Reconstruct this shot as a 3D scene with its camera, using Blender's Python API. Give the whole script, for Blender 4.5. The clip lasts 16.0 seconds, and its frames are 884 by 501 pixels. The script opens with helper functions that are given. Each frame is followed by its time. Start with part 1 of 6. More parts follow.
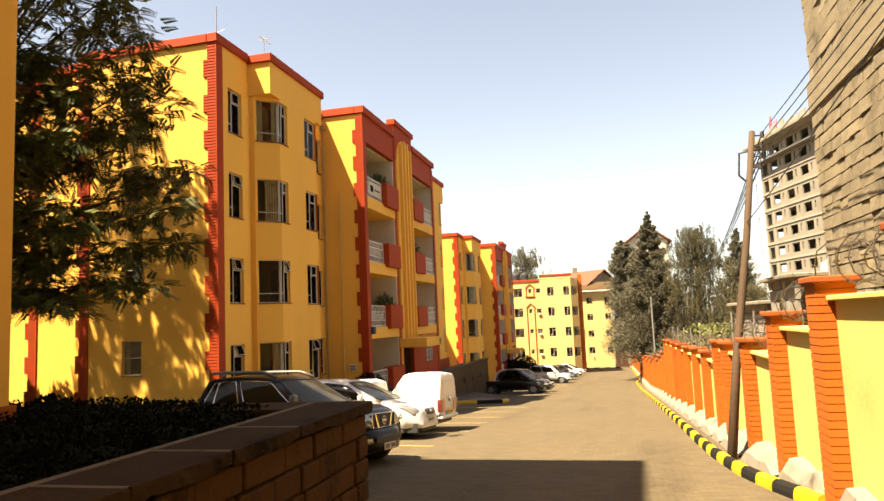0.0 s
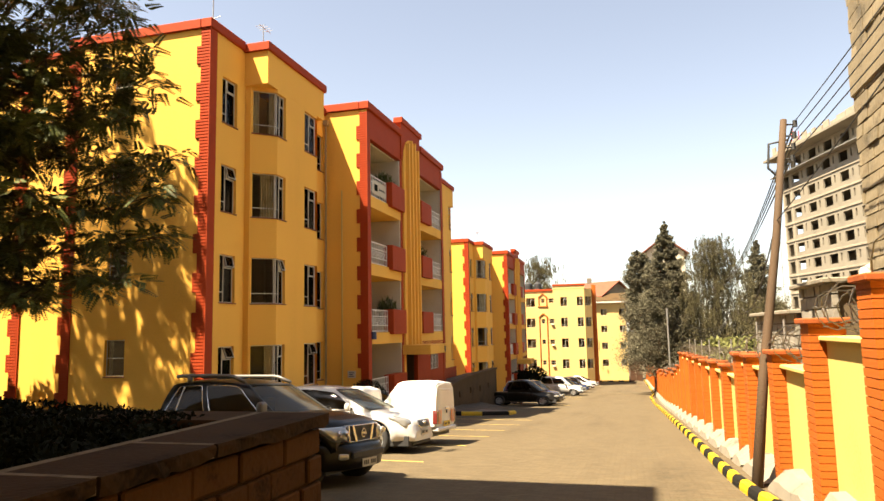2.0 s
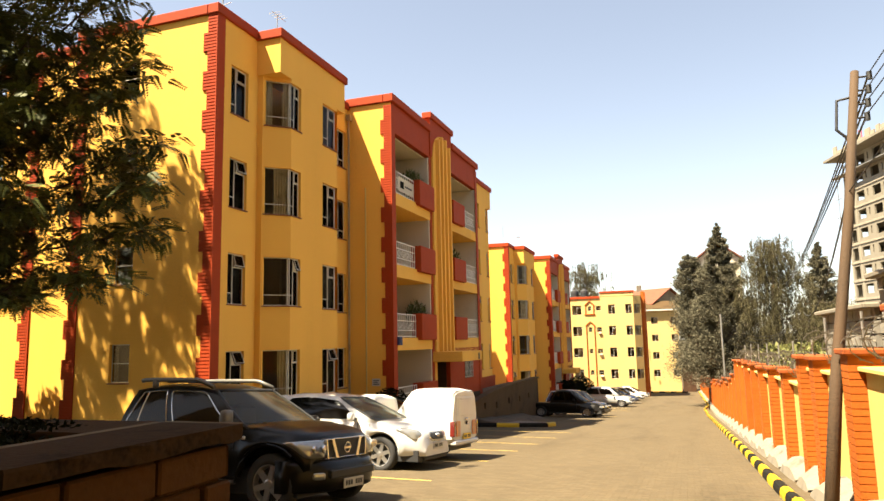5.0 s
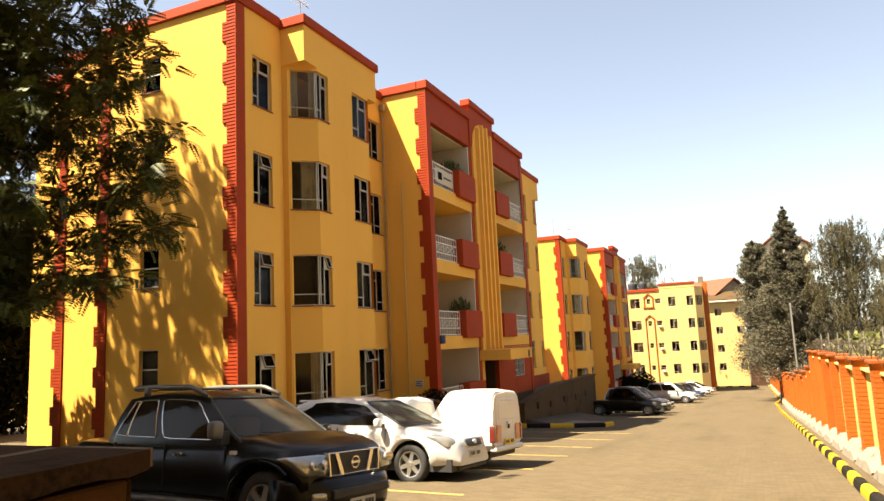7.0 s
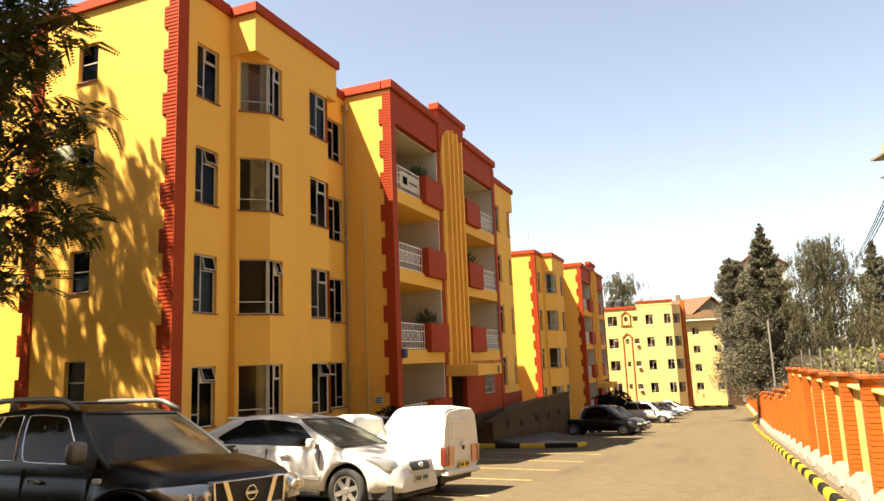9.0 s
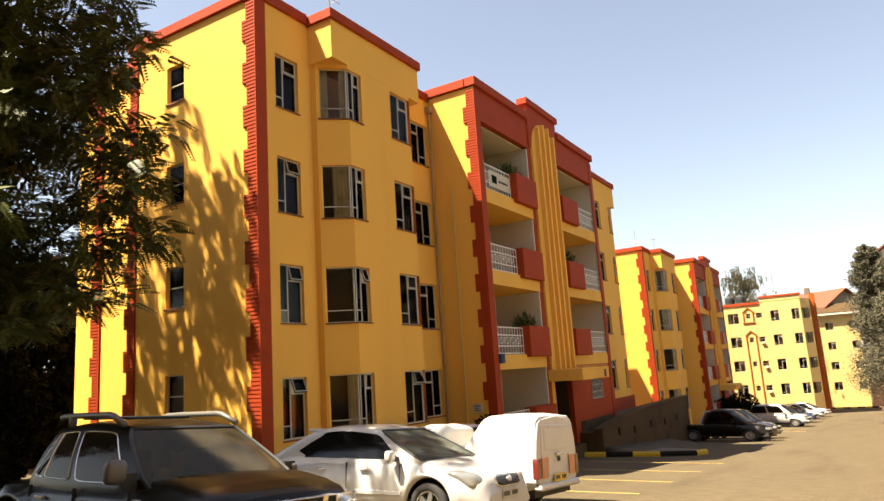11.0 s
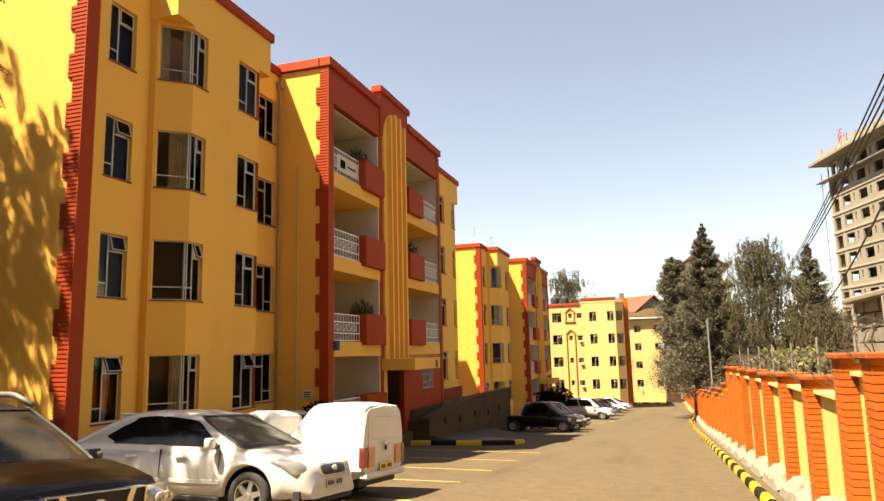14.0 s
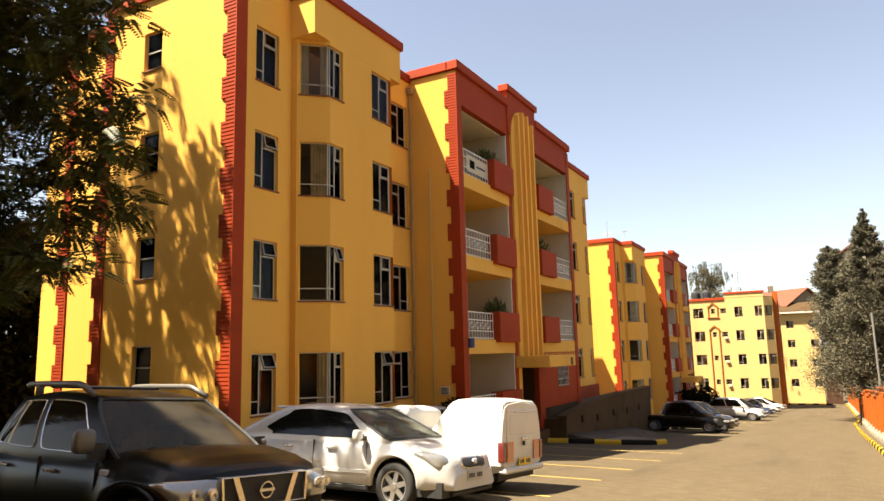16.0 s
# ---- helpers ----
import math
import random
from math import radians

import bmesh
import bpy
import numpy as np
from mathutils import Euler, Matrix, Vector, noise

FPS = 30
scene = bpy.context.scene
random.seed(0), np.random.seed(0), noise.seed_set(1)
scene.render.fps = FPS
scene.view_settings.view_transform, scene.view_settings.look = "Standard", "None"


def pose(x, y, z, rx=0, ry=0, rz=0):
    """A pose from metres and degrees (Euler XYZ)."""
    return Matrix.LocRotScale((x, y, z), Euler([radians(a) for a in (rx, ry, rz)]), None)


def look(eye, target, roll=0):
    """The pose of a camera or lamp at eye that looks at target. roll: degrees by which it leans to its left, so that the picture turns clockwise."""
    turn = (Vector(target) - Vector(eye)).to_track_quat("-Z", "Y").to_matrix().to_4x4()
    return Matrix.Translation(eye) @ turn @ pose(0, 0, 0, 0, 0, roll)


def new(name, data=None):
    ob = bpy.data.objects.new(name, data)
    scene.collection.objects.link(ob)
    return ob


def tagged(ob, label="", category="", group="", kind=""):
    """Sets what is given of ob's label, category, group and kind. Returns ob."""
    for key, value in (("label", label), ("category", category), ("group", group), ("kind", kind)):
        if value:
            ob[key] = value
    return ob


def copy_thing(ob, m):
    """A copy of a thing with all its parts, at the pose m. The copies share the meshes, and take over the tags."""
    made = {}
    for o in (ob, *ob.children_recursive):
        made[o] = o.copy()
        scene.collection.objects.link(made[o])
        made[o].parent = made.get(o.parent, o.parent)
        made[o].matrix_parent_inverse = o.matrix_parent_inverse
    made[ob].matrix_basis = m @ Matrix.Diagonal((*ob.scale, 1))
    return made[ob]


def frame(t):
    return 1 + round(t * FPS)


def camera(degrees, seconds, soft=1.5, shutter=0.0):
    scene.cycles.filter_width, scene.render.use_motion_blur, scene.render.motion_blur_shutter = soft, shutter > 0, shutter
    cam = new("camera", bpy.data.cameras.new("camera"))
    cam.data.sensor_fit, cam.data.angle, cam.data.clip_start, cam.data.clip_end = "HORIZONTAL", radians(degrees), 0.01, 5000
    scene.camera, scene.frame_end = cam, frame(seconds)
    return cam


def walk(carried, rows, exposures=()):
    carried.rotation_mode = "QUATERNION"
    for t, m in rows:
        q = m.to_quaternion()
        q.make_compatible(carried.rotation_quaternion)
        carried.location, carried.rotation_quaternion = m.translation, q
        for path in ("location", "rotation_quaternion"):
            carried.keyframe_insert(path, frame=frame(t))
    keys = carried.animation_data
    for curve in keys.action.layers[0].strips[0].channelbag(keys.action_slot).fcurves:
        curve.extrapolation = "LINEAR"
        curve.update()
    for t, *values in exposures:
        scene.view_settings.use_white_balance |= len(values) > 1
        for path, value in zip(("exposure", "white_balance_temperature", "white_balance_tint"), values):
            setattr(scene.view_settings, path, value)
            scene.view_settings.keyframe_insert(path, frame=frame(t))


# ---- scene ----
cam = camera(65.6, 16.0)
PATH = [
    (0, (-0.054, 1.555, 1.254), (-0.531, 3.487, 1.461), -2.5),
    (0.5, (-0.046, 1.842, 1.238), (-0.598, 3.746, 1.501), -1.8),
    (1, (-0.077, 2.322, 1.193), (-0.526, 4.257, 1.425), -2.1),
    (1.5, (-0.116, 2.747, 1.194), (-0.64, 4.661, 1.442), -1.6),
    (2, (0.007, 2.994, 1.132), (-0.511, 4.911, 1.366), -1.2),
    (2.5, (0.03, 3.342, 1.107), (-0.537, 5.246, 1.333), -1.9),
    (3, (0.185, 3.626, 1.061), (-0.524, 5.486, 1.255), -0.1),
    (3.5, (0.236, 3.974, 1.008), (-0.419, 5.847, 1.26), -0.8),
    (4, (0.222, 4.305, 0.973), (-0.467, 6.17, 1.193), -1.4),
    (4.2, (0.221, 4.438, 0.951), (-0.438, 6.31, 1.2), -1.0),
    (6.3, (0.141, 6.015, 0.903), (-0.518, 7.883, 1.18), -2.1),
    (6.5, (0.08, 6.199, 0.902), (-0.585, 8.07, 1.141), -4.0),
    (7, (0.174, 6.511, 0.853), (-0.624, 8.325, 1.123), -2.7),
    (7.5, (0.154, 6.91, 0.819), (-0.561, 8.749, 1.149), -2.6),
    (8, (0.167, 7.295, 0.791), (-0.555, 9.146, 1.017), -3.4),
    (8.5, (0.193, 7.627, 0.746), (-0.586, 9.457, 0.955), -1.2),
    (8.7, (0.14, 7.809, 0.719), (-0.594, 9.645, 1.022), -2.2),
    (10.8, (0.133, 9.11, 0.65), (-0.797, 10.847, 0.998), -2.7),
    (11, (0.191, 9.133, 0.639), (-0.824, 10.819, 0.993), -3.8),
    (11.5, (0.158, 9.193, 0.656), (-0.873, 10.876, 0.98), -3.7),
    (12, (0.165, 9.158, 0.669), (-0.885, 10.835, 0.962), -3.2),
    (12.5, (0.172, 9.171, 0.69), (-0.717, 10.936, 1.0), -2.5),
    (13, (0.166, 9.183, 0.692), (-0.536, 11.034, 0.971), -1.8),
    (13.5, (0.114, 9.225, 0.671), (-0.569, 11.08, 0.974), -1.8),
    (14, (0.142, 9.215, 0.673), (-0.464, 11.098, 0.97), -1.4),
    (14.5, (0.107, 9.236, 0.653), (-0.573, 11.092, 0.957), -1.8),
    (15, (0.113, 9.222, 0.657), (-0.678, 11.032, 0.971), -2.4),
    (15.5, (0.123, 9.123, 0.648), (-0.704, 10.916, 0.968), -2.3),
    (16, (0.167, 9.056, 0.647), (-0.786, 10.789, 0.948), -1.5),
]
walk(cam, [(t, look(eye, target, roll)) for t, eye, target, roll in PATH], [(0, 2.27, 7850, 12), (2, 2.27, 7500, 12), (4, 2.25, 7350, 10), (8.5, 2.25, 7200, 11), (11, 2.14, 7100, 11), (12.4, 2.15, 6600, 7), (13.2, 2.05, 7050, 9.5), (14.5, 2.05, 7650, 13), (15.2, 2.05, 7350, 12), (16, 2.05, 7000, 12)])

# ---- world, sun ----
SUN_DIR = Vector((1.0, 1.0, -2.54)).normalized()
world = bpy.data.worlds.new("sky")
scene.world = world
world.use_nodes = True
nt = world.node_tree
nt.nodes.clear()
sky = nt.nodes.new("ShaderNodeTexSky")
sky.sky_type = "NISHITA"
sky.sun_disc = False
sky.sun_elevation = math.asin(-SUN_DIR.z)
sky.sun_rotation = math.atan2(-SUN_DIR.x, -SUN_DIR.y)
sky.altitude = 0
sky.air_density, sky.dust_density, sky.ozone_density = 1.0, 0.8, 1.0
bg = nt.nodes.new("ShaderNodeBackground")
bg.inputs[1].default_value = 0.056
wo = nt.nodes.new("ShaderNodeOutputWorld")
haze = nt.nodes.new("ShaderNodeHueSaturation")
haze.inputs["Saturation"].default_value = 0.74
nt.links.new(sky.outputs[0], haze.inputs["Color"])
nt.links.new(haze.outputs[0], bg.inputs[0])
nt.links.new(bg.outputs[0], wo.inputs[0])
sun_data = bpy.data.lights.new("sun", "SUN")
sun_data.energy, sun_data.angle, sun_data.color = 5.0, radians(0.5), (1.0, 0.92, 0.76)
sun = new("sun", sun_data)
sun.rotation_mode = "QUATERNION"
sun.rotation_quaternion = SUN_DIR.to_track_quat("-Z", "Y")
sun.location = (-20, -20, 60)


# ---- materials ----
def mat(name, color, rough=0.8, metal=0.0, var=0.12, scale=1.5, fine=25.0, bump=0.15, bump_scale=60.0,
        stain=None, coat=0.0, spec=0.5, island=0.0, streak=False):
    """Base colour varied at two scales, with fine relief."""
    m = bpy.data.materials.new(name)
    m.use_nodes = True
    t = m.node_tree
    N, L = t.nodes, t.links
    b = N["Principled BSDF"]
    b.inputs["Roughness"].default_value = rough
    b.inputs["Metallic"].default_value = metal
    b.inputs["Coat Weight"].default_value = coat
    b.inputs["Specular IOR Level"].default_value = spec
    co = N.new("ShaderNodeTexCoord")
    mp = N.new("ShaderNodeMapping")
    if streak:
        mp.inputs["Scale"].default_value = streak if isinstance(streak, tuple) else (1.0, 1.0, 0.12)
    L.new(co.outputs["Object"], mp.inputs[0])
    n1 = N.new("ShaderNodeTexNoise")
    n1.inputs["Scale"].default_value, n1.inputs["Detail"].default_value = scale, 6
    n2 = N.new("ShaderNodeTexNoise")
    n2.inputs["Scale"].default_value, n2.inputs["Detail"].default_value = fine, 3
    L.new(mp.outputs[0], n1.inputs[0])
    L.new(co.outputs["Object"], n2.inputs[0])
    mix = N.new("ShaderNodeMath")
    mix.operation = "MULTIPLY_ADD"
    L.new(n2.outputs[0], mix.inputs[0])
    mix.inputs[1].default_value = 0.4
    L.new(n1.outputs[0], mix.inputs[2])
    rp = N.new("ShaderNodeValToRGB")
    c = Vector(color[:3])
    lo = stain if stain else tuple(c * (1 - var * 2.2))
    rp.color_ramp.elements[0].position, rp.color_ramp.elements[0].color = 0.45, (*lo, 1)
    rp.color_ramp.elements[1].position, rp.color_ramp.elements[1].color = 0.85, (*[min(1, v) for v in c * (1 + var * 0.6)], 1)
    e = rp.color_ramp.elements.new(0.62)
    e.color = (*c, 1)
    L.new(mix.outputs[0], rp.inputs[0])
    out = rp.outputs[0]
    if island:
        oi = N.new("ShaderNodeObjectInfo")
        ge = N.new("ShaderNodeNewGeometry")
        ad = N.new("ShaderNodeMath")
        ad.operation = "ADD"
        L.new(oi.outputs["Random"], ad.inputs[0])
        L.new(ge.outputs["Random Per Island"], ad.inputs[1])
        fr = N.new("ShaderNodeMath")
        fr.operation = "FRACT"
        L.new(ad.outputs[0], fr.inputs[0])
        mr = N.new("ShaderNodeMapRange")
        mr.inputs["To Min"].default_value, mr.inputs["To Max"].default_value = 1 - island, 1 + island
        L.new(fr.outputs[0], mr.inputs[0])
        hs = N.new("ShaderNodeHueSaturation")
        L.new(mr.outputs[0], hs.inputs["Value"])
        L.new(out, hs.inputs["Color"])
        out = hs.outputs[0]
    L.new(out, b.inputs["Base Color"])
    if bump:
        n3 = N.new("ShaderNodeTexNoise")
        n3.inputs["Scale"].default_value, n3.inputs["Detail"].default_value = bump_scale, 4
        L.new(co.outputs["Object"], n3.inputs[0])
        bp = N.new("ShaderNodeBump")
        bp.inputs["Strength"].default_value, bp.inputs["Distance"].default_value = bump, 0.02
        L.new(n3.outputs[0], bp.inputs["Height"])
        L.new(bp.outputs[0], b.inputs["Normal"])
    return m


def glass_mat(name, tint, gloss=0.45):
    m = bpy.data.materials.new(name)
    m.use_nodes = True
    t = m.node_tree
    t.nodes.clear()
    tr = t.nodes.new("ShaderNodeBsdfTransparent")
    tr.inputs[0].default_value = (*tint, 1)
    gl = t.nodes.new("ShaderNodeBsdfGlossy")
    gl.inputs["Roughness"].default_value = 0.02
    gl.inputs["Color"].default_value = (gloss, gloss * 0.94, gloss * 0.86, 1)
    fr = t.nodes.new("ShaderNodeFresnel")
    fr.inputs[0].default_value = 1.4
    mx = t.nodes.new("ShaderNodeMixShader")
    o = t.nodes.new("ShaderNodeOutputMaterial")
    t.links.new(fr.outputs[0], mx.inputs[0])
    t.links.new(tr.outputs[0], mx.inputs[1])
    t.links.new(gl.outputs[0], mx.inputs[2])
    t.links.new(mx.outputs[0], o.inputs[0])
    return m


def dusty_glass(name, tint, dust, amount):
    """Glass with an uneven film of dust on it."""
    m = glass_mat(name, tint, 0.6)
    t = m.node_tree
    out = [n for n in t.nodes if n.type == "OUTPUT_MATERIAL"][0]
    clear = out.inputs[0].links[0].from_socket
    co = t.nodes.new("ShaderNodeTexCoord")
    no = t.nodes.new("ShaderNodeTexNoise")
    no.inputs["Scale"].default_value, no.inputs["Detail"].default_value = 3.5, 5
    mr = t.nodes.new("ShaderNodeMapRange")
    mr.inputs["From Min"].default_value, mr.inputs["From Max"].default_value = 0.3, 0.7
    mr.inputs["To Min"].default_value, mr.inputs["To Max"].default_value = amount * 0.5, amount * 1.6
    df = t.nodes.new("ShaderNodeBsdfDiffuse")
    df.inputs[0].default_value = (*dust, 1)
    mx = t.nodes.new("ShaderNodeMixShader")
    t.links.new(co.outputs["Object"], no.inputs[0])
    t.links.new(no.outputs[0], mr.inputs[0])
    t.links.new(mr.outputs[0], mx.inputs[0])
    t.links.new(clear, mx.inputs[1])
    t.links.new(df.outputs[0], mx.inputs[2])
    t.links.new(mx.outputs[0], out.inputs[0])
    return m


YELLOW = mat("yellow_wall_paint", (0.77, 0.405, 0.075), 0.75, spec=0.15, var=0.06, scale=0.5, bump=0.10, streak=True)
# far blocks' yellow made paler: the glare on sunlit walls is in the colour
PALER_YELLOW = mat("paler_yellow_paint", (0.56, 0.39, 0.15), 0.8, spec=0.15, var=0.07, scale=0.4, streak=True)
RED = mat("red_oxide_paint", (0.32, 0.042, 0.010), 0.7, spec=0.15, var=0.10, scale=1.0)
ORANGE = mat("orange_wall_paint", (0.35, 0.085, 0.013), 0.75, spec=0.15, var=0.10, scale=1.2, island=0.05)
PIPEPAINT = mat("weathered_pipe_paint", (0.30, 0.20, 0.085), 0.6, var=0.2, scale=2.0)
CAPCLAY = mat("dull_clay_paint", (0.25, 0.062, 0.018), 0.8, spec=0.15, var=0.2, scale=5.0)
CREAM = mat("pale_yellow_paint", (0.52, 0.385, 0.125), 0.75, spec=0.15, var=0.07, scale=0.8)
WHITE = mat("white_wall_paint", (0.52, 0.45, 0.33), 0.8, var=0.06, scale=0.9)
WHITEMETAL = mat("white_window_paint", (0.50, 0.46, 0.38), 0.5, var=0.05)
GREYMETAL = mat("galvanised_metal", (0.3, 0.28, 0.25), 0.5, 0.6, var=0.1)
BROWNWOOD = mat("dark_brown_wood", (0.06, 0.028, 0.013), 0.5, var=0.2)
CONCRETE = mat("grey_concrete", (0.13, 0.105, 0.078), 0.9, var=0.2, scale=0.7)
LIMEWASH = mat("whitewashed_concrete", (0.18, 0.155, 0.115), 0.9, var=0.15, scale=3.0, stain=(0.075, 0.06, 0.04))
TOWERCON = mat("raw_concrete", (0.19, 0.165, 0.122), 0.9, var=0.15, scale=0.4)
STONE = mat("quarry_stone", (0.13, 0.07, 0.026), 0.9, spec=0.15, var=0.25, scale=2.0, bump=0.6, bump_scale=14, island=0.16)
MORTAR = mat("mortar", (0.11, 0.08, 0.05), 0.95, spec=0.15, var=0.2, bump=0.4)
ROADMAT = mat("worn_paved_road", (0.088, 0.067, 0.040), 0.9, spec=0.15, var=0.15, scale=0.9, streak=(1.0, 0.16, 1.0), fine=14.0, bump=0.3, bump_scale=35)


def paved(m):
    """Lay worn concrete block pavers over a ground material: each block its own tone, earthy joints."""
    tree = m.node_tree
    bsdf = next(n for n in tree.nodes if n.type == "BSDF_PRINCIPLED")
    base = bsdf.inputs["Base Color"].links[0].from_socket
    geo = tree.nodes.new("ShaderNodeNewGeometry")
    blocks = tree.nodes.new("ShaderNodeTexBrick")
    blocks.inputs["Scale"].default_value = 1.0
    blocks.inputs["Brick Width"].default_value = 0.22
    blocks.inputs["Row Height"].default_value = 0.11
    blocks.inputs["Mortar Size"].default_value = 0.007
    blocks.inputs["Mortar Smooth"].default_value = 0.4
    blocks.inputs["Color1"].default_value = (0.89, 0.89, 0.89, 1)
    blocks.inputs["Color2"].default_value = (1.18, 1.17, 1.15, 1)
    blocks.inputs["Mortar"].default_value = (0.76, 0.72, 0.64, 1)
    tree.links.new(geo.outputs["Position"], blocks.inputs["Vector"])
    mix = tree.nodes.new("ShaderNodeMix")
    mix.data_type, mix.blend_type = "RGBA", "MULTIPLY"
    mix.inputs[0].default_value = 1.0
    tree.links.new(base, mix.inputs[6])
    tree.links.new(blocks.outputs["Color"], mix.inputs[7])
    tree.links.new(mix.outputs[2], bsdf.inputs["Base Color"])


paved(ROADMAT)
SOIL = mat("dry_soil", (0.07, 0.045, 0.025), 0.95, var=0.25, bump=0.4)
KERBY = mat("yellow_kerb_paint", (0.46, 0.29, 0.004), 0.7, var=0.12, scale=4.0)
KERBB = mat("black_kerb_paint", (0.012, 0.011, 0.009), 0.9, spec=0.1, var=0.2, scale=4.0)
LINE = mat("faded_yellow_line", (0.4, 0.27, 0.06), 0.85, var=0.2, scale=3.0)
WOODPOLE = mat("weathered_pole_wood", (0.052, 0.028, 0.011), 0.85, var=0.3, scale=3.0, streak=True, bump=0.4)
CABLE = mat("black_cable", (0.02, 0.02, 0.02), 0.6)
ROOFTILE = mat("clay_roof", (0.16, 0.046, 0.019), 0.8, var=0.15)
DARKIN = mat("dim_room_paint", (0.36, 0.27, 0.18), 0.9)
RAILWHITE = mat("white_railing_paint", (0.66, 0.62, 0.54), 0.45, var=0.1, bump=0)
CURTAIN = mat("net_curtain", (0.80, 0.74, 0.62), 0.9, var=0.2, scale=3.0)
WIRE = mat("rusty_razor_wire", (0.13, 0.11, 0.085), 0.5, 0.7, var=0.2)
LEAF = mat("feathery_leaf", (0.066, 0.074, 0.017), 0.55, spec=0.25, var=0.3, island=0.35, bump=0)
CONIFER = mat("conifer_needles", (0.108, 0.098, 0.064), 0.8, spec=0.08, var=0.3, island=0.25, bump=0)
WEEPING = mat("grey_green_foliage", (0.066, 0.056, 0.026), 0.7, spec=0.15, var=0.3, island=0.35, bump=0)
DARK_GROUND = mat("added_dark_ground", (0.030, 0.033, 0.012), 0.95, spec=0.05, var=0.35, scale=2.0, bump=0.6, bump_scale=40)
SCRUB = mat("dry_scrub_leaf", (0.10, 0.10, 0.032), 0.7, spec=0.15, var=0.3, island=0.35, bump=0)
# near-black leaf: the deep shade on hedge and bushes is put into it
HEDGE = mat("shade_darkened_leaf", (0.007, 0.008, 0.003), 0.8, spec=0.05, var=0.3, island=0.4, bump=0)
BARK = mat("brown_bark", (0.06, 0.04, 0.026), 0.9, var=0.3, streak=True, bump=0.5)
GLASS = glass_mat("window_glass", (0.82, 0.78, 0.68), 0.4)
# the neighbour block's shade is put into this brown stone colour
PLANTERSTONE = mat("brown_stone_in_shade", (0.060, 0.027, 0.0085), 0.9, spec=0.15, var=0.28, scale=2.0, bump=0.6, bump_scale=14, island=0.14)
JOINT = mat("pale_mortar", (0.13, 0.10, 0.065), 0.95, spec=0.15, var=0.25, scale=6.0)
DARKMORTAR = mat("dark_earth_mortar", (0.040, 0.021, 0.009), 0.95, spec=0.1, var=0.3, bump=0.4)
# coping colour also carries the shade that lies over the planter
COPING = mat("coping_in_shade", (0.036, 0.020, 0.009), 0.9, spec=0.1, var=0.3, scale=1.6, bump=0.4, bump_scale=25, island=0.06)
TERRACE = mat("dark_brown_concrete", (0.070, 0.041, 0.017), 0.9, spec=0.2, var=0.3, scale=0.9)


# ---- building helpers ----
def gz(y):
    """Height of the road along its fall."""
    if y < 57:
        return -0.28 - 0.0745 * max(y, -60)
    if y < 140:
        return -4.5265 - 0.047 * (y - 57)
    return -8.4275 - 0.01 * (min(y, 200) - 140)


def mesh_from(name, bm, material):
    bmesh.ops.recalc_face_normals(bm, faces=bm.faces)
    me = bpy.data.meshes.new(name)
    bm.to_mesh(me)
    bm.free()
    me.materials.append(material)
    return me


def part(name, bm, material, parent=None, label="", smooth=False):
    me = mesh_from(name, bm, material)
    if smooth:
        for p in me.polygons:
            p.use_smooth = True
    ob = new(name, me)
    if parent is not None:
        ob.parent = parent
    if label:
        ob["label"] = label
    return ob


def thing(name, label, category, m=None, group="", kind=""):
    ob = new(name)
    ob.empty_display_size = 0.3
    if m is not None:
        ob.matrix_basis = m
    return tagged(ob, label, category, group, kind)


def box(bm, x0, x1, y0, y1, z0, z1):
    v = [bm.verts.new(p) for p in ((x0, y0, z0), (x1, y0, z0), (x1, y1, z0), (x0, y1, z0),
                                   (x0, y0, z1), (x1, y0, z1), (x1, y1, z1), (x0, y1, z1))]
    for f in ((0, 3, 2, 1), (4, 5, 6, 7), (0, 1, 5, 4), (1, 2, 6, 5), (2, 3, 7, 6), (3, 0, 4, 7)):
        bm.faces.new([v[i] for i in f])
    return v


def boxes(*args):
    bm = bmesh.new()
    for a in args:
        box(bm, *a)
    return bm


def prism(bm, pts, z0, z1):
    lo = [bm.verts.new((x, y, z0)) for x, y in pts]
    hi = [bm.verts.new((x, y, z1)) for x, y in pts]
    n = len(pts)
    bm.faces.new(lo[::-1])
    bm.faces.new(hi)
    for i in range(n):
        bm.faces.new((lo[i], lo[(i + 1) % n], hi[(i + 1) % n], hi[i]))


def bevelled(bm, width, segments=1):
    bmesh.ops.bevel(bm, geom=list(bm.edges), offset=width, segments=segments, affect="EDGES", clamp_overlap=True)
    return bm


def tube(bm, pts, radius, sides=8, taper=1.0):
    """A round tube through points; taper: the end's radius as a share of the start's."""
    rings = []
    n = len(pts)
    for i, p in enumerate(pts):
        p = Vector(p)
        d = Vector(pts[min(i + 1, n - 1)]) - Vector(pts[max(i - 1, 0)])
        d.normalize()
        u = d.orthogonal().normalized()
        w = d.cross(u)
        r = radius * (1 + (taper - 1) * i / max(1, n - 1))
        rings.append([bm.verts.new(p + r * (math.cos(a) * u + math.sin(a) * w))
                      for a in (2 * math.pi * k / sides for k in range(sides))])
    for a, b in zip(rings, rings[1:]):
        off = min(range(sides), key=lambda s: sum((a[k].co - b[(k + s) % sides].co).length for k in range(0, sides, 2)))
        for k in range(sides):
            bm.faces.new((a[k], a[(k + 1) % sides], b[(k + 1 + off) % sides], b[(k + off) % sides]))
    bm.faces.new(rings[0][::-1])
    bm.faces.new(rings[-1])


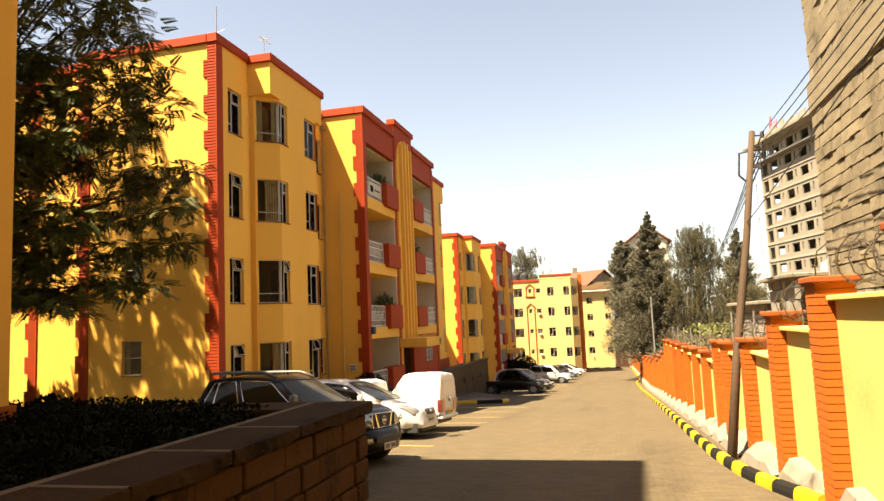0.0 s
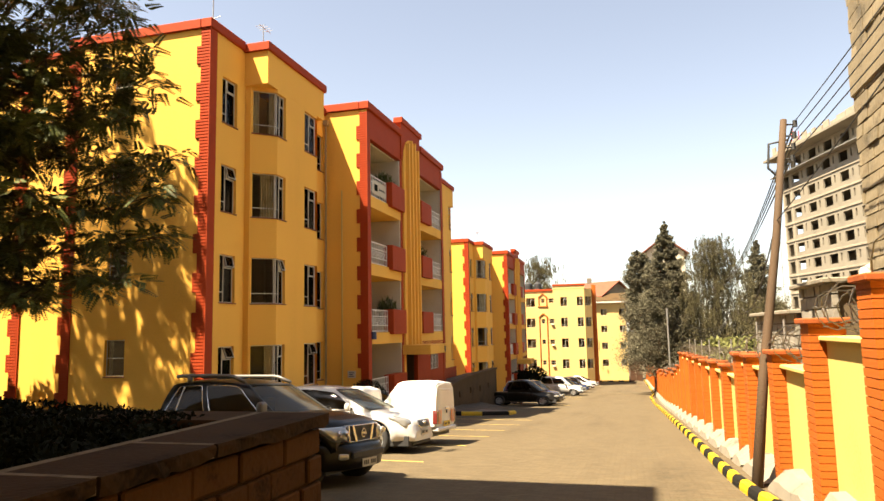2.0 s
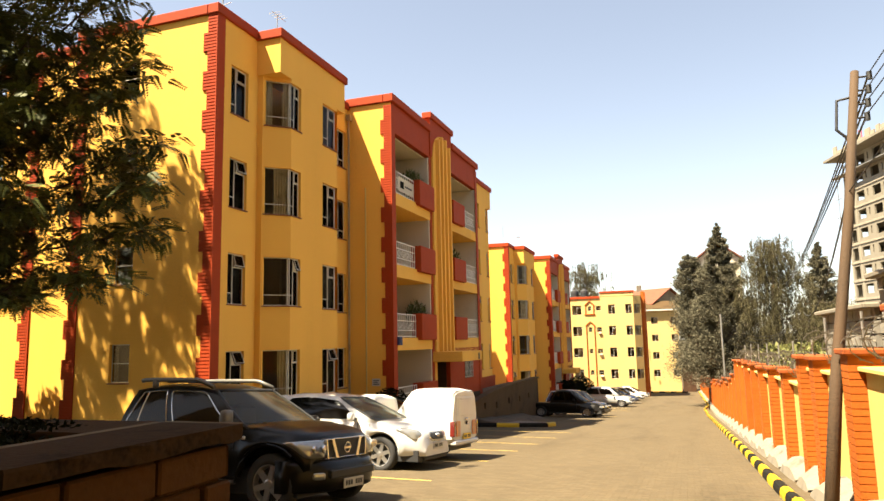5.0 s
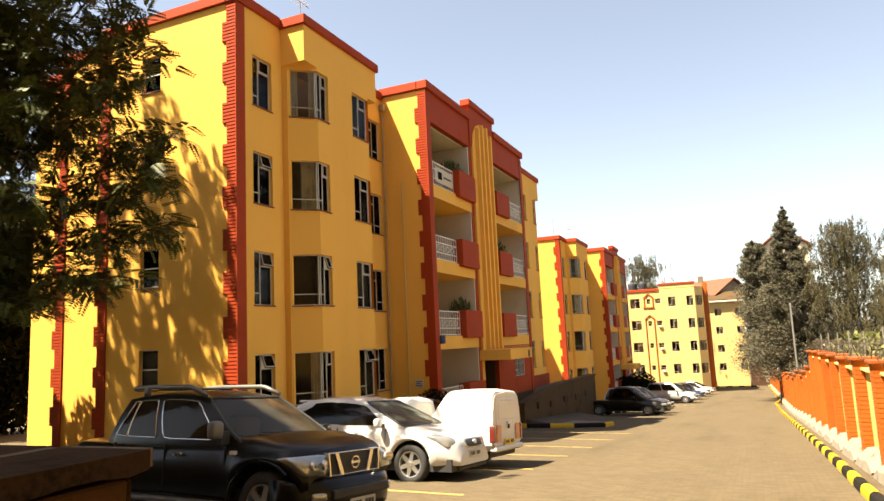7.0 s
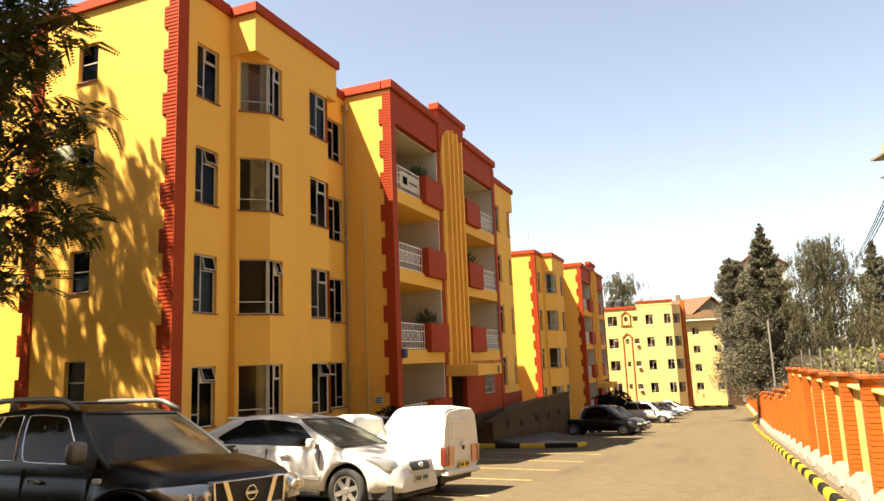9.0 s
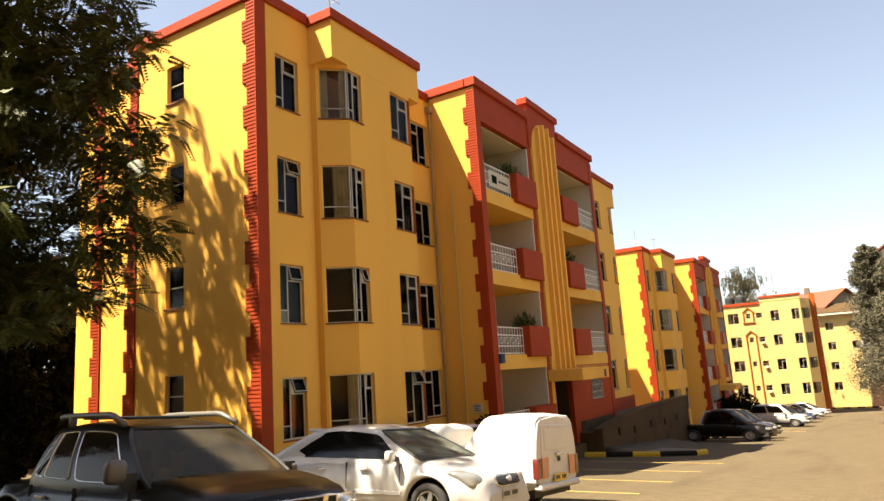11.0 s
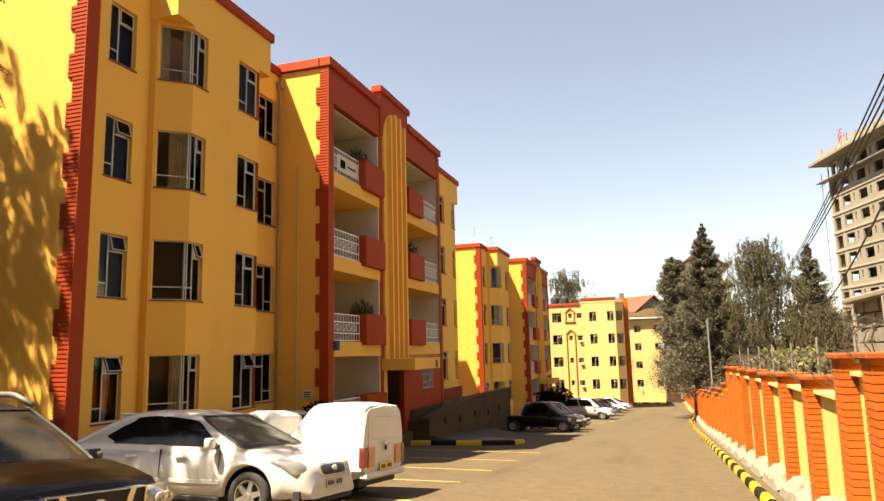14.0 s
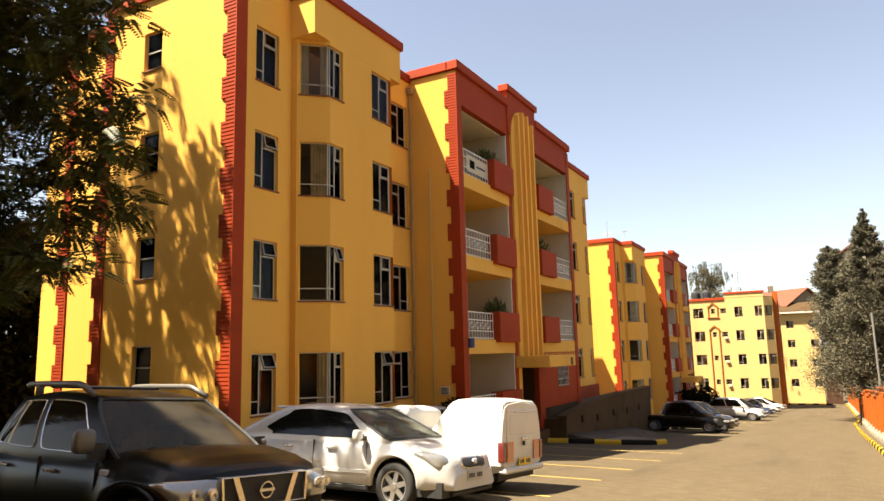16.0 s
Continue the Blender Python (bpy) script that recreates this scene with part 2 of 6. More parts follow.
def wall(bm, p0, p1, z0, z1, thick, holes=()):
    """A wall from p0 to p1, its outer face to the right of that way, with openings (u0, u1, za, zb) that go through it."""
    p0, p1 = Vector((*p0, 0)), Vector((*p1, 0))
    d = (p1 - p0)
    length = d.length
    d.normalize()
    nrm = Vector((d.y, -d.x, 0))
    us = sorted({0.0, length, *[h[0] for h in holes], *[h[1] for h in holes]})
    zs = sorted({z0, z1, *[h[2] for h in holes], *[h[3] for h in holes]})

    def solid(i, j):
        if not (0 <= i < len(us) - 1 and 0 <= j < len(zs) - 1):
            return False
        u, z = (us[i] + us[i + 1]) / 2, (zs[j] + zs[j + 1]) / 2
        return not any(h[0] < u < h[1] and h[2] < z < h[3] for h in holes)

    cache = {}

    def v(i, j, k):
        if (i, j, k) not in cache:
            q = p0 + d * us[i] - nrm * (thick * k)
            cache[i, j, k] = bm.verts.new((q.x, q.y, zs[j]))
        return cache[i, j, k]

    for i in range(len(us) - 1):
        for j in range(len(zs) - 1):
            if not solid(i, j):
                continue
            bm.faces.new((v(i, j, 0), v(i + 1, j, 0), v(i + 1, j + 1, 0), v(i, j + 1, 0)))
            bm.faces.new((v(i, j, 1), v(i, j + 1, 1), v(i + 1, j + 1, 1), v(i + 1, j, 1)))
            if not solid(i - 1, j):
                bm.faces.new((v(i, j, 0), v(i, j + 1, 0), v(i, j + 1, 1), v(i, j, 1)))
            if not solid(i + 1, j):
                bm.faces.new((v(i + 1, j, 0), v(i + 1, j, 1), v(i + 1, j + 1, 1), v(i + 1, j + 1, 0)))
            if not solid(i, j - 1):
                bm.faces.new((v(i, j, 0), v(i, j, 1), v(i + 1, j, 1), v(i + 1, j, 0)))
            if not solid(i, j + 1):
                bm.faces.new((v(i, j + 1, 0), v(i + 1, j + 1, 0), v(i + 1, j + 1, 1), v(i, j + 1, 1)))


def along(p0, p1):
    """The pose of a frame whose x runs from p0 to p1 and whose -y looks out of the wall."""
    d = Vector((p1[0] - p0[0], p1[1] - p0[1], 0))
    return Matrix.Translation((p0[0], p0[1], 0)) @ Matrix.Rotation(math.atan2(d.y, d.x), 4, "Z")


def window(parent, p0, p1, u0, u1, z0, z1, style, seed=0, sill=True):
    """A steel window set back in its opening: frame with bars, panes, a sill and curtains behind."""
    rnd = random.Random(seed)
    m = along(p0, p1)
    w, b = 0.030, 0.10
    h = z1 - z0
    cols = {"one": [0.42], "two": [0.5], "three": [0.36, 0.68], "plain": [], "big": []}[style]
    edges = [u0 + w - 0.016, *[u0 + (u1 - u0) * c for c in cols], u1 - w + 0.016]
    panes = []
    for k, (a, c) in enumerate(zip(edges, edges[1:])):
        top = k % 2 == 1
        zb = z1 - 0.27 * h if top else z0 + 0.22 * h
        if style == "plain":
            zb = z0 + 0.5 * h
        panes += [(a, c, z0 + w - 0.016, zb), (a, c, zb, z1 - w + 0.016)]
    bm = bmesh.new()
    wall(bm, (u0, b), (u1, b), z0, z1, 0.032, [(a + 0.016 - u0, c - 0.016 - u0, za + 0.014, zc - 0.014) for a, c, za, zc in panes])
    fr = part("window", bm, WHITEMETAL, parent)
    fr.matrix_basis = m
    for a, c, za, zb in panes:
        vent = style not in ("plain", "big") and zb - za < 0.5 and zb > z1 - 0.1
        tilt = rnd.random() < 0.45 and vent
        g = boxes((a + 0.01, c - 0.01, b + 0.012, b + 0.018, za, zb))
        pane = part("pane", g, GLASS, fr)
        mid = Vector(((a + c) / 2, b, (za + zb) / 2))
        pane.matrix_basis = Matrix.Translation(mid) @ Matrix.Rotation(radians(rnd.uniform(-1.0, 1.0)), 4, "Z") @ Matrix.Rotation(radians(rnd.uniform(-0.7, 0.7)), 4, "X") @ Matrix.Translation(-mid)
        if vent:
            # top-hung vent, often ajar
            bm = bmesh.new()
            wall(bm, (a + 0.022, b - 0.02), (c - 0.022, b - 0.02), za + 0.02, zb - 0.02, 0.018, [(0.022, c - a - 0.066, za + 0.042, zb - 0.042)])
            vf = part("vent_frame", bm, WHITEMETAL, fr)
        if tilt:
            swing = Matrix.Translation((0, b, zb)) @ Matrix.Rotation(radians(-rnd.uniform(8, 24)), 4, "X") @ Matrix.Translation((0, -b, -zb))
            pane.matrix_basis = swing
            vf.matrix_basis = swing
    if sill:
        s = part("window_sill", boxes((u0 - 0.025, u1 + 0.025, -0.04, b - 0.002, z0 - 0.04, z0 - 0.002)), SILL, fr)
    if rnd.random() < 0.9:
        cb = bmesh.new()
        spans = rnd.choice((((0.0, 0.28),), ((0.6, 1.0),), ((0.0, 0.3), (0.7, 1.0)), ((0.0, 0.22), (0.55, 1.0)), ((0.0, 0.62),), ((0.36, 1.0),)))
        for f0, f1 in spans:
            n = max(8, round(26 * (f1 - f0)))
            prev = None
            for i in range(n + 1):
                x = u0 + 0.03 + (u1 - u0 - 0.06) * (f0 + (f1 - f0) * i / n)
                y = 0.165 + 0.025 * math.sin(i * 2.2 + seed)
                cur = (cb.verts.new((x, y, z0 - 0.05)), cb.verts.new((x, y, z1)))
                if prev:
                    cb.faces.new((prev[0], cur[0], cur[1], prev[1]))
                prev = cur
        part("curtain", cb, CURTAIN, fr)
    return fr


SILL = mat("red_sill_paint", (0.17, 0.06, 0.025), 0.8, var=0.2)

# ---- ground ----
def ground_sheet():
    bm = bmesh.new()
    xs = [-900, -300, -120, -60, -30, -16, -8, -3, 1.65, 6, 20, 60, 150, 400, 900]
    ys = [-600, -150, -60, -30, -10, 0, 10, 20, 30, 40, 50, 57, 65, 80, 100, 120, 140, 160, 200, 300, 600, 1500]
    g = [[bm.verts.new((x, y, gz(y))) for x in xs] for y in ys]
    for a, b in zip(g, g[1:]):
        for i in range(len(xs) - 1):
            bm.faces.new((a[i], a[i + 1], b[i + 1], b[i]))
    return tagged(part("ground", bm, ROADMAT), "sunlit tan-grey paved driveway falling away gently", "ground", kind="structure")


ground_sheet()
# assumed lawn, added dark to cut light bounced onto the end wall
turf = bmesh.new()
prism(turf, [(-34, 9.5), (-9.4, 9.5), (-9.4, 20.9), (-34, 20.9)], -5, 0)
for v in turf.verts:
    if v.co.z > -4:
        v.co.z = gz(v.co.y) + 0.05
tagged(part("lawn", turf, DARK_GROUND), "assumed dark lawn added to cut light bounced onto the end wall", "lawn", kind="structure")


def kerb_run(name, pts, label, mats=(KERBY, KERBB), length=0.6, width=0.2, height=0.19, lengths=None):
    """Painted kerb stones, alternately coloured, along a line."""
    root = thing(name, label, "kerb", kind="structure")
    pts = [Vector((x, y, 0)) for x, y in pts]
    k = 0
    for j, (a, b) in enumerate(zip(pts, pts[1:])):
        d = (b - a)
        n = max(1, round(d.length / (lengths[j] if lengths else length)))
        d /= n
        for i in range(n):
            p, q = a + d * i, a + d * (i + 1)
            t = (q - p).normalized()
            s = Vector((-t.y, t.x, 0)) * width
            e = t * 0.006
            bm = bmesh.new()
            rows = []
            for end in (p + e, q - e):
                row = []
                for f, z in ((0.0, -0.1), (0.0, height * 0.45), (0.1, height * 0.75), (0.32, height * 0.97), (0.68, height), (0.9, height * 0.8), (1.0, height * 0.4), (1.0, -0.1)):
                    v = end + s * f
                    row.append(bm.verts.new((v.x, v.y, gz(v.y) + z)))
                rows.append(row)
            for e in range(8):
                bm.faces.new((rows[0][e], rows[0][(e + 1) % 8], rows[1][(e + 1) % 8], rows[1][e]))
            bm.faces.new(rows[0])
            bm.faces.new(rows[1][::-1])
            part("kerb_stone", bm, mats[k % 2], root)
            k += 1
    return root


PLATE_DARK = mat("dark_sign_plate", (0.04, 0.025, 0.012), 0.6, bump=0)


# ---- the apartment building, built once about its front corner ----
STOREY = 2.9
SILLS = [-0.72 + STOREY * i for i in range(4)]
FLOORS = [-1.75 + STOREY * i for i in range(5)]
BASE = -6.0


BLOCKS = {}


def quoin_mesh(w):
    """One toothed block of six brick ribs; it runs to -x and stands proud to -y."""
    if w not in BLOCKS:
        prof = [(0.001, 0.0), (-0.028, 0.0)]
        for i in range(6):
            prof += [(-0.028, -0.012 - 0.1 * i), (-0.045, -0.014 - 0.1 * i), (-0.045, -0.08 - 0.1 * i), (-0.028, -0.082 - 0.1 * i)]
        prof += [(-0.028, -0.6), (0.001, -0.6)]
        bm = bmesh.new()
        ends = [[bm.verts.new((x, y, z)) for y, z in prof] for x in (-w, 0.0)]
        for i in range(len(prof)):
            j = (i + 1) % len(prof)
            bm.faces.new((ends[0][i], ends[0][j], ends[1][j], ends[1][i]))
        for e in ends:
            bm.faces.new(e)
        BLOCKS[w] = mesh_from("quoin_block", bm, RED)
    return BLOCKS[w]


def quoin(root, cx, cy, sx, sy, z0, z1, wide=True):
    """Ribbed corner: toothed brick blocks on the end face, a smooth strip on the front."""
    strip = part("quoin", boxes((min(cx, cx - sx * 0.03), max(cx, cx - sx * 0.03), min(cy - sy * 0.045, cy + sy * 0.34), max(cy - sy * 0.045, cy + sy * 0.34), z0, z1)), RED, root, "red quoin with ribbed brick blocks")
    z, k = z1, 0
    while z > z0:
        ob = new("quoin_block", quoin_mesh(0.46 if k % 2 else 0.31))
        ob.parent = strip
        ob.matrix_basis = Matrix.Translation((cx, cy, z)) @ Matrix.Diagonal((1, sy, 1, 1))
        z -= 0.6
        k += 1


def balcony_rail(root, y0, y1, x, z, h=0.95):
    bm = bmesh.new()
    for zz in (0.05, 0.30, 0.68, h):
        box(bm, x - 0.018, x + 0.018, y0, y1, z + zz - 0.018, z + zz + 0.018)
    n = max(4, round((y1 - y0) / 0.21))
    for i in range(n + 1):
        y = y0 + (y1 - y0) * i / n
        box(bm, x - 0.014, x + 0.014, y - 0.015, y + 0.015, z, z + h)
    for i in range(0, n - 1, 2):
        a, b = y0 + (y1 - y0) * i / n, y0 + (y1 - y0) * (i + 2) / n
        c, r = (a + b) / 2, (b - a) * 0.32
        for j in range(8):
            t0, t1 = 2 * math.pi * j / 8, 2 * math.pi * (j + 1) / 8
            tube(bm, [(x, c + r * math.cos(t0), z + 0.49 + r * 0.9 * math.sin(t0)), (x, c + r * math.cos(t1), z + 0.49 + r * 0.9 * math.sin(t1))], 0.015, 4)
    return part("balcony_railing", bm, RAILWHITE, root, "white painted metal railing")


def half_front(root, f, seed):
    """The wing at one end: f maps a distance from the middle's near side to the plan, so that the far wing is the near one turned over."""
    def W(px, y0, py, y1, z0, z1, holes, style, key, wins=True):
        a, b = (px, f(y0)), (py, f(y1))
        if f(0) > f(1):
            a, b = b, a
            L = math.dist(a, b)
            holes = [(L - h[1], L - h[0], h[2], h[3]) for h in holes]
        bm = bmesh.new()
        # the outer face lies on +x: walls run towards +y
        wall(bm, a, b, z0, z1, 0.22, holes)
        part("wall", bm, YELLOW, root)
        if wins:
            for i, h in enumerate(holes):
                window(root, a, b, *h, style, seed=seed * 100 + key * 10 + i)

    w1 = [(0.70, 1.57, z, z + 1.52) for z in SILLS]
    W(0, -0.1, 0, 1.98, BASE, 10.95, w1, "one", 1)
    # corner bay: cut corner with a window that wraps onto the front
    cut = math.dist((0.2, 2.0), (0.87, 2.62))
    W(0.2, 2.0, 0.87, 2.62, BASE, 9.62, [(0.05, cut, z, z + 1.52) for z in SILLS], "big", 2)
    W(0.87, 2.62, 0.87, 5.75, BASE, 9.62, [*[(0.0, 0.60, z, z + 1.52) for z in SILLS], *[(2.06, 3.13, z, z + 1.52) for z in SILLS]], "two", 3)
    W(0.87, 5.75, 0.2, 6.33, BASE, 9.62, [(0.0, math.dist((0.87, 5.75), (0.2, 6.33)) - 0.06, z, z + 1.52) for z in SILLS], "big", 4)
    W(0, 6.35, 0, 8.35, BASE, 10.6, [(0.30, 1.78, z, z + 1.52) for z in SILLS], "three", 5)
    # square head over the bay
    y0, y1 = sorted((f(1.93), f(6.36)))
    part("bay_head", boxes((-0.1, 0.873, y0, y1, 9.62, 10.8)), YELLOW, root)
    part("bay_return", boxes((-0.1, 0.2, *sorted((f(1.985), f(2.15))), BASE, 9.62)), YELLOW, root)
    part("bay_return", boxes((-0.1, 0.2, *sorted((f(6.18), f(6.345))), BASE, 9.62)), YELLOW, root)
    part("fascia", bevelled(boxes((-0.12, 0.97, y0 - 0.09, y1 + 0.09, 10.78, 11.08)), 0.02), RED, root, "red painted roof edge")
    part("fascia", bevelled(boxes((-0.3, 0.09, *sorted((f(-0.19), f(1.84))), 10.82, 11.13)), 0.02), RED, root)
    part("fascia", bevelled(boxes((-0.3, 0.09, *sorted((f(6.46), f(8.34))), 10.5, 10.8)), 0.02), RED, root)
    # rainwater pipe with its hopper in the inner corner
    bm = bmesh.new()
    py = f(8.2)
    tube(bm, [(0.1, py, BASE + 2), (0.1, py, 10.05)], 0.045, 10)
    box(bm, 0.03, 0.22, py - 0.1, py + 0.1, 10.02, 10.25)
    part("rainwater_pipe", bm, PIPEPAINT, root, "dull grey-yellow rainwater pipe")


def end_wall(root, f, seed):
    flip = f(0) > f(1)

    def W(xa, xb, y, z1, holes=(), key=0):
        a, b = (xa, f(y)), (xb, f(y))
        if flip:
            a, b = b, a
            L = math.dist(a, b)
            holes = [(L - h[1], L - h[0], h[2], h[3]) for h in holes]
        bm = bmesh.new()
        wall(bm, a, b, BASE, z1, 0.22, holes)
        part("wall", bm, YELLOW, root)
        for i, h in enumerate(holes):
            window(root, a, b, *h, "plain", seed=seed * 100 + 70 + i)

    W(-5.24, 0, -0.1, 10.95, [(1.66, 2.40, s, s + 1.12) for s in (-0.05, 2.85, 5.75, 8.72)])
    W(-8.0, -5.24, 0.6, 10.95)
    W(-10.5, -8.0, 1.5, 10.95)
    sg = -1 if flip else 1
    quoin(root, 0, f(-0.1), -1, sg, BASE + 2, 10.85)
    quoin(root, -5.24 + 0.31, f(-0.1), -1, sg, BASE + 2, 10.85)
    quoin(root, -8.0 + 0.31, f(0.6), -1, sg, BASE + 2, 10.85)
    part("wall", boxes((-5.3, -5.245, *sorted((f(-0.1), f(0.6))), BASE, 10.95)), YELLOW, root)
    part("wall", boxes((-8.06, -8.005, *sorted((f(0.6), f(1.5))), BASE, 10.95)), YELLOW, root)
    for xa, xb, y in ((-5.36, -0.305, -0.1), (-8.1, -5.365, 0.6), (-10.6, -8.105, 1.5)):
        part("fascia", bevelled(boxes((xa, xb, *sorted((f(y - 0.09), f(y + 0.25))), 10.82, 11.13)), 0.02), RED, root)


def apartment_building():
    root = thing("apartment_building", "four-storey yellow apartment block with red trim and balconies", "building", pose(-12.3, 21.2, 0))
    length = 29.2
    near, far = (lambda y: y), (lambda y: length - y)
    half_front(root, near, 1)
    half_front(root, far, 2)
    end_wall(root, near, 1)
    end_wall(root, far, 2)
    yb0, yb1, xb = 8.33, 20.35, 1.93
    # back, roof and floors
    part("wall", boxes((-10.5, -10.28, 1.73, length - 1.73, BASE, 10.95)), YELLOW, root)
    part("roof_slab", boxes((-5.2, -0.32, 0.3, length - 0.3, 10.45, 10.62), (-7.9, -5.2, 0.85, length - 0.85, 10.45, 10.62), (-9.6, -7.9, 1.75, length - 1.75, 10.45, 10.62), (-0.31, xb - 0.25, yb0 + 0.25, yb1 - 0.25, 10.45, 10.6)), CONCRETE, root)
    for z in FLOORS[:4]:
        part("floor_slab", boxes((-5.2, -0.25, 0.25, length - 0.25, z - 0.16, z), (-7.9, -5.2, 0.85, length - 0.85, z - 0.16, z), (-9.6, -7.9, 1.75, length - 1.75, z - 0.16, z)), DARKIN, root)
    part("inner_wall", boxes((-4.4, -4.25, 0.3, length - 0.3, FLOORS[0], 10.4)), DARKIN, root)
    for y in (3.9, 8.5, 12.8, 16.4, 20.6, 25.4):
        part("inner_wall", boxes((-4.2, -0.3, y - 0.07, y + 0.07, FLOORS[0], 10.4)), DARKIN, root)
    # balcony block: its two end walls, deep balconies and red head
    for y, s in ((yb0, 1), (yb1, -1)):
        a, b = (0.0, y), (xb, y)
        if s < 0:
            a, b = b, a
        bm = bmesh.new()
        wall(bm, a, b, BASE, 10.6, 0.2)
        part("wall", bm, YELLOW, root)
        quoin(root, xb, y, -1, s, BASE + 2, 10.5)
    fin0, fin1 = 12.98, 15.45
    part("parapet", bevelled(boxes((xb - 0.22, xb + 0.004, yb0 + 0.004, yb1 - 0.004, 9.42, 10.75)), 0.01), RED, root, "red painted parapet")
    part("parapet", bevelled(boxes((xb - 0.24, xb + 0.06, 12.75, 15.85, 9.5, 11.5)), 0.012), RED, root)
    part("fascia", bevelled(boxes((xb - 0.3, xb + 0.13, yb0 - 0.1, 12.74, 10.62, 10.95)), 0.02), RED, root)
    part("fascia", bevelled(boxes((xb - 0.3, xb + 0.13, 15.86, yb1 + 0.1, 10.62, 10.95)), 0.02), RED, root)
    part("fascia", bevelled(boxes((xb - 0.3, xb + 0.16, 12.65, 15.95, 11.3, 11.58)), 0.02), RED, root)
    for y0, y1 in ((yb0 - 0.1, yb0 + 0.25), (yb1 - 0.25, yb1 + 0.1)):
        part("fascia", bevelled(boxes((-0.05, xb - 0.31, y0, y1, 10.62, 10.95)), 0.02), RED, root)
    for i in range(4):
        z = FLOORS[i]
        top = z + 2.42
        for y0, y1, side in ((yb0 + 0.2, 12.7, 0), (15.7, yb1 - 0.2, 1)):
            if i == 0 and side == 1:
                # closed red ground floor with a grilled window
                bm = bmesh.new()
                hole = (1.7, 3.1, -0.85, 0.35)
                wall(bm, (xb, y0), (xb, y1), -1.66, 0.65, 0.2, [hole])
                part("wall", bm, RED, root, "red painted ground-floor wall")
                part("plinth", boxes((xb - 0.2, xb + 0.02, y0, y1, BASE, -1.665)), TERRACE, root, "dark brown plinth")
                gw = window(root, (xb, y0), (xb, y1), *hole, "two", seed=77)
                bm = bmesh.new()
                for k in range(9):
                    box(bm, 1.72 + 0.165 * k, 1.74 + 0.165 * k, -0.03, -0.01, -0.85, 0.35)
                for k in range(5):
                    box(bm, 1.7, 3.1, -0.028, -0.012, -0.84 + 0.29 * k, -0.82 + 0.29 * k)
                part("security_grille", bm, WHITEMETAL, gw, "white security grille")
                part("balcony_floor", boxes((0.0, xb, y0, y1, 0.3, 0.62)), YELLOW, root)
                continue
            part("balcony_floor", boxes((0.0, xb, y0, y1, z - 0.5, z)), YELLOW, root)
            part("balcony_back_wall", boxes((-0.2, 0.0, y0, y1, z, top + 0.1)), WHITE, root, "white painted balcony wall")
            part("balcony_side_wall", boxes((0.0, xb - 0.03, *((y1 - 0.1, y1 + 0.05) if side == 0 else (y1 - 0.09, y1 - 0.004)), z, top)), WHITE, root)
            part("balcony_side_wall", boxes((0.0, xb - 0.03, *((y0 + 0.004, y0 + 0.09) if side == 0 else (y0 - 0.05, y0 + 0.1)), z, top)), WHITE, root)
            part("balcony_ceiling", boxes((0.0, xb - 0.25, y0, y1, top, top + 0.06)), WHITE, root)
            d0 = y0 + 1.1
            part("balcony_door", bevelled(boxes((0.004, 0.05, d0, d0 + 1.5, z + 0.004, z + 2.05)), 0.01), BROWNWOOD, root, "dark wooden balcony door")
            if side == 0:
                balcony_rail(root, y0 + 0.02, y1 - 1.77, xb - 0.1, z)
                part("planter_box", bevelled(boxes((xb - 0.28, xb + 0.20, y1 - 1.75, y1 + 0.10, z - 0.10, z + 1.02)), 0.02), RED, root, "red painted balcony parapet box")
            else:
                balcony_rail(root, y0 + 1.77, y1 - 0.02, xb - 0.1, z)
                part("planter_box", bevelled(boxes((xb - 0.28, xb + 0.20, y0 - 0.10, y0 + 1.75, z - 0.10, z + 1.02)), 0.02), RED, root, "red painted balcony parapet box")
    part("wall", boxes((-0.22, -0.001, yb1 - 0.1, yb1 + 0.55, BASE, 10.6)), YELLOW, root)
    # rear wing past the far end, unseen and added to shade the second block
    part("added_shade_mass", boxes((-9.79, -6.0, length - 1.4, 33.0, BASE, 11.0)), YELLOW, root)
    # pilasters beside the openings and the ribbed centre panel
    for a, b in ((yb0 + 0.001, yb0 + 0.2), (12.7, fin0), (fin1, 15.7), (yb1 - 0.2, yb1 - 0.001)):
        part("pilaster", boxes((xb - 0.22, xb + 0.001, a, b, BASE, 9.42)), RED, root)
    n = 24
    bm = bmesh.new()
    pts = []
    for i in range(n + 1):
        y = fin0 + (fin1 - fin0) * i / n
        t = (y - (fin0 + fin1) / 2) / ((fin1 - fin0) / 2)
        pts.append((y, 9.5 + 1.25 * math.sqrt(max(0.0, 1 - t * t))))
    lo = [bm.verts.new((xb + 0.09, y, 0.5)) for y, _ in pts]
    hi = [bm.verts.new((xb + 0.09, y, z)) for y, z in pts]
    lo2 = [bm.verts.new((xb - 0.2, y, 0.5)) for y, _ in pts]
    hi2 = [bm.verts.new((xb - 0.2, y, z)) for y, z in pts]
    for i in range(n):
        bm.faces.new((lo[i], lo[i + 1], hi[i + 1], hi[i]))
        bm.faces.new((lo2[i], hi2[i], hi2[i + 1], lo2[i + 1]))
        bm.faces.new((hi[i], hi[i + 1], hi2[i + 1], hi2[i]))
        bm.faces.new((lo[i], lo2[i], lo2[i + 1], lo[i + 1]))
    bm.faces.new((lo[0], hi[0], hi2[0], lo2[0]))
    bm.faces.new((lo[-1], lo2[-1], hi2[-1], hi[-1]))
    panel = part("centre_panel", bm, YELLOW, root, "yellow ribbed panel with a rounded top")
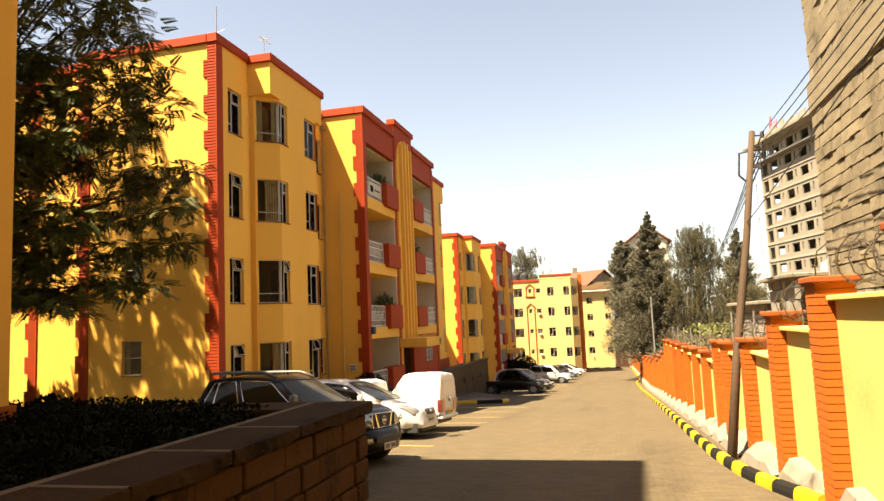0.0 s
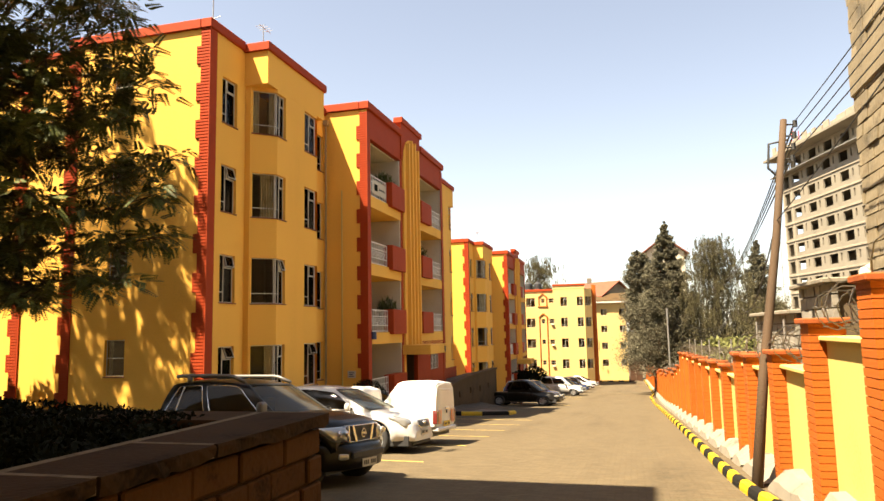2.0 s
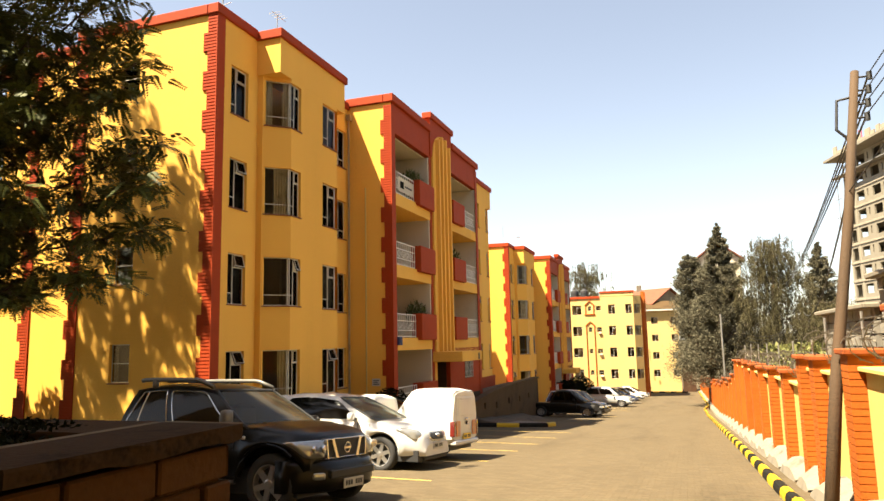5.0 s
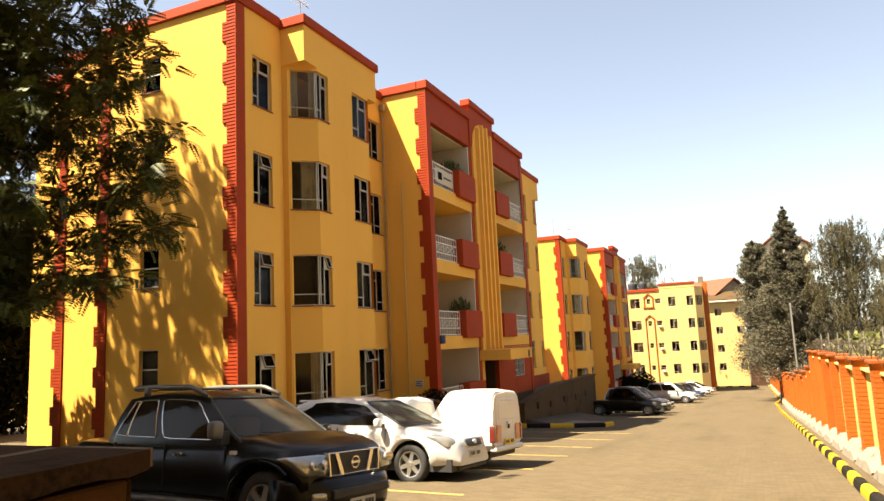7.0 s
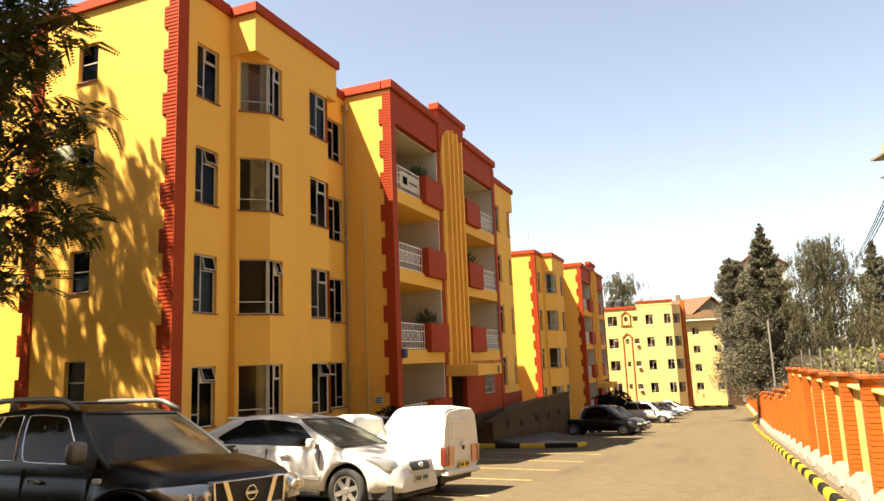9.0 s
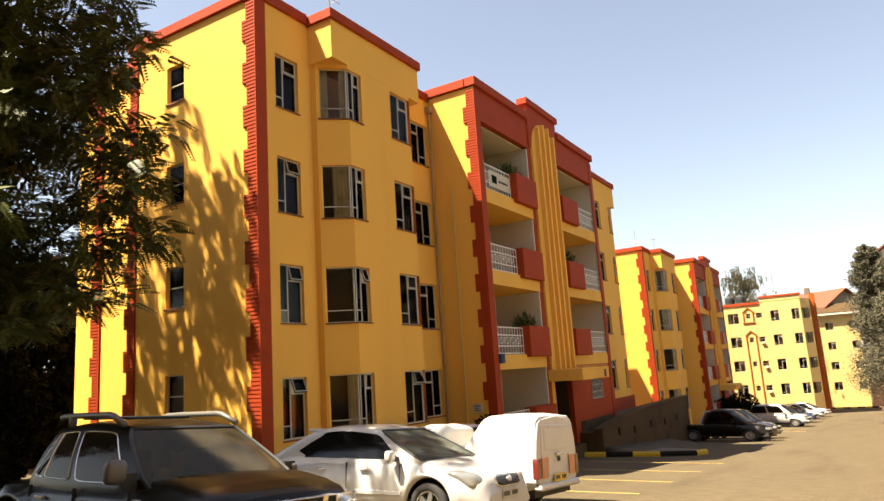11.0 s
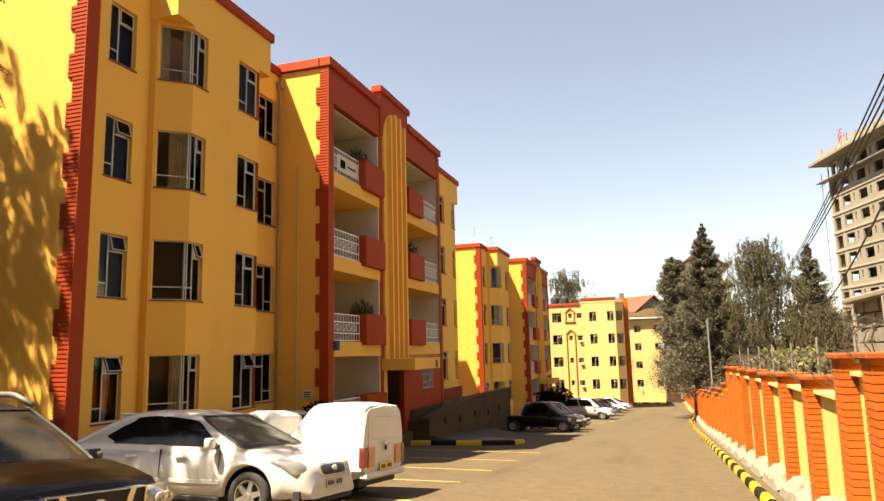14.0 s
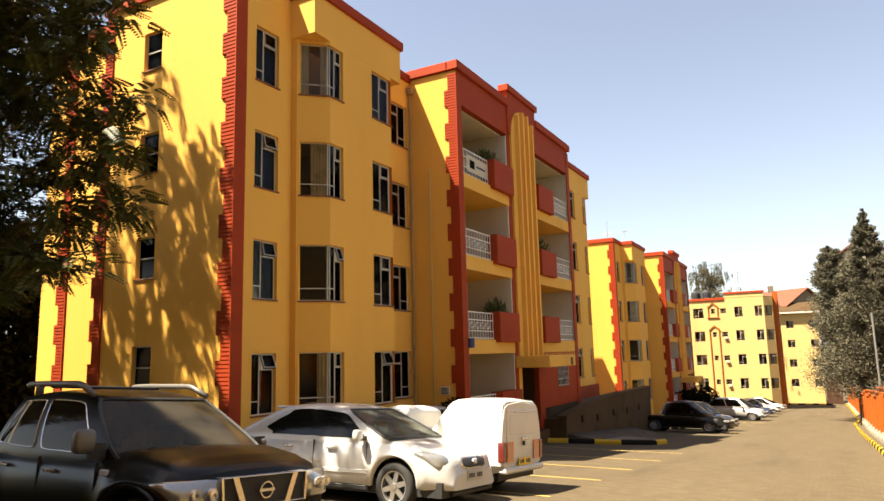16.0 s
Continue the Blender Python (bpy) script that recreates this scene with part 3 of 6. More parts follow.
    for k in range(4):
        y = fin0 + 0.45 + k * (fin1 - fin0 - 0.9) / 3
        t = (y - (fin0 + fin1) / 2) / ((fin1 - fin0) / 2)
        part("rib", boxes((xb + 0.09, xb + 0.27, y - 0.07, y + 0.07, 0.5, 9.45 + 1.25 * math.sqrt(1 - t * t))), YELLOW, panel)
    # entrance: canopy, doorway, side walls
    part("canopy", bevelled(boxes((xb - 0.1, 3.3, 12.75, 15.8, 0.08, 0.52)), 0.015), YELLOW, root, "yellow concrete entrance canopy")
    part("canopy_sign", bevelled(boxes((3.302, 3.32, 15.2, 15.42, 0.12, 0.42)), 0.004), PLATE_DARK, root, "small dark sign plate")
    part("entrance_wall", boxes((xb - 0.2, xb, fin0, 13.3, BASE, 0.5)), YELLOW, root)
    part("entrance_wall", boxes((xb - 0.2, xb, 15.1, 15.69, BASE, 0.5)), RED, root)
    # doorway shade put into the lobby: walls and ceiling share the dark wood colour
    part("lobby_wall", boxes((xb - 1.9, xb - 0.21, 13.1, 13.29, BASE, 0.5), (xb - 1.9, xb - 0.21, 15.11, 15.3, BASE, 0.5)), BROWNWOOD, root)
    part("lobby_ceiling", boxes((xb - 1.9, xb - 0.21, 13.3, 15.1, 0.1, 0.3)), BROWNWOOD, root)
    part("entrance_door", bevelled(boxes((xb - 1.75, xb - 1.65, 13.3, 15.1, -2.3, 0.08)), 0.01), BROWNWOOD, root, "dark brown entrance door")
    part("entrance_step", boxes((xb - 1.9, 2.3, 13.3, 15.1, BASE, -2.45)), TERRACE, root)
    part("base_wall", boxes((0.69, 0.9, yb1 + 1.9, length - 2.1, BASE, -1.2)), RED, root, "red painted plinth")
    part("base_wall", boxes((xb - 0.2, xb + 0.03, yb0, 12.7, BASE, -1.62)), RED, root)
    # aerial on the roof
    bm = bmesh.new()
    tube(bm, [(-0.6, 0.9, 10.6), (-0.6, 0.9, 12.6)], 0.018, 6)
    tube(bm, [(-0.9, 0.9, 11.6), (-0.3, 0.9, 11.7)], 0.012, 5)
    part("aerial", bm, GREYMETAL, root, "thin metal roof aerial")
    bm = bmesh.new()
    tube(bm, [(0.3, 2.6, 10.6), (0.3, 2.6, 12.0)], 0.015, 6)
    for k in range(4):
        tube(bm, [(0.1, 2.4 + 0.16 * k, 11.95), (0.5, 2.4 + 0.16 * k, 11.95)], 0.008, 4)
    tube(bm, [(0.3, 2.3, 11.95), (0.3, 3.1, 11.95)], 0.01, 4)
    part("aerial", bm, GREYMETAL, root)
    return root


block = apartment_building()
copy_thing(block, pose(-12.76, 58.6, -2.32, 0, 0, 0.78))

# ---- boundary wall along the road ----
WX = 2.12
TOPS = [(-6.5, 2.6), (-3.7, 2.4), (-0.9, 2.3), (1.9, 2.2), (4.7, 2.05), (7.5, 1.9), (10.2, 1.58), (12.6, 1.2), (15.05, 0.73), (17.6, 0.58), (19.0, 0.56), (21.4, 0.2),
        (23.9, 0.16), (26.5, 0.08), (29.0, 0.06), (31.6, 0.02), (34.2, 0.0), (36.8, -0.05)]
y = 39.3
while y < 124:
    TOPS.append((y, gz(y) + 2.45 - 0.15 * ((len(TOPS) % 3))))
    y += 2.7


def boundary_wall():
    root = thing("boundary_wall", "orange brick piers with yellow panels along the driveway", "wall", kind="structure")
    for i, (y, top) in enumerate(TOPS):
        g = gz(y)
        near = y < 32
        w = 0.42
        bm = bmesh.new()
        if near and y > -2:
            z, k = g + 0.05, 0
            while z < top - 0.075:
                h = min(0.078, top - 0.075 - z)
                box(bm, WX, WX + w, y - w / 2, y + w / 2, z, z + h)
                z += 0.09
            box(bm, WX + 0.012, WX + w - 0.012, y - w / 2 + 0.012, y + w / 2 - 0.012, g - 0.3, top - 0.075)
        else:
            box(bm, WX, WX + w, y - w / 2, y + w / 2, g - 0.3, top - 0.075)
        pier = part("pier", bm, ORANGE, root, "orange painted brick pier")
        bm = boxes((WX - 0.055, WX + w + 0.05, y - w / 2 - 0.055, y + w / 2 + 0.055, top - 0.075, top))
        part("cap", bevelled(bm, 0.015), CAPCLAY, pier, "dull red clay pier cap")
        if i + 1 < len(TOPS):
            y2, t2 = TOPS[i + 1]
            pt = min(top, t2) - 0.28
            a, b = y + w / 2, y2 - w / 2
            if b <= a:
                continue
            yellow = y < 62
            part("panel", boxes((WX + 0.19, WX + 0.37, a - 0.05, b + 0.05, gz(y2) - 0.3, pt)), CREAM if yellow else ORANGE, root, "yellow rendered wall panel" if yellow else "")
            part("coping", bevelled(boxes((WX + 0.10, WX + 0.46, a + 0.004, b - 0.004, pt, pt + 0.06)), 0.012), CREAM if yellow else ORANGE, root)
            # whitewashed footing between the piers
            bm = bmesh.new()
            n = 6
            rows = []
            for j in range(n + 1):
                yy = a - 0.07 + (b - a + 0.14) * j / n
                hump = 0.32 + 0.05 * math.sin(j * 1.7 + i)
                if j in (0, n):
                    hump = 0.06
                gg = gz(yy)
                out = float(np.interp(yy, [10.0, 12.0, 15.0], [0.02, 0.11, 0.24]))
                rows.append([bm.verts.new((WX + 0.19, yy, gg + hump + 0.02)), bm.verts.new((WX + 0.02, yy, gg + hump)),
                             bm.verts.new((WX - 0.75 * out, yy, gg + hump * 0.5)), bm.verts.new((WX - out, yy, gg - 0.1))])
            for p, q in zip(rows, rows[1:]):
                for k in range(3):
                    bm.faces.new((p[k], q[k], q[k + 1], p[k + 1]))
            part("footing", bm, LIMEWASH, root, "whitewashed rough footing")
    return root


boundary_wall()
kerb_run("kerb", [(2.22, 10.45), (1.97, 11.63), (1.79, 12.85), (1.71, 14.05), (1.66, 15.3), (1.645, 17.1), (1.64, 18.9), (1.65, 20.7), (1.66, 26.1), (1.62, 40.5), (1.52, 66), (2.0, 72), (1.9, 124)],
         "yellow and black painted kerb along the boundary wall", lengths=[0.6] * 5 + [0.9] * 7, width=0.19, height=0.16)
kerb_run("kerb", [(-10.2, 35.9), (-7.2, 36.6), (-6.0, 37.4), (-5.85, 38.6)], "rounded parking island kerb painted yellow and black", length=1.0)
fill = bmesh.new()
prism(fill, [(-10.4, 36.1), (-7.3, 36.72), (-6.15, 37.5), (-6.0, 38.6), (-6.6, 40.05), (-8.5, 41.35), (-10.4, 41.6)], -3.5, gz(39) + 0.02)
for v in fill.verts:
    if v.co.z > -3.4:
        v.co.z = gz(v.co.y) + 0.12
tagged(part("parking_island", fill, CONCRETE), "grey raised parking island inside its painted kerb", "kerb", kind="structure")


# ---- planter wall beside the camera's start ----
def planter():
    root = thing("planter_wall", "low brown quarry-stone planter wall with a stone coping", "wall", kind="structure")
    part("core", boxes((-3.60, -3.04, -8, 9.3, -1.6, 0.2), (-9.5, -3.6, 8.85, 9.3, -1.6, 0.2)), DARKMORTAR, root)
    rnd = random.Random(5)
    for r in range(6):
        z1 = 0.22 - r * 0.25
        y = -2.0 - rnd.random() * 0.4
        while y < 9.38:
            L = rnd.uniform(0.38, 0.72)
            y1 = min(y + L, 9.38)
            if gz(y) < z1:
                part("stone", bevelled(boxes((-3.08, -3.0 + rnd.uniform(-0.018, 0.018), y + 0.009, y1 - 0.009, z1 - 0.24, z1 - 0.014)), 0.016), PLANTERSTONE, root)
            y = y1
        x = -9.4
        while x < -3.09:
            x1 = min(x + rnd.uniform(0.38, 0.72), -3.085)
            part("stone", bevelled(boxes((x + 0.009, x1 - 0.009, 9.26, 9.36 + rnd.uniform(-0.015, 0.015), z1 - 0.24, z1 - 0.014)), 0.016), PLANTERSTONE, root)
            x = x1

    def slab(x0, x1, y0, y1, ny, nx):
        """A coping slab with a ragged lower edge."""
        bm = bmesh.new()
        lo, hi = [], []
        ring = [(x1, y0 + (y1 - y0) * i / ny) for i in range(ny)] + [(x1 - (x1 - x0) * i / nx, y1) for i in range(nx)] + [(x0, y1 - (y1 - y0) * i / ny) for i in range(ny)] + [(x0 + (x1 - x0) * i / nx, y0) for i in range(nx)]
        for x, y in ring:
            hi.append(bm.verts.new((x, y, 0.35)))
            d = 0.012
            lo.append((bm.verts.new((x + rnd.uniform(-d, d), y + rnd.uniform(-d, d) * 0.5, 0.33)), bm.verts.new((x + rnd.uniform(-d, d), y + rnd.uniform(-d, d) * 0.5, 0.245 + rnd.uniform(-0.02, 0.025)))))
        bm.faces.new(hi)
        n = len(ring)
        for i in range(n):
            j = (i + 1) % n
            bm.faces.new((hi[i], lo[i][0], lo[j][0], hi[j]))
            bm.faces.new((lo[i][0], lo[i][1], lo[j][1], lo[j][0]))
        bm.faces.new([v[1] for v in lo[::-1]])
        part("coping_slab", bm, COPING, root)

    cuts = [-3.0, -0.9, 1.1, 2.6, 3.9, 5.2, 6.35, 7.5, 9.45]
    for y0, y1 in zip(cuts, cuts[1:]):
        slab(-3.66, -2.93, y0, y1 - 0.03, 12, 5)
        part("mortar_joint", boxes((-3.65, -2.96, y1 - 0.045, y1 + 0.015, 0.25, 0.3525)), JOINT, root)
    part("mortar_edge", boxes((-3.73, -3.64, -3.0, 9.4, 0.2, 0.3515)), JOINT, root, "pale mortar edge behind the coping")
    for x0, x1 in ((-9.5, -6.6), (-6.59, -3.73)):
        slab(x0, x1, 8.75, 9.45, 5, 16)
    part("soil", boxes((-9.5, -3.73, -8, 8.74, -1.6, 0.1)), SOIL, root)


planter()
# the block beside the start, whose corner shades the driveway
corner = thing("neighbour_block", "tall yellow apartment block with an orange brick base", "building")
part("wall", boxes((-16, -6.55, -22, 7.8, -2, 15.6)), YELLOW, corner)
# unseen wing added behind the start to block sky light
part("wing", boxes((-6.54, 3.7, -22, -4.0, -2, 15.6)), YELLOW, corner)
part("base", boxes((-16, -6.5, -22, 7.85, -2, 0.55)), ORANGE, corner)
part("fascia", bevelled(boxes((-16.1, -6.42, -22.1, 7.93, 15.3, 15.7)), 0.02), RED, corner)


# ---- rough stone building behind the boundary wall ----
rough = thing("stone_building", "unfinished tall building of rough grey-brown quarry blocks", "building")
part("core", boxes((3.75, 14, -14, 15.2, -3, 16)), MORTAR, rough)

# ---- vehicles ----
PAINT_DARK = mat("dusty_dark_car_paint", (0.0065, 0.005, 0.003), 0.30, var=0.35, scale=2.0, bump=0, coat=0.08, spec=0.18, stain=(0.018, 0.013, 0.007))
PAINT_WHITE = mat("white_car_paint", (0.52, 0.51, 0.49), 0.25, var=0.03, bump=0, coat=0.6)
PAINT_VAN = mat("white_van_paint", (0.60, 0.58, 0.53), 0.4, var=0.05, scale=2.0, bump=0, coat=0.2)
PAINT_SILVER = mat("silver_car_paint", (0.38, 0.38, 0.36), 0.3, 0.3, var=0.05, bump=0, coat=0.5)
PAINT_BLUE = mat("dark_blue_car_paint", (0.02, 0.028, 0.06), 0.25, var=0.1, bump=0, coat=0.6)
TYRE = mat("tyre_rubber", (0.025, 0.024, 0.023), 0.85, var=0.2, bump=0.2)
ALLOY = mat("alloy_wheel", (0.55, 0.54, 0.52), 0.3, 0.85, var=0.05, bump=0)
CHROME = mat("chrome", (0.62, 0.61, 0.60), 0.25, 0.75, var=0.02, bump=0)
PLASTIC = mat("black_plastic", (0.02, 0.02, 0.02), 0.6, var=0.2)
SEATCLOTH = mat("car_interior", (0.035, 0.032, 0.03), 0.9)
LAMPGLASS = mat("headlamp_lens", (0.36, 0.36, 0.34), 0.10, 0.55, var=0.1, bump=0, coat=0.8)
REDLENS = mat("red_lamp_lens", (0.13, 0.014, 0.009), 0.15, bump=0, coat=0.8)
AMBER = mat("orange_reflector", (0.75, 0.22, 0.04), 0.4, bump=0)
PLATEW = mat("white_plate", (0.42, 0.40, 0.34), 0.5, bump=0)
PLATEY = mat("yellow_plate", (0.75, 0.50, 0.05), 0.5, bump=0)
INK = mat("black_ink", (0.02, 0.02, 0.02), 0.6, bump=0)
TINT = glass_mat("tinted_car_glass", (0.10, 0.10, 0.10))
BLACKGLASS = mat("black_tinted_glass", (0.006, 0.006, 0.006), 0.08, var=0.1, bump=0, spec=0.3)
DUSTSCREEN = dusty_glass("dusty_windscreen", (0.50, 0.49, 0.42), (0.20, 0.165, 0.11), 0.16)
PALESCREEN = dusty_glass("greenish_windscreen", (0.5, 0.52, 0.47), (0.34, 0.36, 0.30), 0.22)
DUSTGLASS = dusty_glass("dusty_dark_glass", (0.14, 0.13, 0.11), (0.14, 0.11, 0.07), 0.12)
TRIMBRIGHT = mat("bright_trim", (0.55, 0.56, 0.58), 0.3, 0.1, var=0.05, bump=0)
RAILMETAL = mat("grey_rail_metal", (0.13, 0.12, 0.105), 0.45, 0.3, var=0.1, bump=0)
CARGLASS = glass_mat("car_glass", (0.45, 0.47, 0.44))


def lathe(bm, prof, n=28, y0=0.0):
    """Turns (radius, y) points about the y axis."""
    rings = [[bm.verts.new((r * math.cos(2 * math.pi * k / n), y0 + y, r * math.sin(2 * math.pi * k / n))) for k in range(n)] for r, y in prof]
    for a, b in zip(rings, rings[1:]):
        for k in range(n):
            bm.faces.new((a[k], a[(k + 1) % n], b[(k + 1) % n], b[k]))
    return rings


def wheel(parent, x, y, r, spokes, side):
    """A tyre with a spoked rim; side: -1 where its outer face looks to -y."""
    w = 0.22
    bm = bmesh.new()
    lathe(bm, [(r * 0.64, -w / 2 + 0.02), (r * 0.70, -w / 2), (r * 0.93, -w / 2 + 0.005), (r * 0.985, -w / 2 + 0.035), (r, -w / 4), (r, w / 4),
               (r * 0.985, w / 2 - 0.035), (r * 0.93, w / 2 - 0.005), (r * 0.70, w / 2), (r * 0.64, w / 2 - 0.02), (r * 0.64, -w / 2 + 0.02)])
    t = part("wheel", bm, TYRE, parent, smooth=True)
    t.matrix_basis = Matrix.Translation((x, y, r))
    bm = bmesh.new()
    o = side * (w / 2 - 0.03)
    lathe(bm, [(r * 0.645, o + side * 0.02), (r * 0.60, o + side * 0.015), (r * 0.57, o - side * 0.05), (r * 0.57, -o)])
    for k in range(spokes):
        a = 2 * math.pi * k / spokes + 0.3
        c, s = math.cos(a), math.sin(a)
        vs = []
        for rr, hw, yy in ((r * 0.10, 0.045, 0.012), (r * 0.61, 0.034, 0.008)):
            for sg in (-1, 1):
                for dy in (0.0, -0.03):
                    vs.append(bm.verts.new((rr * c - sg * hw * s, o + side * (yy + dy), rr * s + sg * hw * c)))
        for f in ((0, 2, 6, 4), (1, 5, 7, 3), (0, 4, 5, 1), (2, 3, 7, 6), (4, 6, 7, 5), (0, 1, 3, 2)):
            bm.faces.new([vs[i] for i in f])
    rg = lathe(bm, [(r * 0.17, o - side * 0.01), (r * 0.16, o + side * 0.02), (r * 0.12, o + side * 0.026)])
    bm.faces.new(rg[-1])
    part("rim", bm, ALLOY, t, "alloy rim")
    bm = bmesh.new()
    rg = lathe(bm, [(r * 0.56, -o * 0.5), (r * 0.55, o * 0.35)])
    bm.faces.new(rg[-1])
    part("brake_disc", bm, PLASTIC, t)


def lerp_table(tab, x):
    if x <= tab[0][0]:
        return tab[0][1]
    for (a, va), (b, vb) in zip(tab, tab[1:]):
        if x <= b:
            t = (x - a) / (b - a)
            t = t * t * (3 - 2 * t) * 0.35 + t * 0.65
            return va + (vb - va) * t
    return tab[-1][1]


def squircle(bm, at, nr=4, n=32, power=7.0, r0=0.0):
    """Fills a rounded square of the unit plane, bent into space by at(q, t)."""
    mid = bm.verts.new(at(0.5, 0.5))
    rings = []
    for k in range(1, nr + 1):
        ring = []
        for i in range(n):
            a = 2 * math.pi * (i + 0.5) / n
            c, s = math.cos(a), math.sin(a)
            q = (abs(c) ** power + abs(s) ** power) ** (-1 / power) * 0.5 * k / nr
            ring.append(bm.verts.new(at(0.5 + q * c, 0.5 + q * s)))
        rings.append(ring)
    for i in range(n):
        bm.faces.new((mid, rings[0][i], rings[0][(i + 1) % n]))
    for a, b in zip(rings, rings[1:]):
        for i in range(n):
            bm.faces.new((a[i], b[i], b[(i + 1) % n], a[(i + 1) % n]))
    return mid, rings


def patch(name, corners, material, parent, label="", bulge=0.02, thick=0.03, power=5.0):
    """A rounded, bulging plate over four corners, with an edge that runs back into what it sits on."""
    A, B, C, D = (Vector(c) for c in corners)
    nrm = (B - A).cross(D - A).normalized()
    if nrm.x * (A.x + C.x) < 0 and abs(nrm.x) > 0.2:
        nrm = -nrm
    elif abs(nrm.x) <= 0.2 and nrm.y * (A.y + C.y) < 0:
        nrm = -nrm

    def at(q, t):
        p = (A * (1 - q) + B * q) * (1 - t) + (D * (1 - q) + C * q) * t
        return p + nrm * (bulge * (1 - (2 * q - 1) ** 2) * (1 - (2 * t - 1) ** 2))

    bm = bmesh.new()
    mid, rings = squircle(bm, at, 4, 28, power)
    back = [bm.verts.new(v.co - nrm * thick) for v in rings[-1]]
    for i in range(28):
        bm.faces.new((rings[-1][i], back[i], back[(i + 1) % 28], rings[-1][(i + 1) % 28]))
    return part(name, bm, material, parent, label, smooth=True)


def vehicle(name, label, m, s, group="parked cars"):
    """A car from its measures: a hull with wheel arches, a cabin with glass, wheels, lamps, bumpers and trim."""
    root = thing(name, label, "car", m, group)
    L, W, belt, H = s["L"], s["W"], s["belt"], s["H"]
    fa, ra, r = s["front"], s["rear"], s["r"]
    sill, ar = s.get("sill", 0.32), r * s.get("arch", 1.22)
    top = s["top"]
    xs = sorted({-L / 2, L / 2, *[-L / 2 + L * i / 36 for i in range(37)], *[sg * (L / 2 - d) for sg in (-1, 1) for d in (0.02, 0.05, 0.09, 0.2)],
                 *[c + ar * math.cos(math.pi * k / 14) for c in (fa, ra) for k in range(15)]})

    def half(x):
        t = abs(x) / (L / 2)
        nose = s.get("nose", 0.80) if x > 0 else s.get("tail", 0.88)
        e = max(0.0, (abs(x) - (L / 2 - 0.32)) / 0.32)
        return W / 2 * (1 - (1 - nose) * max(0.0, (t - 0.62) / 0.38) ** 2.2) * (1 - s.get("round", 0.10) * e ** 3)

    def low(x):
        z = sill if abs(x) < L / 2 - 0.35 else sill + s.get("lift", 0.10) * (abs(x) - (L / 2 - 0.35)) / 0.35
        for c in (fa, ra):
            d = ar * ar - (x - c) ** 2
            if d > 0:
                z = max(z, r + math.sqrt(d) * 0.98)
        return z

    bm = bmesh.new()
    rows = []
    for x in xs:
        w, zt, zb = half(x), lerp_table(top, x), low(x)
        sh = min(zt - 0.03, lerp_table(s["shoulder"], x))
        zb = min(zb, sh - 0.08)
        flare = 0.0
        for c in (fa, ra):
            d = abs(x - c)
            if d < ar * 1.35:
                flare = max(flare, s.get("flare", 0.03) * (1 - (d / (ar * 1.35)) ** 4))
        mid = zb + (sh - zb) * 0.55
        rows.append([bm.verts.new(p) for p in ((x, w - 0.05, zb), (x, w + flare, zb + 0.03), (x, w + flare * 0.8 + 0.004, mid), (x, w - 0.012, sh - 0.05), (x, w - 0.06, sh + (zt - sh) * 0.35),
                                               (x, w * 0.80, zt - 0.012), (x, w * 0.4, zt + 0.012), (x, 0, zt + 0.018))])
    rows2 = [[row[-1] if k == 7 else bm.verts.new((v.co.x, -v.co.y, v.co.z)) for k, v in enumerate(row)] for row in rows]
    for R in (rows, rows2):
        for a, b in zip(R, R[1:]):
            for k in range(7):
                bm.faces.new((a[k], a[k + 1], b[k + 1], b[k]))
    for i in (0, -1):
        loop = rows[i] + rows2[i][-2::-1]
        bm.faces.new(loop)
    body = part("body", bm, s["paint"], root, smooth=True)
    body.data.polygons[-1].use_smooth = body.data.polygons[-2].use_smooth = False
    # dark underside and wheel housings
    part("underbody", boxes((-L / 2 + 0.12, L / 2 - 0.12, -W / 2 + 0.09, W / 2 - 0.09, 0.24, sill + 0.12), (-L / 2 + 0.2, L / 2 - 0.2, -W / 2 + 0.32, W / 2 - 0.32, sill, belt - 0.25)), PLASTIC, root)
    for c in (fa, ra):
        for sg in (-1, 1):
            wheel(root, c, sg * (W / 2 - 0.115), r, s.get("spokes", 6), sg)
    # cabin
    (b0, b1), (r0, r1) = s["base"], s["roof"]
    wb, wr = W / 2 - s.get("inset", 0.05), W / 2 - s.get("tumble", 0.22)

    def side_pt(u, v, sg, out=0.0):
        x = (b0 + (b1 - b0) * u) * (1 - v) + (r0 + (r1 - r0) * u) * v
        bow = 0.03 * math.sin(math.pi * v)
        y = (wb * (1 - v) + wr * v + bow) * (1 - 0.05 * (2 * u - 1) ** 4) + out
        z = belt + (H - belt) * v - (0.05 * (2 * u - 1) ** 2 * v)
        return (x, sg * y, z)

    def end_pt(front, u, v, out=0.0):
        q = 1.0 if front else 0.0
        p = Vector(side_pt(q, v, 1))
        y = p.y * (2 * u - 1)
        bulge = (0.10 if front else 0.04) * (1 - (2 * u - 1) ** 2)
        return (p.x + (bulge + out) * (1 if front else -1), y, p.z + out * 0.4)

    NU, NV = 14, 6
    bm = bmesh.new()
    prev = None
    for j in range(-1, NV + 1):
        v = max(0, j) / NV
        ring = [bm.verts.new(side_pt(i / NU, v, 1)) for i in range(NU + 1)]
        ring += [bm.verts.new(end_pt(True, 1 - i / 8, v)) for i in range(1, 8)]
        ring += [bm.verts.new(side_pt(1 - i / NU, v, -1)) for i in range(NU + 1)]
        ring += [bm.verts.new(end_pt(False, i / 8, v)) for i in range(1, 8)]
        if j < 0:
            for q in ring:
                q.co.z -= 0.10
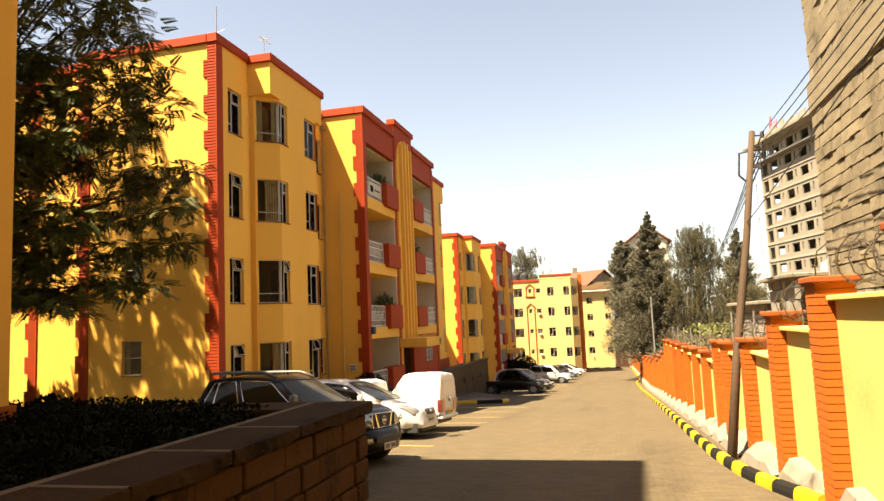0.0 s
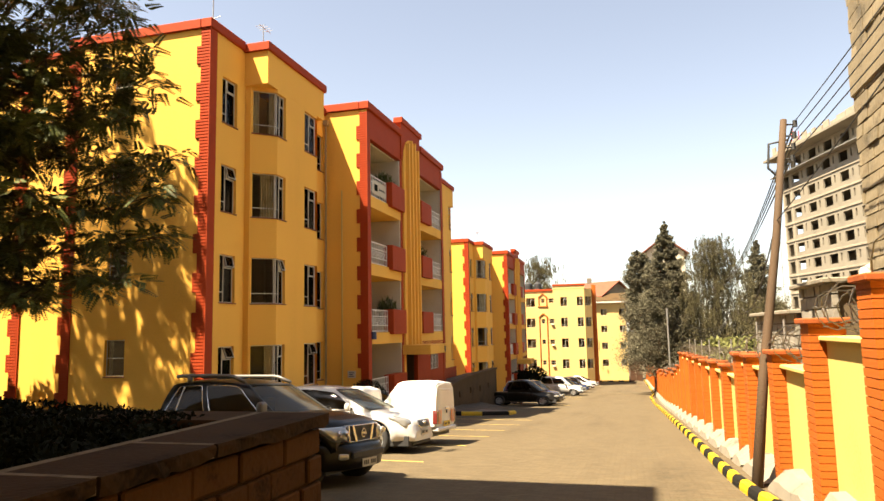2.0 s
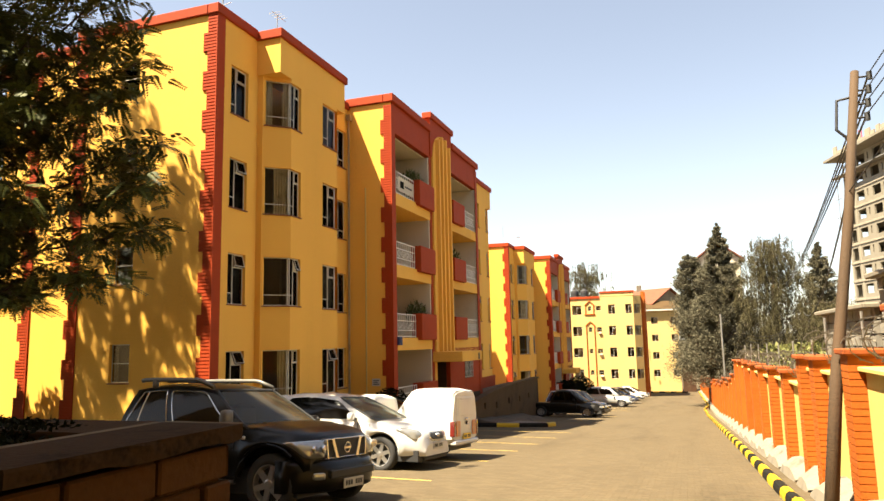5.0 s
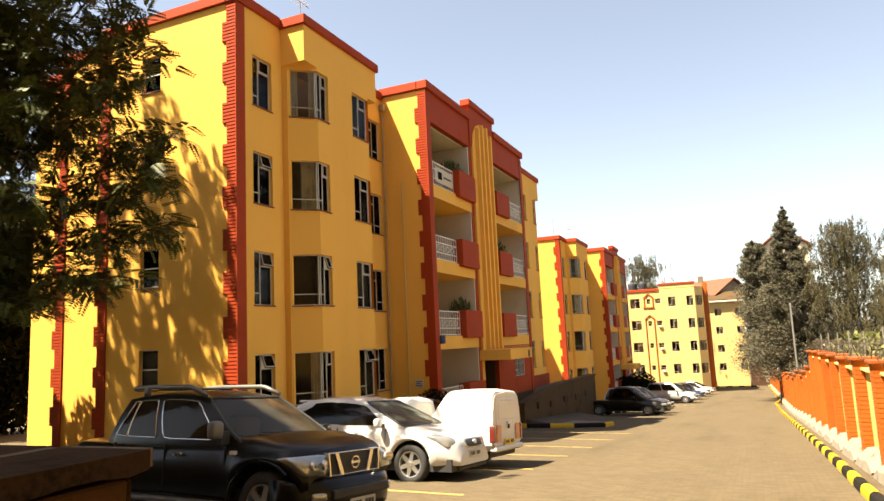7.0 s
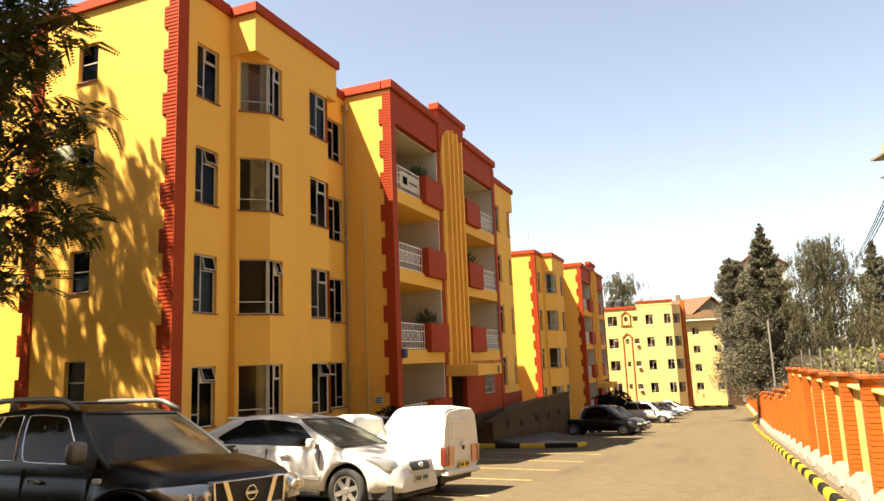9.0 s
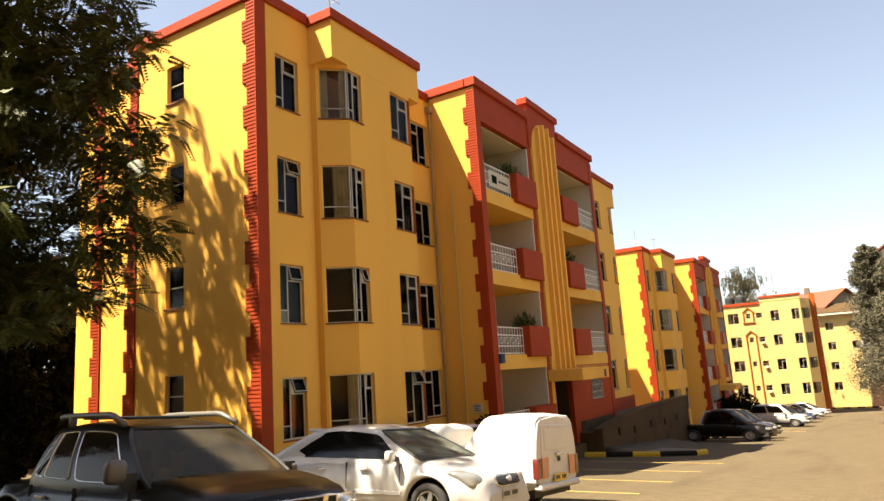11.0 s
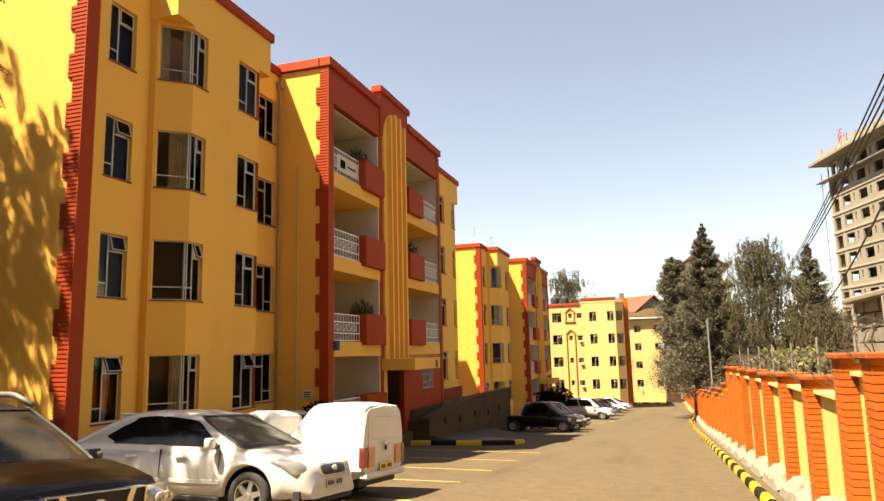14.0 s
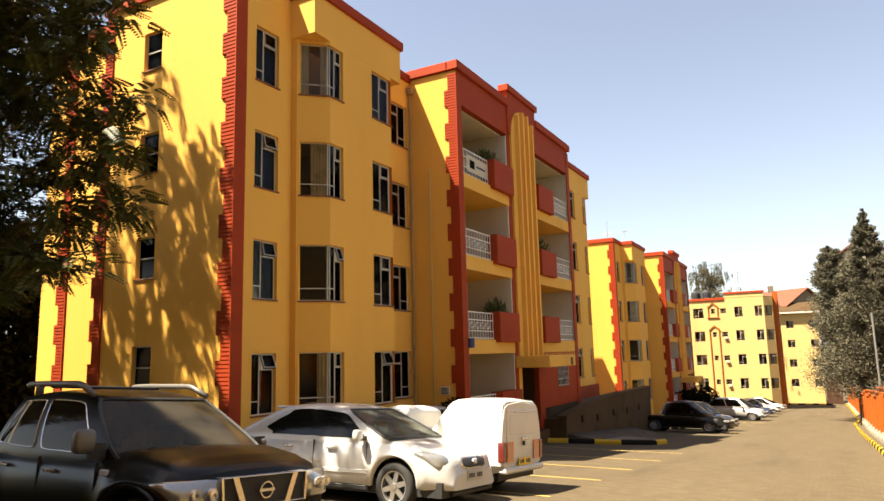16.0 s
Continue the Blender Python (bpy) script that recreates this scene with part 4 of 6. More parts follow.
        if prev:
            n = len(ring)
            for i in range(n):
                if j > 0 and NU <= i < NU + 8:
                    continue  # the windscreen's opening
                bm.faces.new((prev[i], prev[(i + 1) % n], ring[(i + 1) % n], ring[i]))
        prev = ring
    # roof skin, crowned
    cx = (r0 + r1) / 2
    inner = [bm.verts.new((cx + (v.co.x - cx) * 0.9, v.co.y * 0.82, v.co.z + 0.035)) for v in prev]
    mid = [bm.verts.new((cx + (v.co.x - cx) * 0.5, v.co.y * 0.4, H + 0.055)) for v in prev]
    n = len(prev)
    for A, B in ((prev, inner), (inner, mid)):
        for i in range(n):
            bm.faces.new((A[i], A[(i + 1) % n], B[(i + 1) % n], B[i]))
    bm.faces.new(mid)
    part("cabin", bm, s["paint"], root, smooth=True)
    # dark lining behind the glass, open to the windscreen
    bm = bmesh.new()
    prev = None
    for j in range(NV + 1):
        v = j / NV
        ring = [bm.verts.new(side_pt(1 - i / NU * 0.98, v, -1, -0.03)) for i in range(NU + 1)] + [bm.verts.new(side_pt(0.02 + i / NU * 0.98, v, 1, -0.03)) for i in range(NU + 1)]
        for q in ring:
            q.co.z += 0.022 * (1 - 2 * v)
        if prev:
            for i in range(len(ring) - 1):
                bm.faces.new((prev[i], prev[i + 1], ring[i + 1], ring[i]))
        prev = ring
        if j in (0, NV):
            bm.faces.new(ring)
    part("lining", bm, SEATCLOTH, root, "dark cabin lining")

    def panel(fn, quad, material, name, power=13.0, out=0.006, label="", rim=None, girth=0.0085):
        """A curved pane over the cabin's skin; quad: its corners in the skin's own u, v."""
        g = bmesh.new()
        (ua, va), (ub, vb), (uc, vc), (ud, vd) = quad

        def at(q, t):
            u = (ua * (1 - q) + ub * q) * (1 - t) + (ud * (1 - q) + uc * q) * t
            v = (va * (1 - q) + vb * q) * (1 - t) + (vd * (1 - q) + vc * q) * t
            return fn(u, v, out)

        mid, rings = squircle(g, at, 5, 44, power)
        edge = [v.co.copy() for v in rings[-1]]
        edge.append(edge[0])
        ob = part(name, g, material, root, label, smooth=True)
        if rim:
            e = bmesh.new()
            tube(e, edge, girth, 5)
            part("trim", e, rim, ob)
        return ob

    gm = s.get("glass", CARGLASS)
    for sg in (-1, 1):
        for quad in s["sidewin"]:
            panel(lambda u, v, o, sg=sg: side_pt(u, v, sg, o), quad, s.get("sideglass", gm), "side_window", rim=s.get("trim"))
        for f in s.get("posts", ()):
            panel(lambda u, v, o, sg=sg: side_pt(u, v, sg, o), ((f - 0.04, 0.07), (f + 0.04, 0.07), (f + 0.04, 0.89), (f - 0.04, 0.89)), BLACKGLASS, "door_pillar", out=0.003)
    panel(lambda u, v, o: end_pt(True, u, v, o), ((0.0, 0.0), (1.0, 0.0), (1.0, 1.0), (0.0, 1.0)), s.get("screen", GLASSY), "windscreen", 40.0, out=0.004, rim=PLASTIC, girth=0.022)
    if s.get("rearglass", True):
        panel(lambda u, v, o: end_pt(False, u, v, o), ((0.06, 0.15), (0.94, 0.15), (0.9, 0.9), (0.1, 0.9)), GLASSY, "rear_window", out=0.010)
    # mirrors, handles, seams
    for sg in (-1, 1):
        mx = s["mirror"]
        g = bmesh.new()
        bmesh.ops.create_icosphere(g, subdivisions=3, radius=1.0)
        for v in g.verts:
            c = [math.copysign(abs(q) ** 0.55, q) for q in v.co]
            v.co = Vector((mx + 0.07 * c[0] + 0.02 * c[1] * sg, sg * (W / 2 + (0.03 if sg > 0 and s.get("folded") else 0.115)) + (0.04 if sg > 0 and s.get("folded") else 0.105) * c[1], belt + (0.06 + 0.06 * c[2] if sg > 0 and s.get("folded") else s.get("mirror_up", 0.075) + s.get("mirror_tall", 0.085) * c[2])))
        mo = part("wing_mirror", g, s.get("mirrormat", s["paint"]), root, smooth=True)
        part("mirror_arm", boxes((mx - 0.03, mx + 0.04, *sorted((sg * (W / 2 - 0.08), sg * (W / 2 + 0.06))), belt - 0.01, belt + s.get("mirror_up", 0.075) - 0.02)), PLASTIC, mo)
        for hx in s["handles"]:
            part("door_handle", bevelled(boxes((hx - 0.10, hx + 0.10, *sorted((sg * (W / 2 - 0.01), sg * (W / 2 + 0.035))), belt - 0.16, belt - 0.125)), 0.008), s.get("handlemat", s["paint"]), root)
        for dx in s["seams"]:
            part("door_seam", boxes((dx - 0.004, dx + 0.004, *sorted((sg * (W / 2 - 0.03), sg * (W / 2 + 0.0065))), sill + 0.10, belt - 0.03)), PLASTIC, root)
        if s.get("moulding"):
            part("side_moulding", bevelled(boxes((ra + ar + 0.06, fa - ar - 0.06, *sorted((sg * (W / 2 - 0.01), sg * (W / 2 + 0.025))), sill + 0.18, sill + 0.25)), 0.01), s["moulding"], root)
    return root, half


GLASSY = glass_mat("windscreen_glass", (0.62, 0.62, 0.56), 0.5)


def plate(parent, x, y0, y1, z, material, back=False):
    d = -1 if back else 1
    p = part("number_plate", bevelled(boxes((*sorted((x, x + d * 0.012)), y0, y1, z, z + 0.13)), 0.003), material, parent, "number plate with dark characters")
    n = 7
    for k in range(n):
        if k == 3:
            continue
        a = y0 + 0.03 + (y1 - y0 - 0.06) * k / n
        part("character_bar", boxes((*sorted((x + d * 0.0125, x + d * 0.0145)), a + 0.008, a + (y1 - y0 - 0.06) / n - 0.008, z + 0.035, z + 0.10)), INK, p)


def bumper(parent, nose, half_w, z0, z1, sweep, material, label=""):
    """A bumper moulded round the corners of a car: x = nose in the middle, swept back towards the wings."""
    bm = bmesh.new()
    h = z1 - z0
    prof = [(-0.30, z0), (-0.07, z0), (-0.02, z0 + 0.06 * h), (0.0, z0 + 0.3 * h), (0.0, z0 + 0.62 * h), (-0.03, z0 + 0.85 * h), (-0.09, z1), (-0.30, z1)]
    rows = []
    for k in range(25):
        f = -1 + k / 12
        x = nose - sweep * abs(f) ** 4.0
        rows.append([bm.verts.new((x + d * (1 - 0.3 * abs(f) ** 6), half_w * f, z)) for d, z in prof])
    for a, b in zip(rows, rows[1:]):
        for i in range(len(prof)):
            j = (i + 1) % len(prof)
            bm.faces.new((a[i], a[j], b[j], b[i]))
    bm.faces.new(rows[0][::-1])
    bm.faces.new(rows[-1])
    return part("front_bumper", bm, material, parent, label, smooth=True)


def dark_suv(m):
    """A double-cab pickup; its load bed is covered."""
    s = dict(L=4.44, W=1.85, H=1.66, belt=1.08, front=1.67, rear=-1.54, r=0.395, sill=0.45, arch=1.28, flare=0.055, paint=PAINT_DARK, nose=0.86, tail=0.95,
             top=[(-2.22, 1.02), (-2.1, 1.06), (0.9, 1.08), (1.1, 1.15), (1.36, 1.16), (1.84, 1.10), (2.06, 1.045), (2.17, 1.0), (2.22, 0.94)],
             mirror_up=0.16, mirror_tall=0.11, folded=True,
             shoulder=[(-2.22, 0.95), (-2.0, 1.0), (1.2, 1.01), (1.97, 0.98), (2.22, 0.84)],
             base=(-1.36, 1.20), roof=(-1.24, 0.38), inset=0.05, tumble=0.28,
             sidewin=[((0.06, 0.12), (0.165, 0.09), (0.19, 0.90), (0.125, 0.90)), ((0.17, 0.09), (0.42, 0.07), (0.42, 0.90), (0.195, 0.90)),
                      ((0.475, 0.06), (0.89, 0.06), (0.88, 0.90), (0.475, 0.90))],
             trim=CHROME, screen=DUSTSCREEN, glass=DUSTGLASS, mirror=1.0, mirrormat=RAILMETAL, handles=[-0.78, 0.20], handlemat=CHROME, seams=[-1.1, -0.06, 1.04])
    root, half = vehicle("pickup_truck", "dusty black double-cab pickup with chrome trim and roof rails", m, s)
    part("grille", bevelled(boxes((2.14, 2.265, -0.47, 0.47, 0.71, 0.965)), 0.012), PLASTIC, root, "black grille with slanted chrome bars")
    for z in (0.705, 0.955):
        part("grille_edge", bevelled(boxes((2.16, 2.285, -0.48, 0.48, z, z + 0.014)), 0.005), CHROME, root)
    for sg in (-1, 1):
        for top, foot, wide in ((0.31, 0.21, 0.06), (0.465, 0.445, 0.022)):
            pts = [(2.285, sg * top, 0.96), (2.285, sg * (top + wide), 0.96), (2.30, sg * (foot + wide), 0.71), (2.30, sg * foot, 0.71)]
            bm = bmesh.new()
            f = [bm.verts.new(p) for p in pts]
            b = [bm.verts.new((p[0] - 0.06, p[1], p[2])) for p in pts]
            bm.faces.new(f)
            bm.faces.new(b[::-1])
            for i in range(4):
                bm.faces.new((f[i], f[(i + 1) % 4], b[(i + 1) % 4], b[i]))
            part("grille_bar", bm, CHROME, root, "chrome grille bar")
        lamp = patch("headlamp", [(2.285, sg * 0.50, 0.715), (2.235, sg * 0.80, 0.735), (2.02, sg * 0.965, 0.945), (2.275, sg * 0.50, 0.965)], LAMPGLASS, root, "clear headlamp", bulge=0.07, thick=0.16, power=9.0)
        for y, x, rr in ((0.61, 2.325, 0.055), (0.74, 2.265, 0.05)):
            g = bmesh.new()
            lathe(g, [(rr, 0.0), (rr * 0.93, 0.03), (rr * 0.3, 0.036)], 16)
            bl = part("bulb_bowl", g, CHROME, lamp)
            bl.matrix_basis = Matrix.Translation((x - 0.005, sg * y, 0.85)) @ Matrix.Rotation(radians(-90 - sg * 18), 4, "Z")
        bm = bmesh.new()
        tube(bm, [(-1.15, sg * 0.63, 1.755), (-1.08, sg * 0.64, 1.765), (-0.8, sg * 0.645, 1.77), (0.0, sg * 0.65, 1.765), (0.1, sg * 0.65, 1.75), (0.36, sg * 0.66, 1.655)], 0.032, 10)
        for px in (-0.85,):
            tube(bm, [(px, sg * 0.645, 1.64), (px, sg * 0.645, 1.76)], 0.045, 8)
        part("roof_rail", bm, RAILMETAL, root, "silver roof rail", smooth=True)
        part("side_step", bevelled(boxes((-0.85, 1.10, *sorted((sg * 0.88, sg * 1.02)), 0.36, 0.42)), 0.015), RAILMETAL, root, "silver side step")
        part("repeater_lamp", bevelled(boxes((1.14, 1.24, *sorted((sg * 0.90, sg * 0.945)), 0.95, 1.0)), 0.008), TRIMBRIGHT, root)
        bm = bmesh.new()
        tube(bm, [(1.67 + 0.515 * math.cos(math.pi * k / 12), sg * (0.965 - 0.07 * max(0.0, math.cos(math.pi * k / 12))), 0.395 + 0.51 * math.sin(math.pi * k / 12)) for k in range(3, 13)], 0.022, 5)
        part("wheel_arch_trim", bm, PAINT_DARK, root)
        bm = bmesh.new()
        tube(bm, [(1.36, sg * 0.12, 1.115), (1.18, sg * 0.52, 1.16)], 0.012, 4)
        part("wiper", bm, PLASTIC, root)
    em = bmesh.new()
    ring = [(2.29, 0.068 * math.cos(2 * math.pi * k / 16), 0.835 + 0.068 * math.sin(2 * math.pi * k / 16)) for k in range(17)]
    tube(em, ring, 0.009, 4)
    box(em, 2.284, 2.298, -0.085, 0.085, 0.822, 0.848)
    part("badge", em, CHROME, root, "plain round chrome badge")
    bumper(root, 2.40, 0.93, 0.29, 0.70, 0.40, PAINT_DARK, "dark rounded front bumper")
    part("lower_grille", bevelled(boxes((2.36, 2.408, -0.52, 0.52, 0.47, 0.57)), 0.01), PLASTIC, root)
    for sg in (-1, 1):
        patch("fog_lamp", [(2.365, sg * 0.60, 0.46), (2.27, sg * 0.74, 0.46), (2.27, sg * 0.74, 0.55), (2.365, sg * 0.60, 0.55)], LAMPGLASS, root, "", 0.01, 0.05)
    plate(root, 2.405, -0.24, 0.24, 0.315, PLATEW)
    bm = bmesh.new()
    tube(bm, [(-0.6, -0.64, 1.74), (-0.6, 0.64, 1.74)], 0.018, 6)
    part("roof_bar", bm, PLASTIC, root)
    part("dashboard", bevelled(boxes((0.70, 0.98, -0.7, 0.7, 0.9, 1.06)), 0.04), SEATCLOTH, root)
    for sg in (-1, 1):
        part("seat", bevelled(boxes((-0.15, 0.1, *sorted((sg * 0.15, sg * 0.62)), 0.9, 1.38)), 0.05), SEATCLOTH, root)
    return root


def white_crossover(m):
    s = dict(L=4.74, W=1.84, H=1.55, belt=1.04, front=1.40, rear=-1.32, r=0.365, sill=0.34, arch=1.2, flare=0.03, paint=PAINT_WHITE, nose=0.82, tail=0.84, round=0.12, lift=0.0,
             top=[(-2.37, 0.88), (-2.2, 0.99), (-1.5, 1.05), (0.9, 1.05), (1.05, 1.06), (1.7, 1.0), (2.1, 0.90), (2.28, 0.80), (2.37, 0.56)],
             shoulder=[(-2.37, 0.82), (-1.8, 0.97), (0.9, 0.96), (2.0, 0.82), (2.37, 0.48)],
             base=(-2.28, 1.22), roof=(-1.35, 0.24), inset=0.05, tumble=0.27,
             sidewin=[((0.17, 0.30), (0.30, 0.08), (0.30, 0.90), (0.21, 0.60)), ((0.30, 0.08), (0.545, 0.05), (0.545, 0.92), (0.30, 0.90)), ((0.556, 0.05), (0.89, 0.04), (0.93, 0.84), (0.556, 0.92))],
             screen=PALESCREEN, sideglass=BLACKGLASS, posts=(0.30, 0.55), mirror=0.76, handles=[-0.85, 0.12], handlemat=CHROME, seams=[-0.28, 0.86], moulding=PAINT_WHITE, spokes=6)
    root, half = vehicle("crossover_car", "glossy white crossover car with dark tinted windows", m, s)
    grille = patch("grille", [(2.385, -0.34, 0.655), (2.385, 0.34, 0.655), (2.30, 0.37, 0.80), (2.30, -0.37, 0.80)], PLASTIC, root, "dark grille with a chrome edge", 0.02, 0.10)
    patch("grille_edge", [(2.377, -0.37, 0.635), (2.377, 0.37, 0.635), (2.285, 0.40, 0.825), (2.285, -0.40, 0.825)], CHROME, root, "", 0.015, 0.09)
    badge = patch("badge", [(2.385, -0.07, 0.69), (2.385, 0.07, 0.69), (2.36, 0.07, 0.78), (2.36, -0.07, 0.78)], CHROME, grille, "", 0.03, 0.02, 2.0)
    for sg in (-1, 1):
        hl = patch("headlamp", [(2.345, sg * 0.47, 0.665), (2.17, sg * (half(2.17) + 0.012), 0.655), (1.74, sg * (half(1.74) + 0.004), 0.905), (2.16, sg * 0.58, 0.885)], LAMPGLASS, root, "clear slanted headlamp", bulge=0.085, thick=0.16, power=7.0)
        patch("fog_lamp", [(2.31, sg * 0.48, 0.43), (2.2, sg * 0.68, 0.43), (2.2, sg * 0.68, 0.52), (2.31, sg * 0.48, 0.52)], LAMPGLASS, root, "", 0.01, 0.06)
        part("tail_lamp", bevelled(boxes((-2.33, -2.10, *sorted((sg * 0.62, sg * 0.83)), 0.80, 1.08)), 0.03), REDLENS, root)
        part("rocker_panel", bevelled(boxes((-0.8, 0.9, *sorted((sg * 0.80, sg * 0.925)), 0.27, 0.36)), 0.02), PLASTIC, root)
    part("lower_intake", bevelled(boxes((1.9, 2.345, -0.62, 0.62, 0.25, 0.36)), 0.05, 2), PLASTIC, root, "black lower bumper lip")
    plate(root, 2.375, -0.26, 0.26, 0.46, PLATEW)
    part("rear_spoiler", bevelled(boxes((-1.54, -1.15, -0.56, 0.56, 1.505, 1.55)), 0.02), PAINT_WHITE, root)
    part("seat", bevelled(boxes((-0.2, 0.2, -0.62, -0.15, 0.5, 1.28), (-0.2, 0.2, 0.15, 0.62, 0.5, 1.28), (0.85, 1.1, -0.7, 0.7, 0.7, 1.02)), 0.04), SEATCLOTH, root)
    return root


def delivery_van(m):
    """Small van with a tall box; +x is its nose."""
    s = dict(L=4.25, W=1.68, H=1.45, belt=0.98, front=1.35, rear=-1.20, r=0.31, sill=0.32, flare=0.02, paint=PAINT_VAN, nose=0.82, tail=0.98,
             top=[(-2.125, 0.94), (0.9, 0.98), (1.1, 0.98), (1.8, 0.88), (2.125, 0.6)], shoulder=[(-2.125, 0.9), (1.0, 0.9), (2.125, 0.5)],
             base=(0.0, 1.35), roof=(0.0, 0.65), sidewin=[((0.10, 0.1), (0.85, 0.1), (0.88, 0.88), (0.10, 0.88))], mirror=0.95, handles=[0.2], seams=[0.1, 1.05], rearglass=False, spokes=8)
    root, half = vehicle("delivery_van", "small white van with a tall plain load box", m, s)
    bm = bmesh.new()
    rows = []
    for x, z1, tw in ((-2.12, 1.57, 0.155), (-2.08, 1.61, 0.165), (-1.9, 1.635, 0.17), (-1.5, 1.64, 0.17), (-1.1, 1.63, 0.17), (-0.98, 1.58, 0.17), (-0.85, 1.42, 0.15), (-0.62, 1.10, 0.10)):
        w = 0.84
        prof = [(w - 0.0, 0.50), (w + 0.005, 0.95), (w - 0.03, min(1.2, z1 - 0.12)), (w - tw * 0.6, z1 - 0.07), (w - tw - 0.08, z1), (0, z1 + 0.03)]
        rows.append([bm.verts.new((x, y, z)) for y, z in prof] + [bm.verts.new((x, -y, z)) for y, z in prof[-2::-1]])
    for a, b in zip(rows, rows[1:]):
        for k in range(len(a) - 1):
            bm.faces.new((a[k], a[k + 1], b[k + 1], b[k]))
    bm.faces.new(rows[0])
    bm.faces.new(rows[-1])
    bmesh.ops.bevel(bm, geom=[e for e in bm.edges if abs(e.verts[0].co.x + 2.12) < 1e-3 and abs(e.verts[1].co.x + 2.12) < 1e-3], offset=0.03, segments=2, affect="EDGES")
    part("load_box", bm, PAINT_VAN, root, "tall white load box")
    part("rear_door", bevelled(boxes((-2.135, -2.10, -0.66, 0.66, 0.52, 1.46)), 0.012), PAINT_VAN, root)
    part("door_panel", bevelled(boxes((-2.142, -2.13, -0.54, 0.54, 1.02, 1.38)), 0.005), PAINT_VAN, root)
    part("door_panel", bevelled(boxes((-2.15, -2.13, -0.35, 0.35, 1.405, 1.425)), 0.005), PAINT_VAN, root)
    part("number_plate_lamp", bevelled(boxes((-2.19, -2.15, -0.12, 0.12, 0.92, 0.96)), 0.008), CHROME, root)
    part("lock", bevelled(boxes((-2.175, -2.15, -0.03, 0.03, 0.82, 0.90)), 0.005), PLASTIC, root)
    for sg in (-1, 1):
        part("tail_lamp", bevelled(boxes((-2.16, -2.04, *sorted((sg * 0.735, sg * 0.852)), 0.56, 0.90)), 0.012), REDLENS, root, "red tail lamp")
        rp = part("reflector", boxes((-2.158, -2.1515, *sorted((sg * 0.44, sg * 0.69)), 0.56, 0.90)), AMBER, root, "orange and white striped reflector")
        for k in range(2):
            bm = bmesh.new()
            a = sg * (0.46 + 0.10 * k)
            pts = [(-2.16, a, 0.57), (-2.16, a + sg * 0.045, 0.57), (-2.16, a + sg * 0.12, 0.89), (-2.16, a + sg * 0.075, 0.89)]
            bm.faces.new([bm.verts.new(p) for p in pts])
            part("stripe", bm, PLATEW, rp)
    part("rear_bumper", bevelled(boxes((-2.20, -2.02, -0.80, 0.80, 0.36, 0.47)), 0.03), PAINT_VAN, root)
    plate(root, -2.165, -0.26, 0.26, 0.48, PLATEY, back=True)
    return root


def far_car(name, label, m, paint, tall, k=1.0, bed=False):
    h = 1.72 if tall else 1.42
    bl = 1.02 if tall else 0.90
    s = dict(L=4.5, W=1.75, H=h, belt=bl, front=1.36, rear=-1.28, r=0.33, sill=0.33, paint=paint, nose=0.78, tail=0.85,
             top=[(-2.25, bl - 0.12), (-2.0, bl), (0.9, bl), (1.8, bl - 0.12), (2.25, 0.55)], shoulder=[(-2.25, bl - 0.2), (0, bl - 0.08), (2.25, 0.48)],
             base=(-2.15, 1.2) if tall else (-1.75, 1.25), roof=(-1.85, 0.35) if tall else (-0.95, 0.25),
             sidewin=[((0.08, 0.1), (0.48, 0.1), (0.48, 0.88), (0.12, 0.88)), ((0.51, 0.1), (0.86, 0.1), (0.90, 0.88), (0.51, 0.88))],
             sideglass=TINT, mirror=0.65, handles=[-0.9, 0.0], seams=[-0.3, 0.78], spokes=7)
    if bed:
        s.update(base=(-0.75, 1.15), roof=(-0.45, 0.40), top=[(-2.25, 0.92), (-0.8, 0.94), (0.9, 0.96), (1.8, 0.90), (2.25, 0.6)], seams=[-0.75, 0.78])
    root, half = vehicle(name, label, m @ Matrix.Diagonal((k, 1, 1, 1)), s)
    for sg in (-1, 1):
        part("headlamp", bevelled(boxes((2.0, 2.22, *sorted((sg * 0.42, sg * 0.72)), 0.58, 0.72)), 0.03), LAMPGLASS, root)
        part("tail_lamp", bevelled(boxes((-2.24, -2.1, *sorted((sg * 0.5, sg * 0.72)), 0.62, 0.82)), 0.03), REDLENS, root)
    part("grille", bevelled(boxes((2.16, 2.26, -0.38, 0.38, 0.52, 0.66)), 0.02), PLASTIC, root)
    part("bumper", bevelled(boxes((2.05, 2.29, -0.68, 0.68, 0.34, 0.50)), 0.04), paint, root)
    return root


def parked(x, y, heading, sink=0.0):
    """A pose on the sloping driveway."""
    n = Vector((0, 0.0745 if y < 57 else 0.047, 1)).normalized()
    f = Vector((math.cos(radians(heading)), math.sin(radians(heading)), 0))
    f = (f - n * f.dot(n)).normalized()
    l = n.cross(f)
    r3 = Matrix((f, l, n)).transposed().to_4x4()
    return Matrix.Translation((x, y, gz(y) - sink)) @ r3


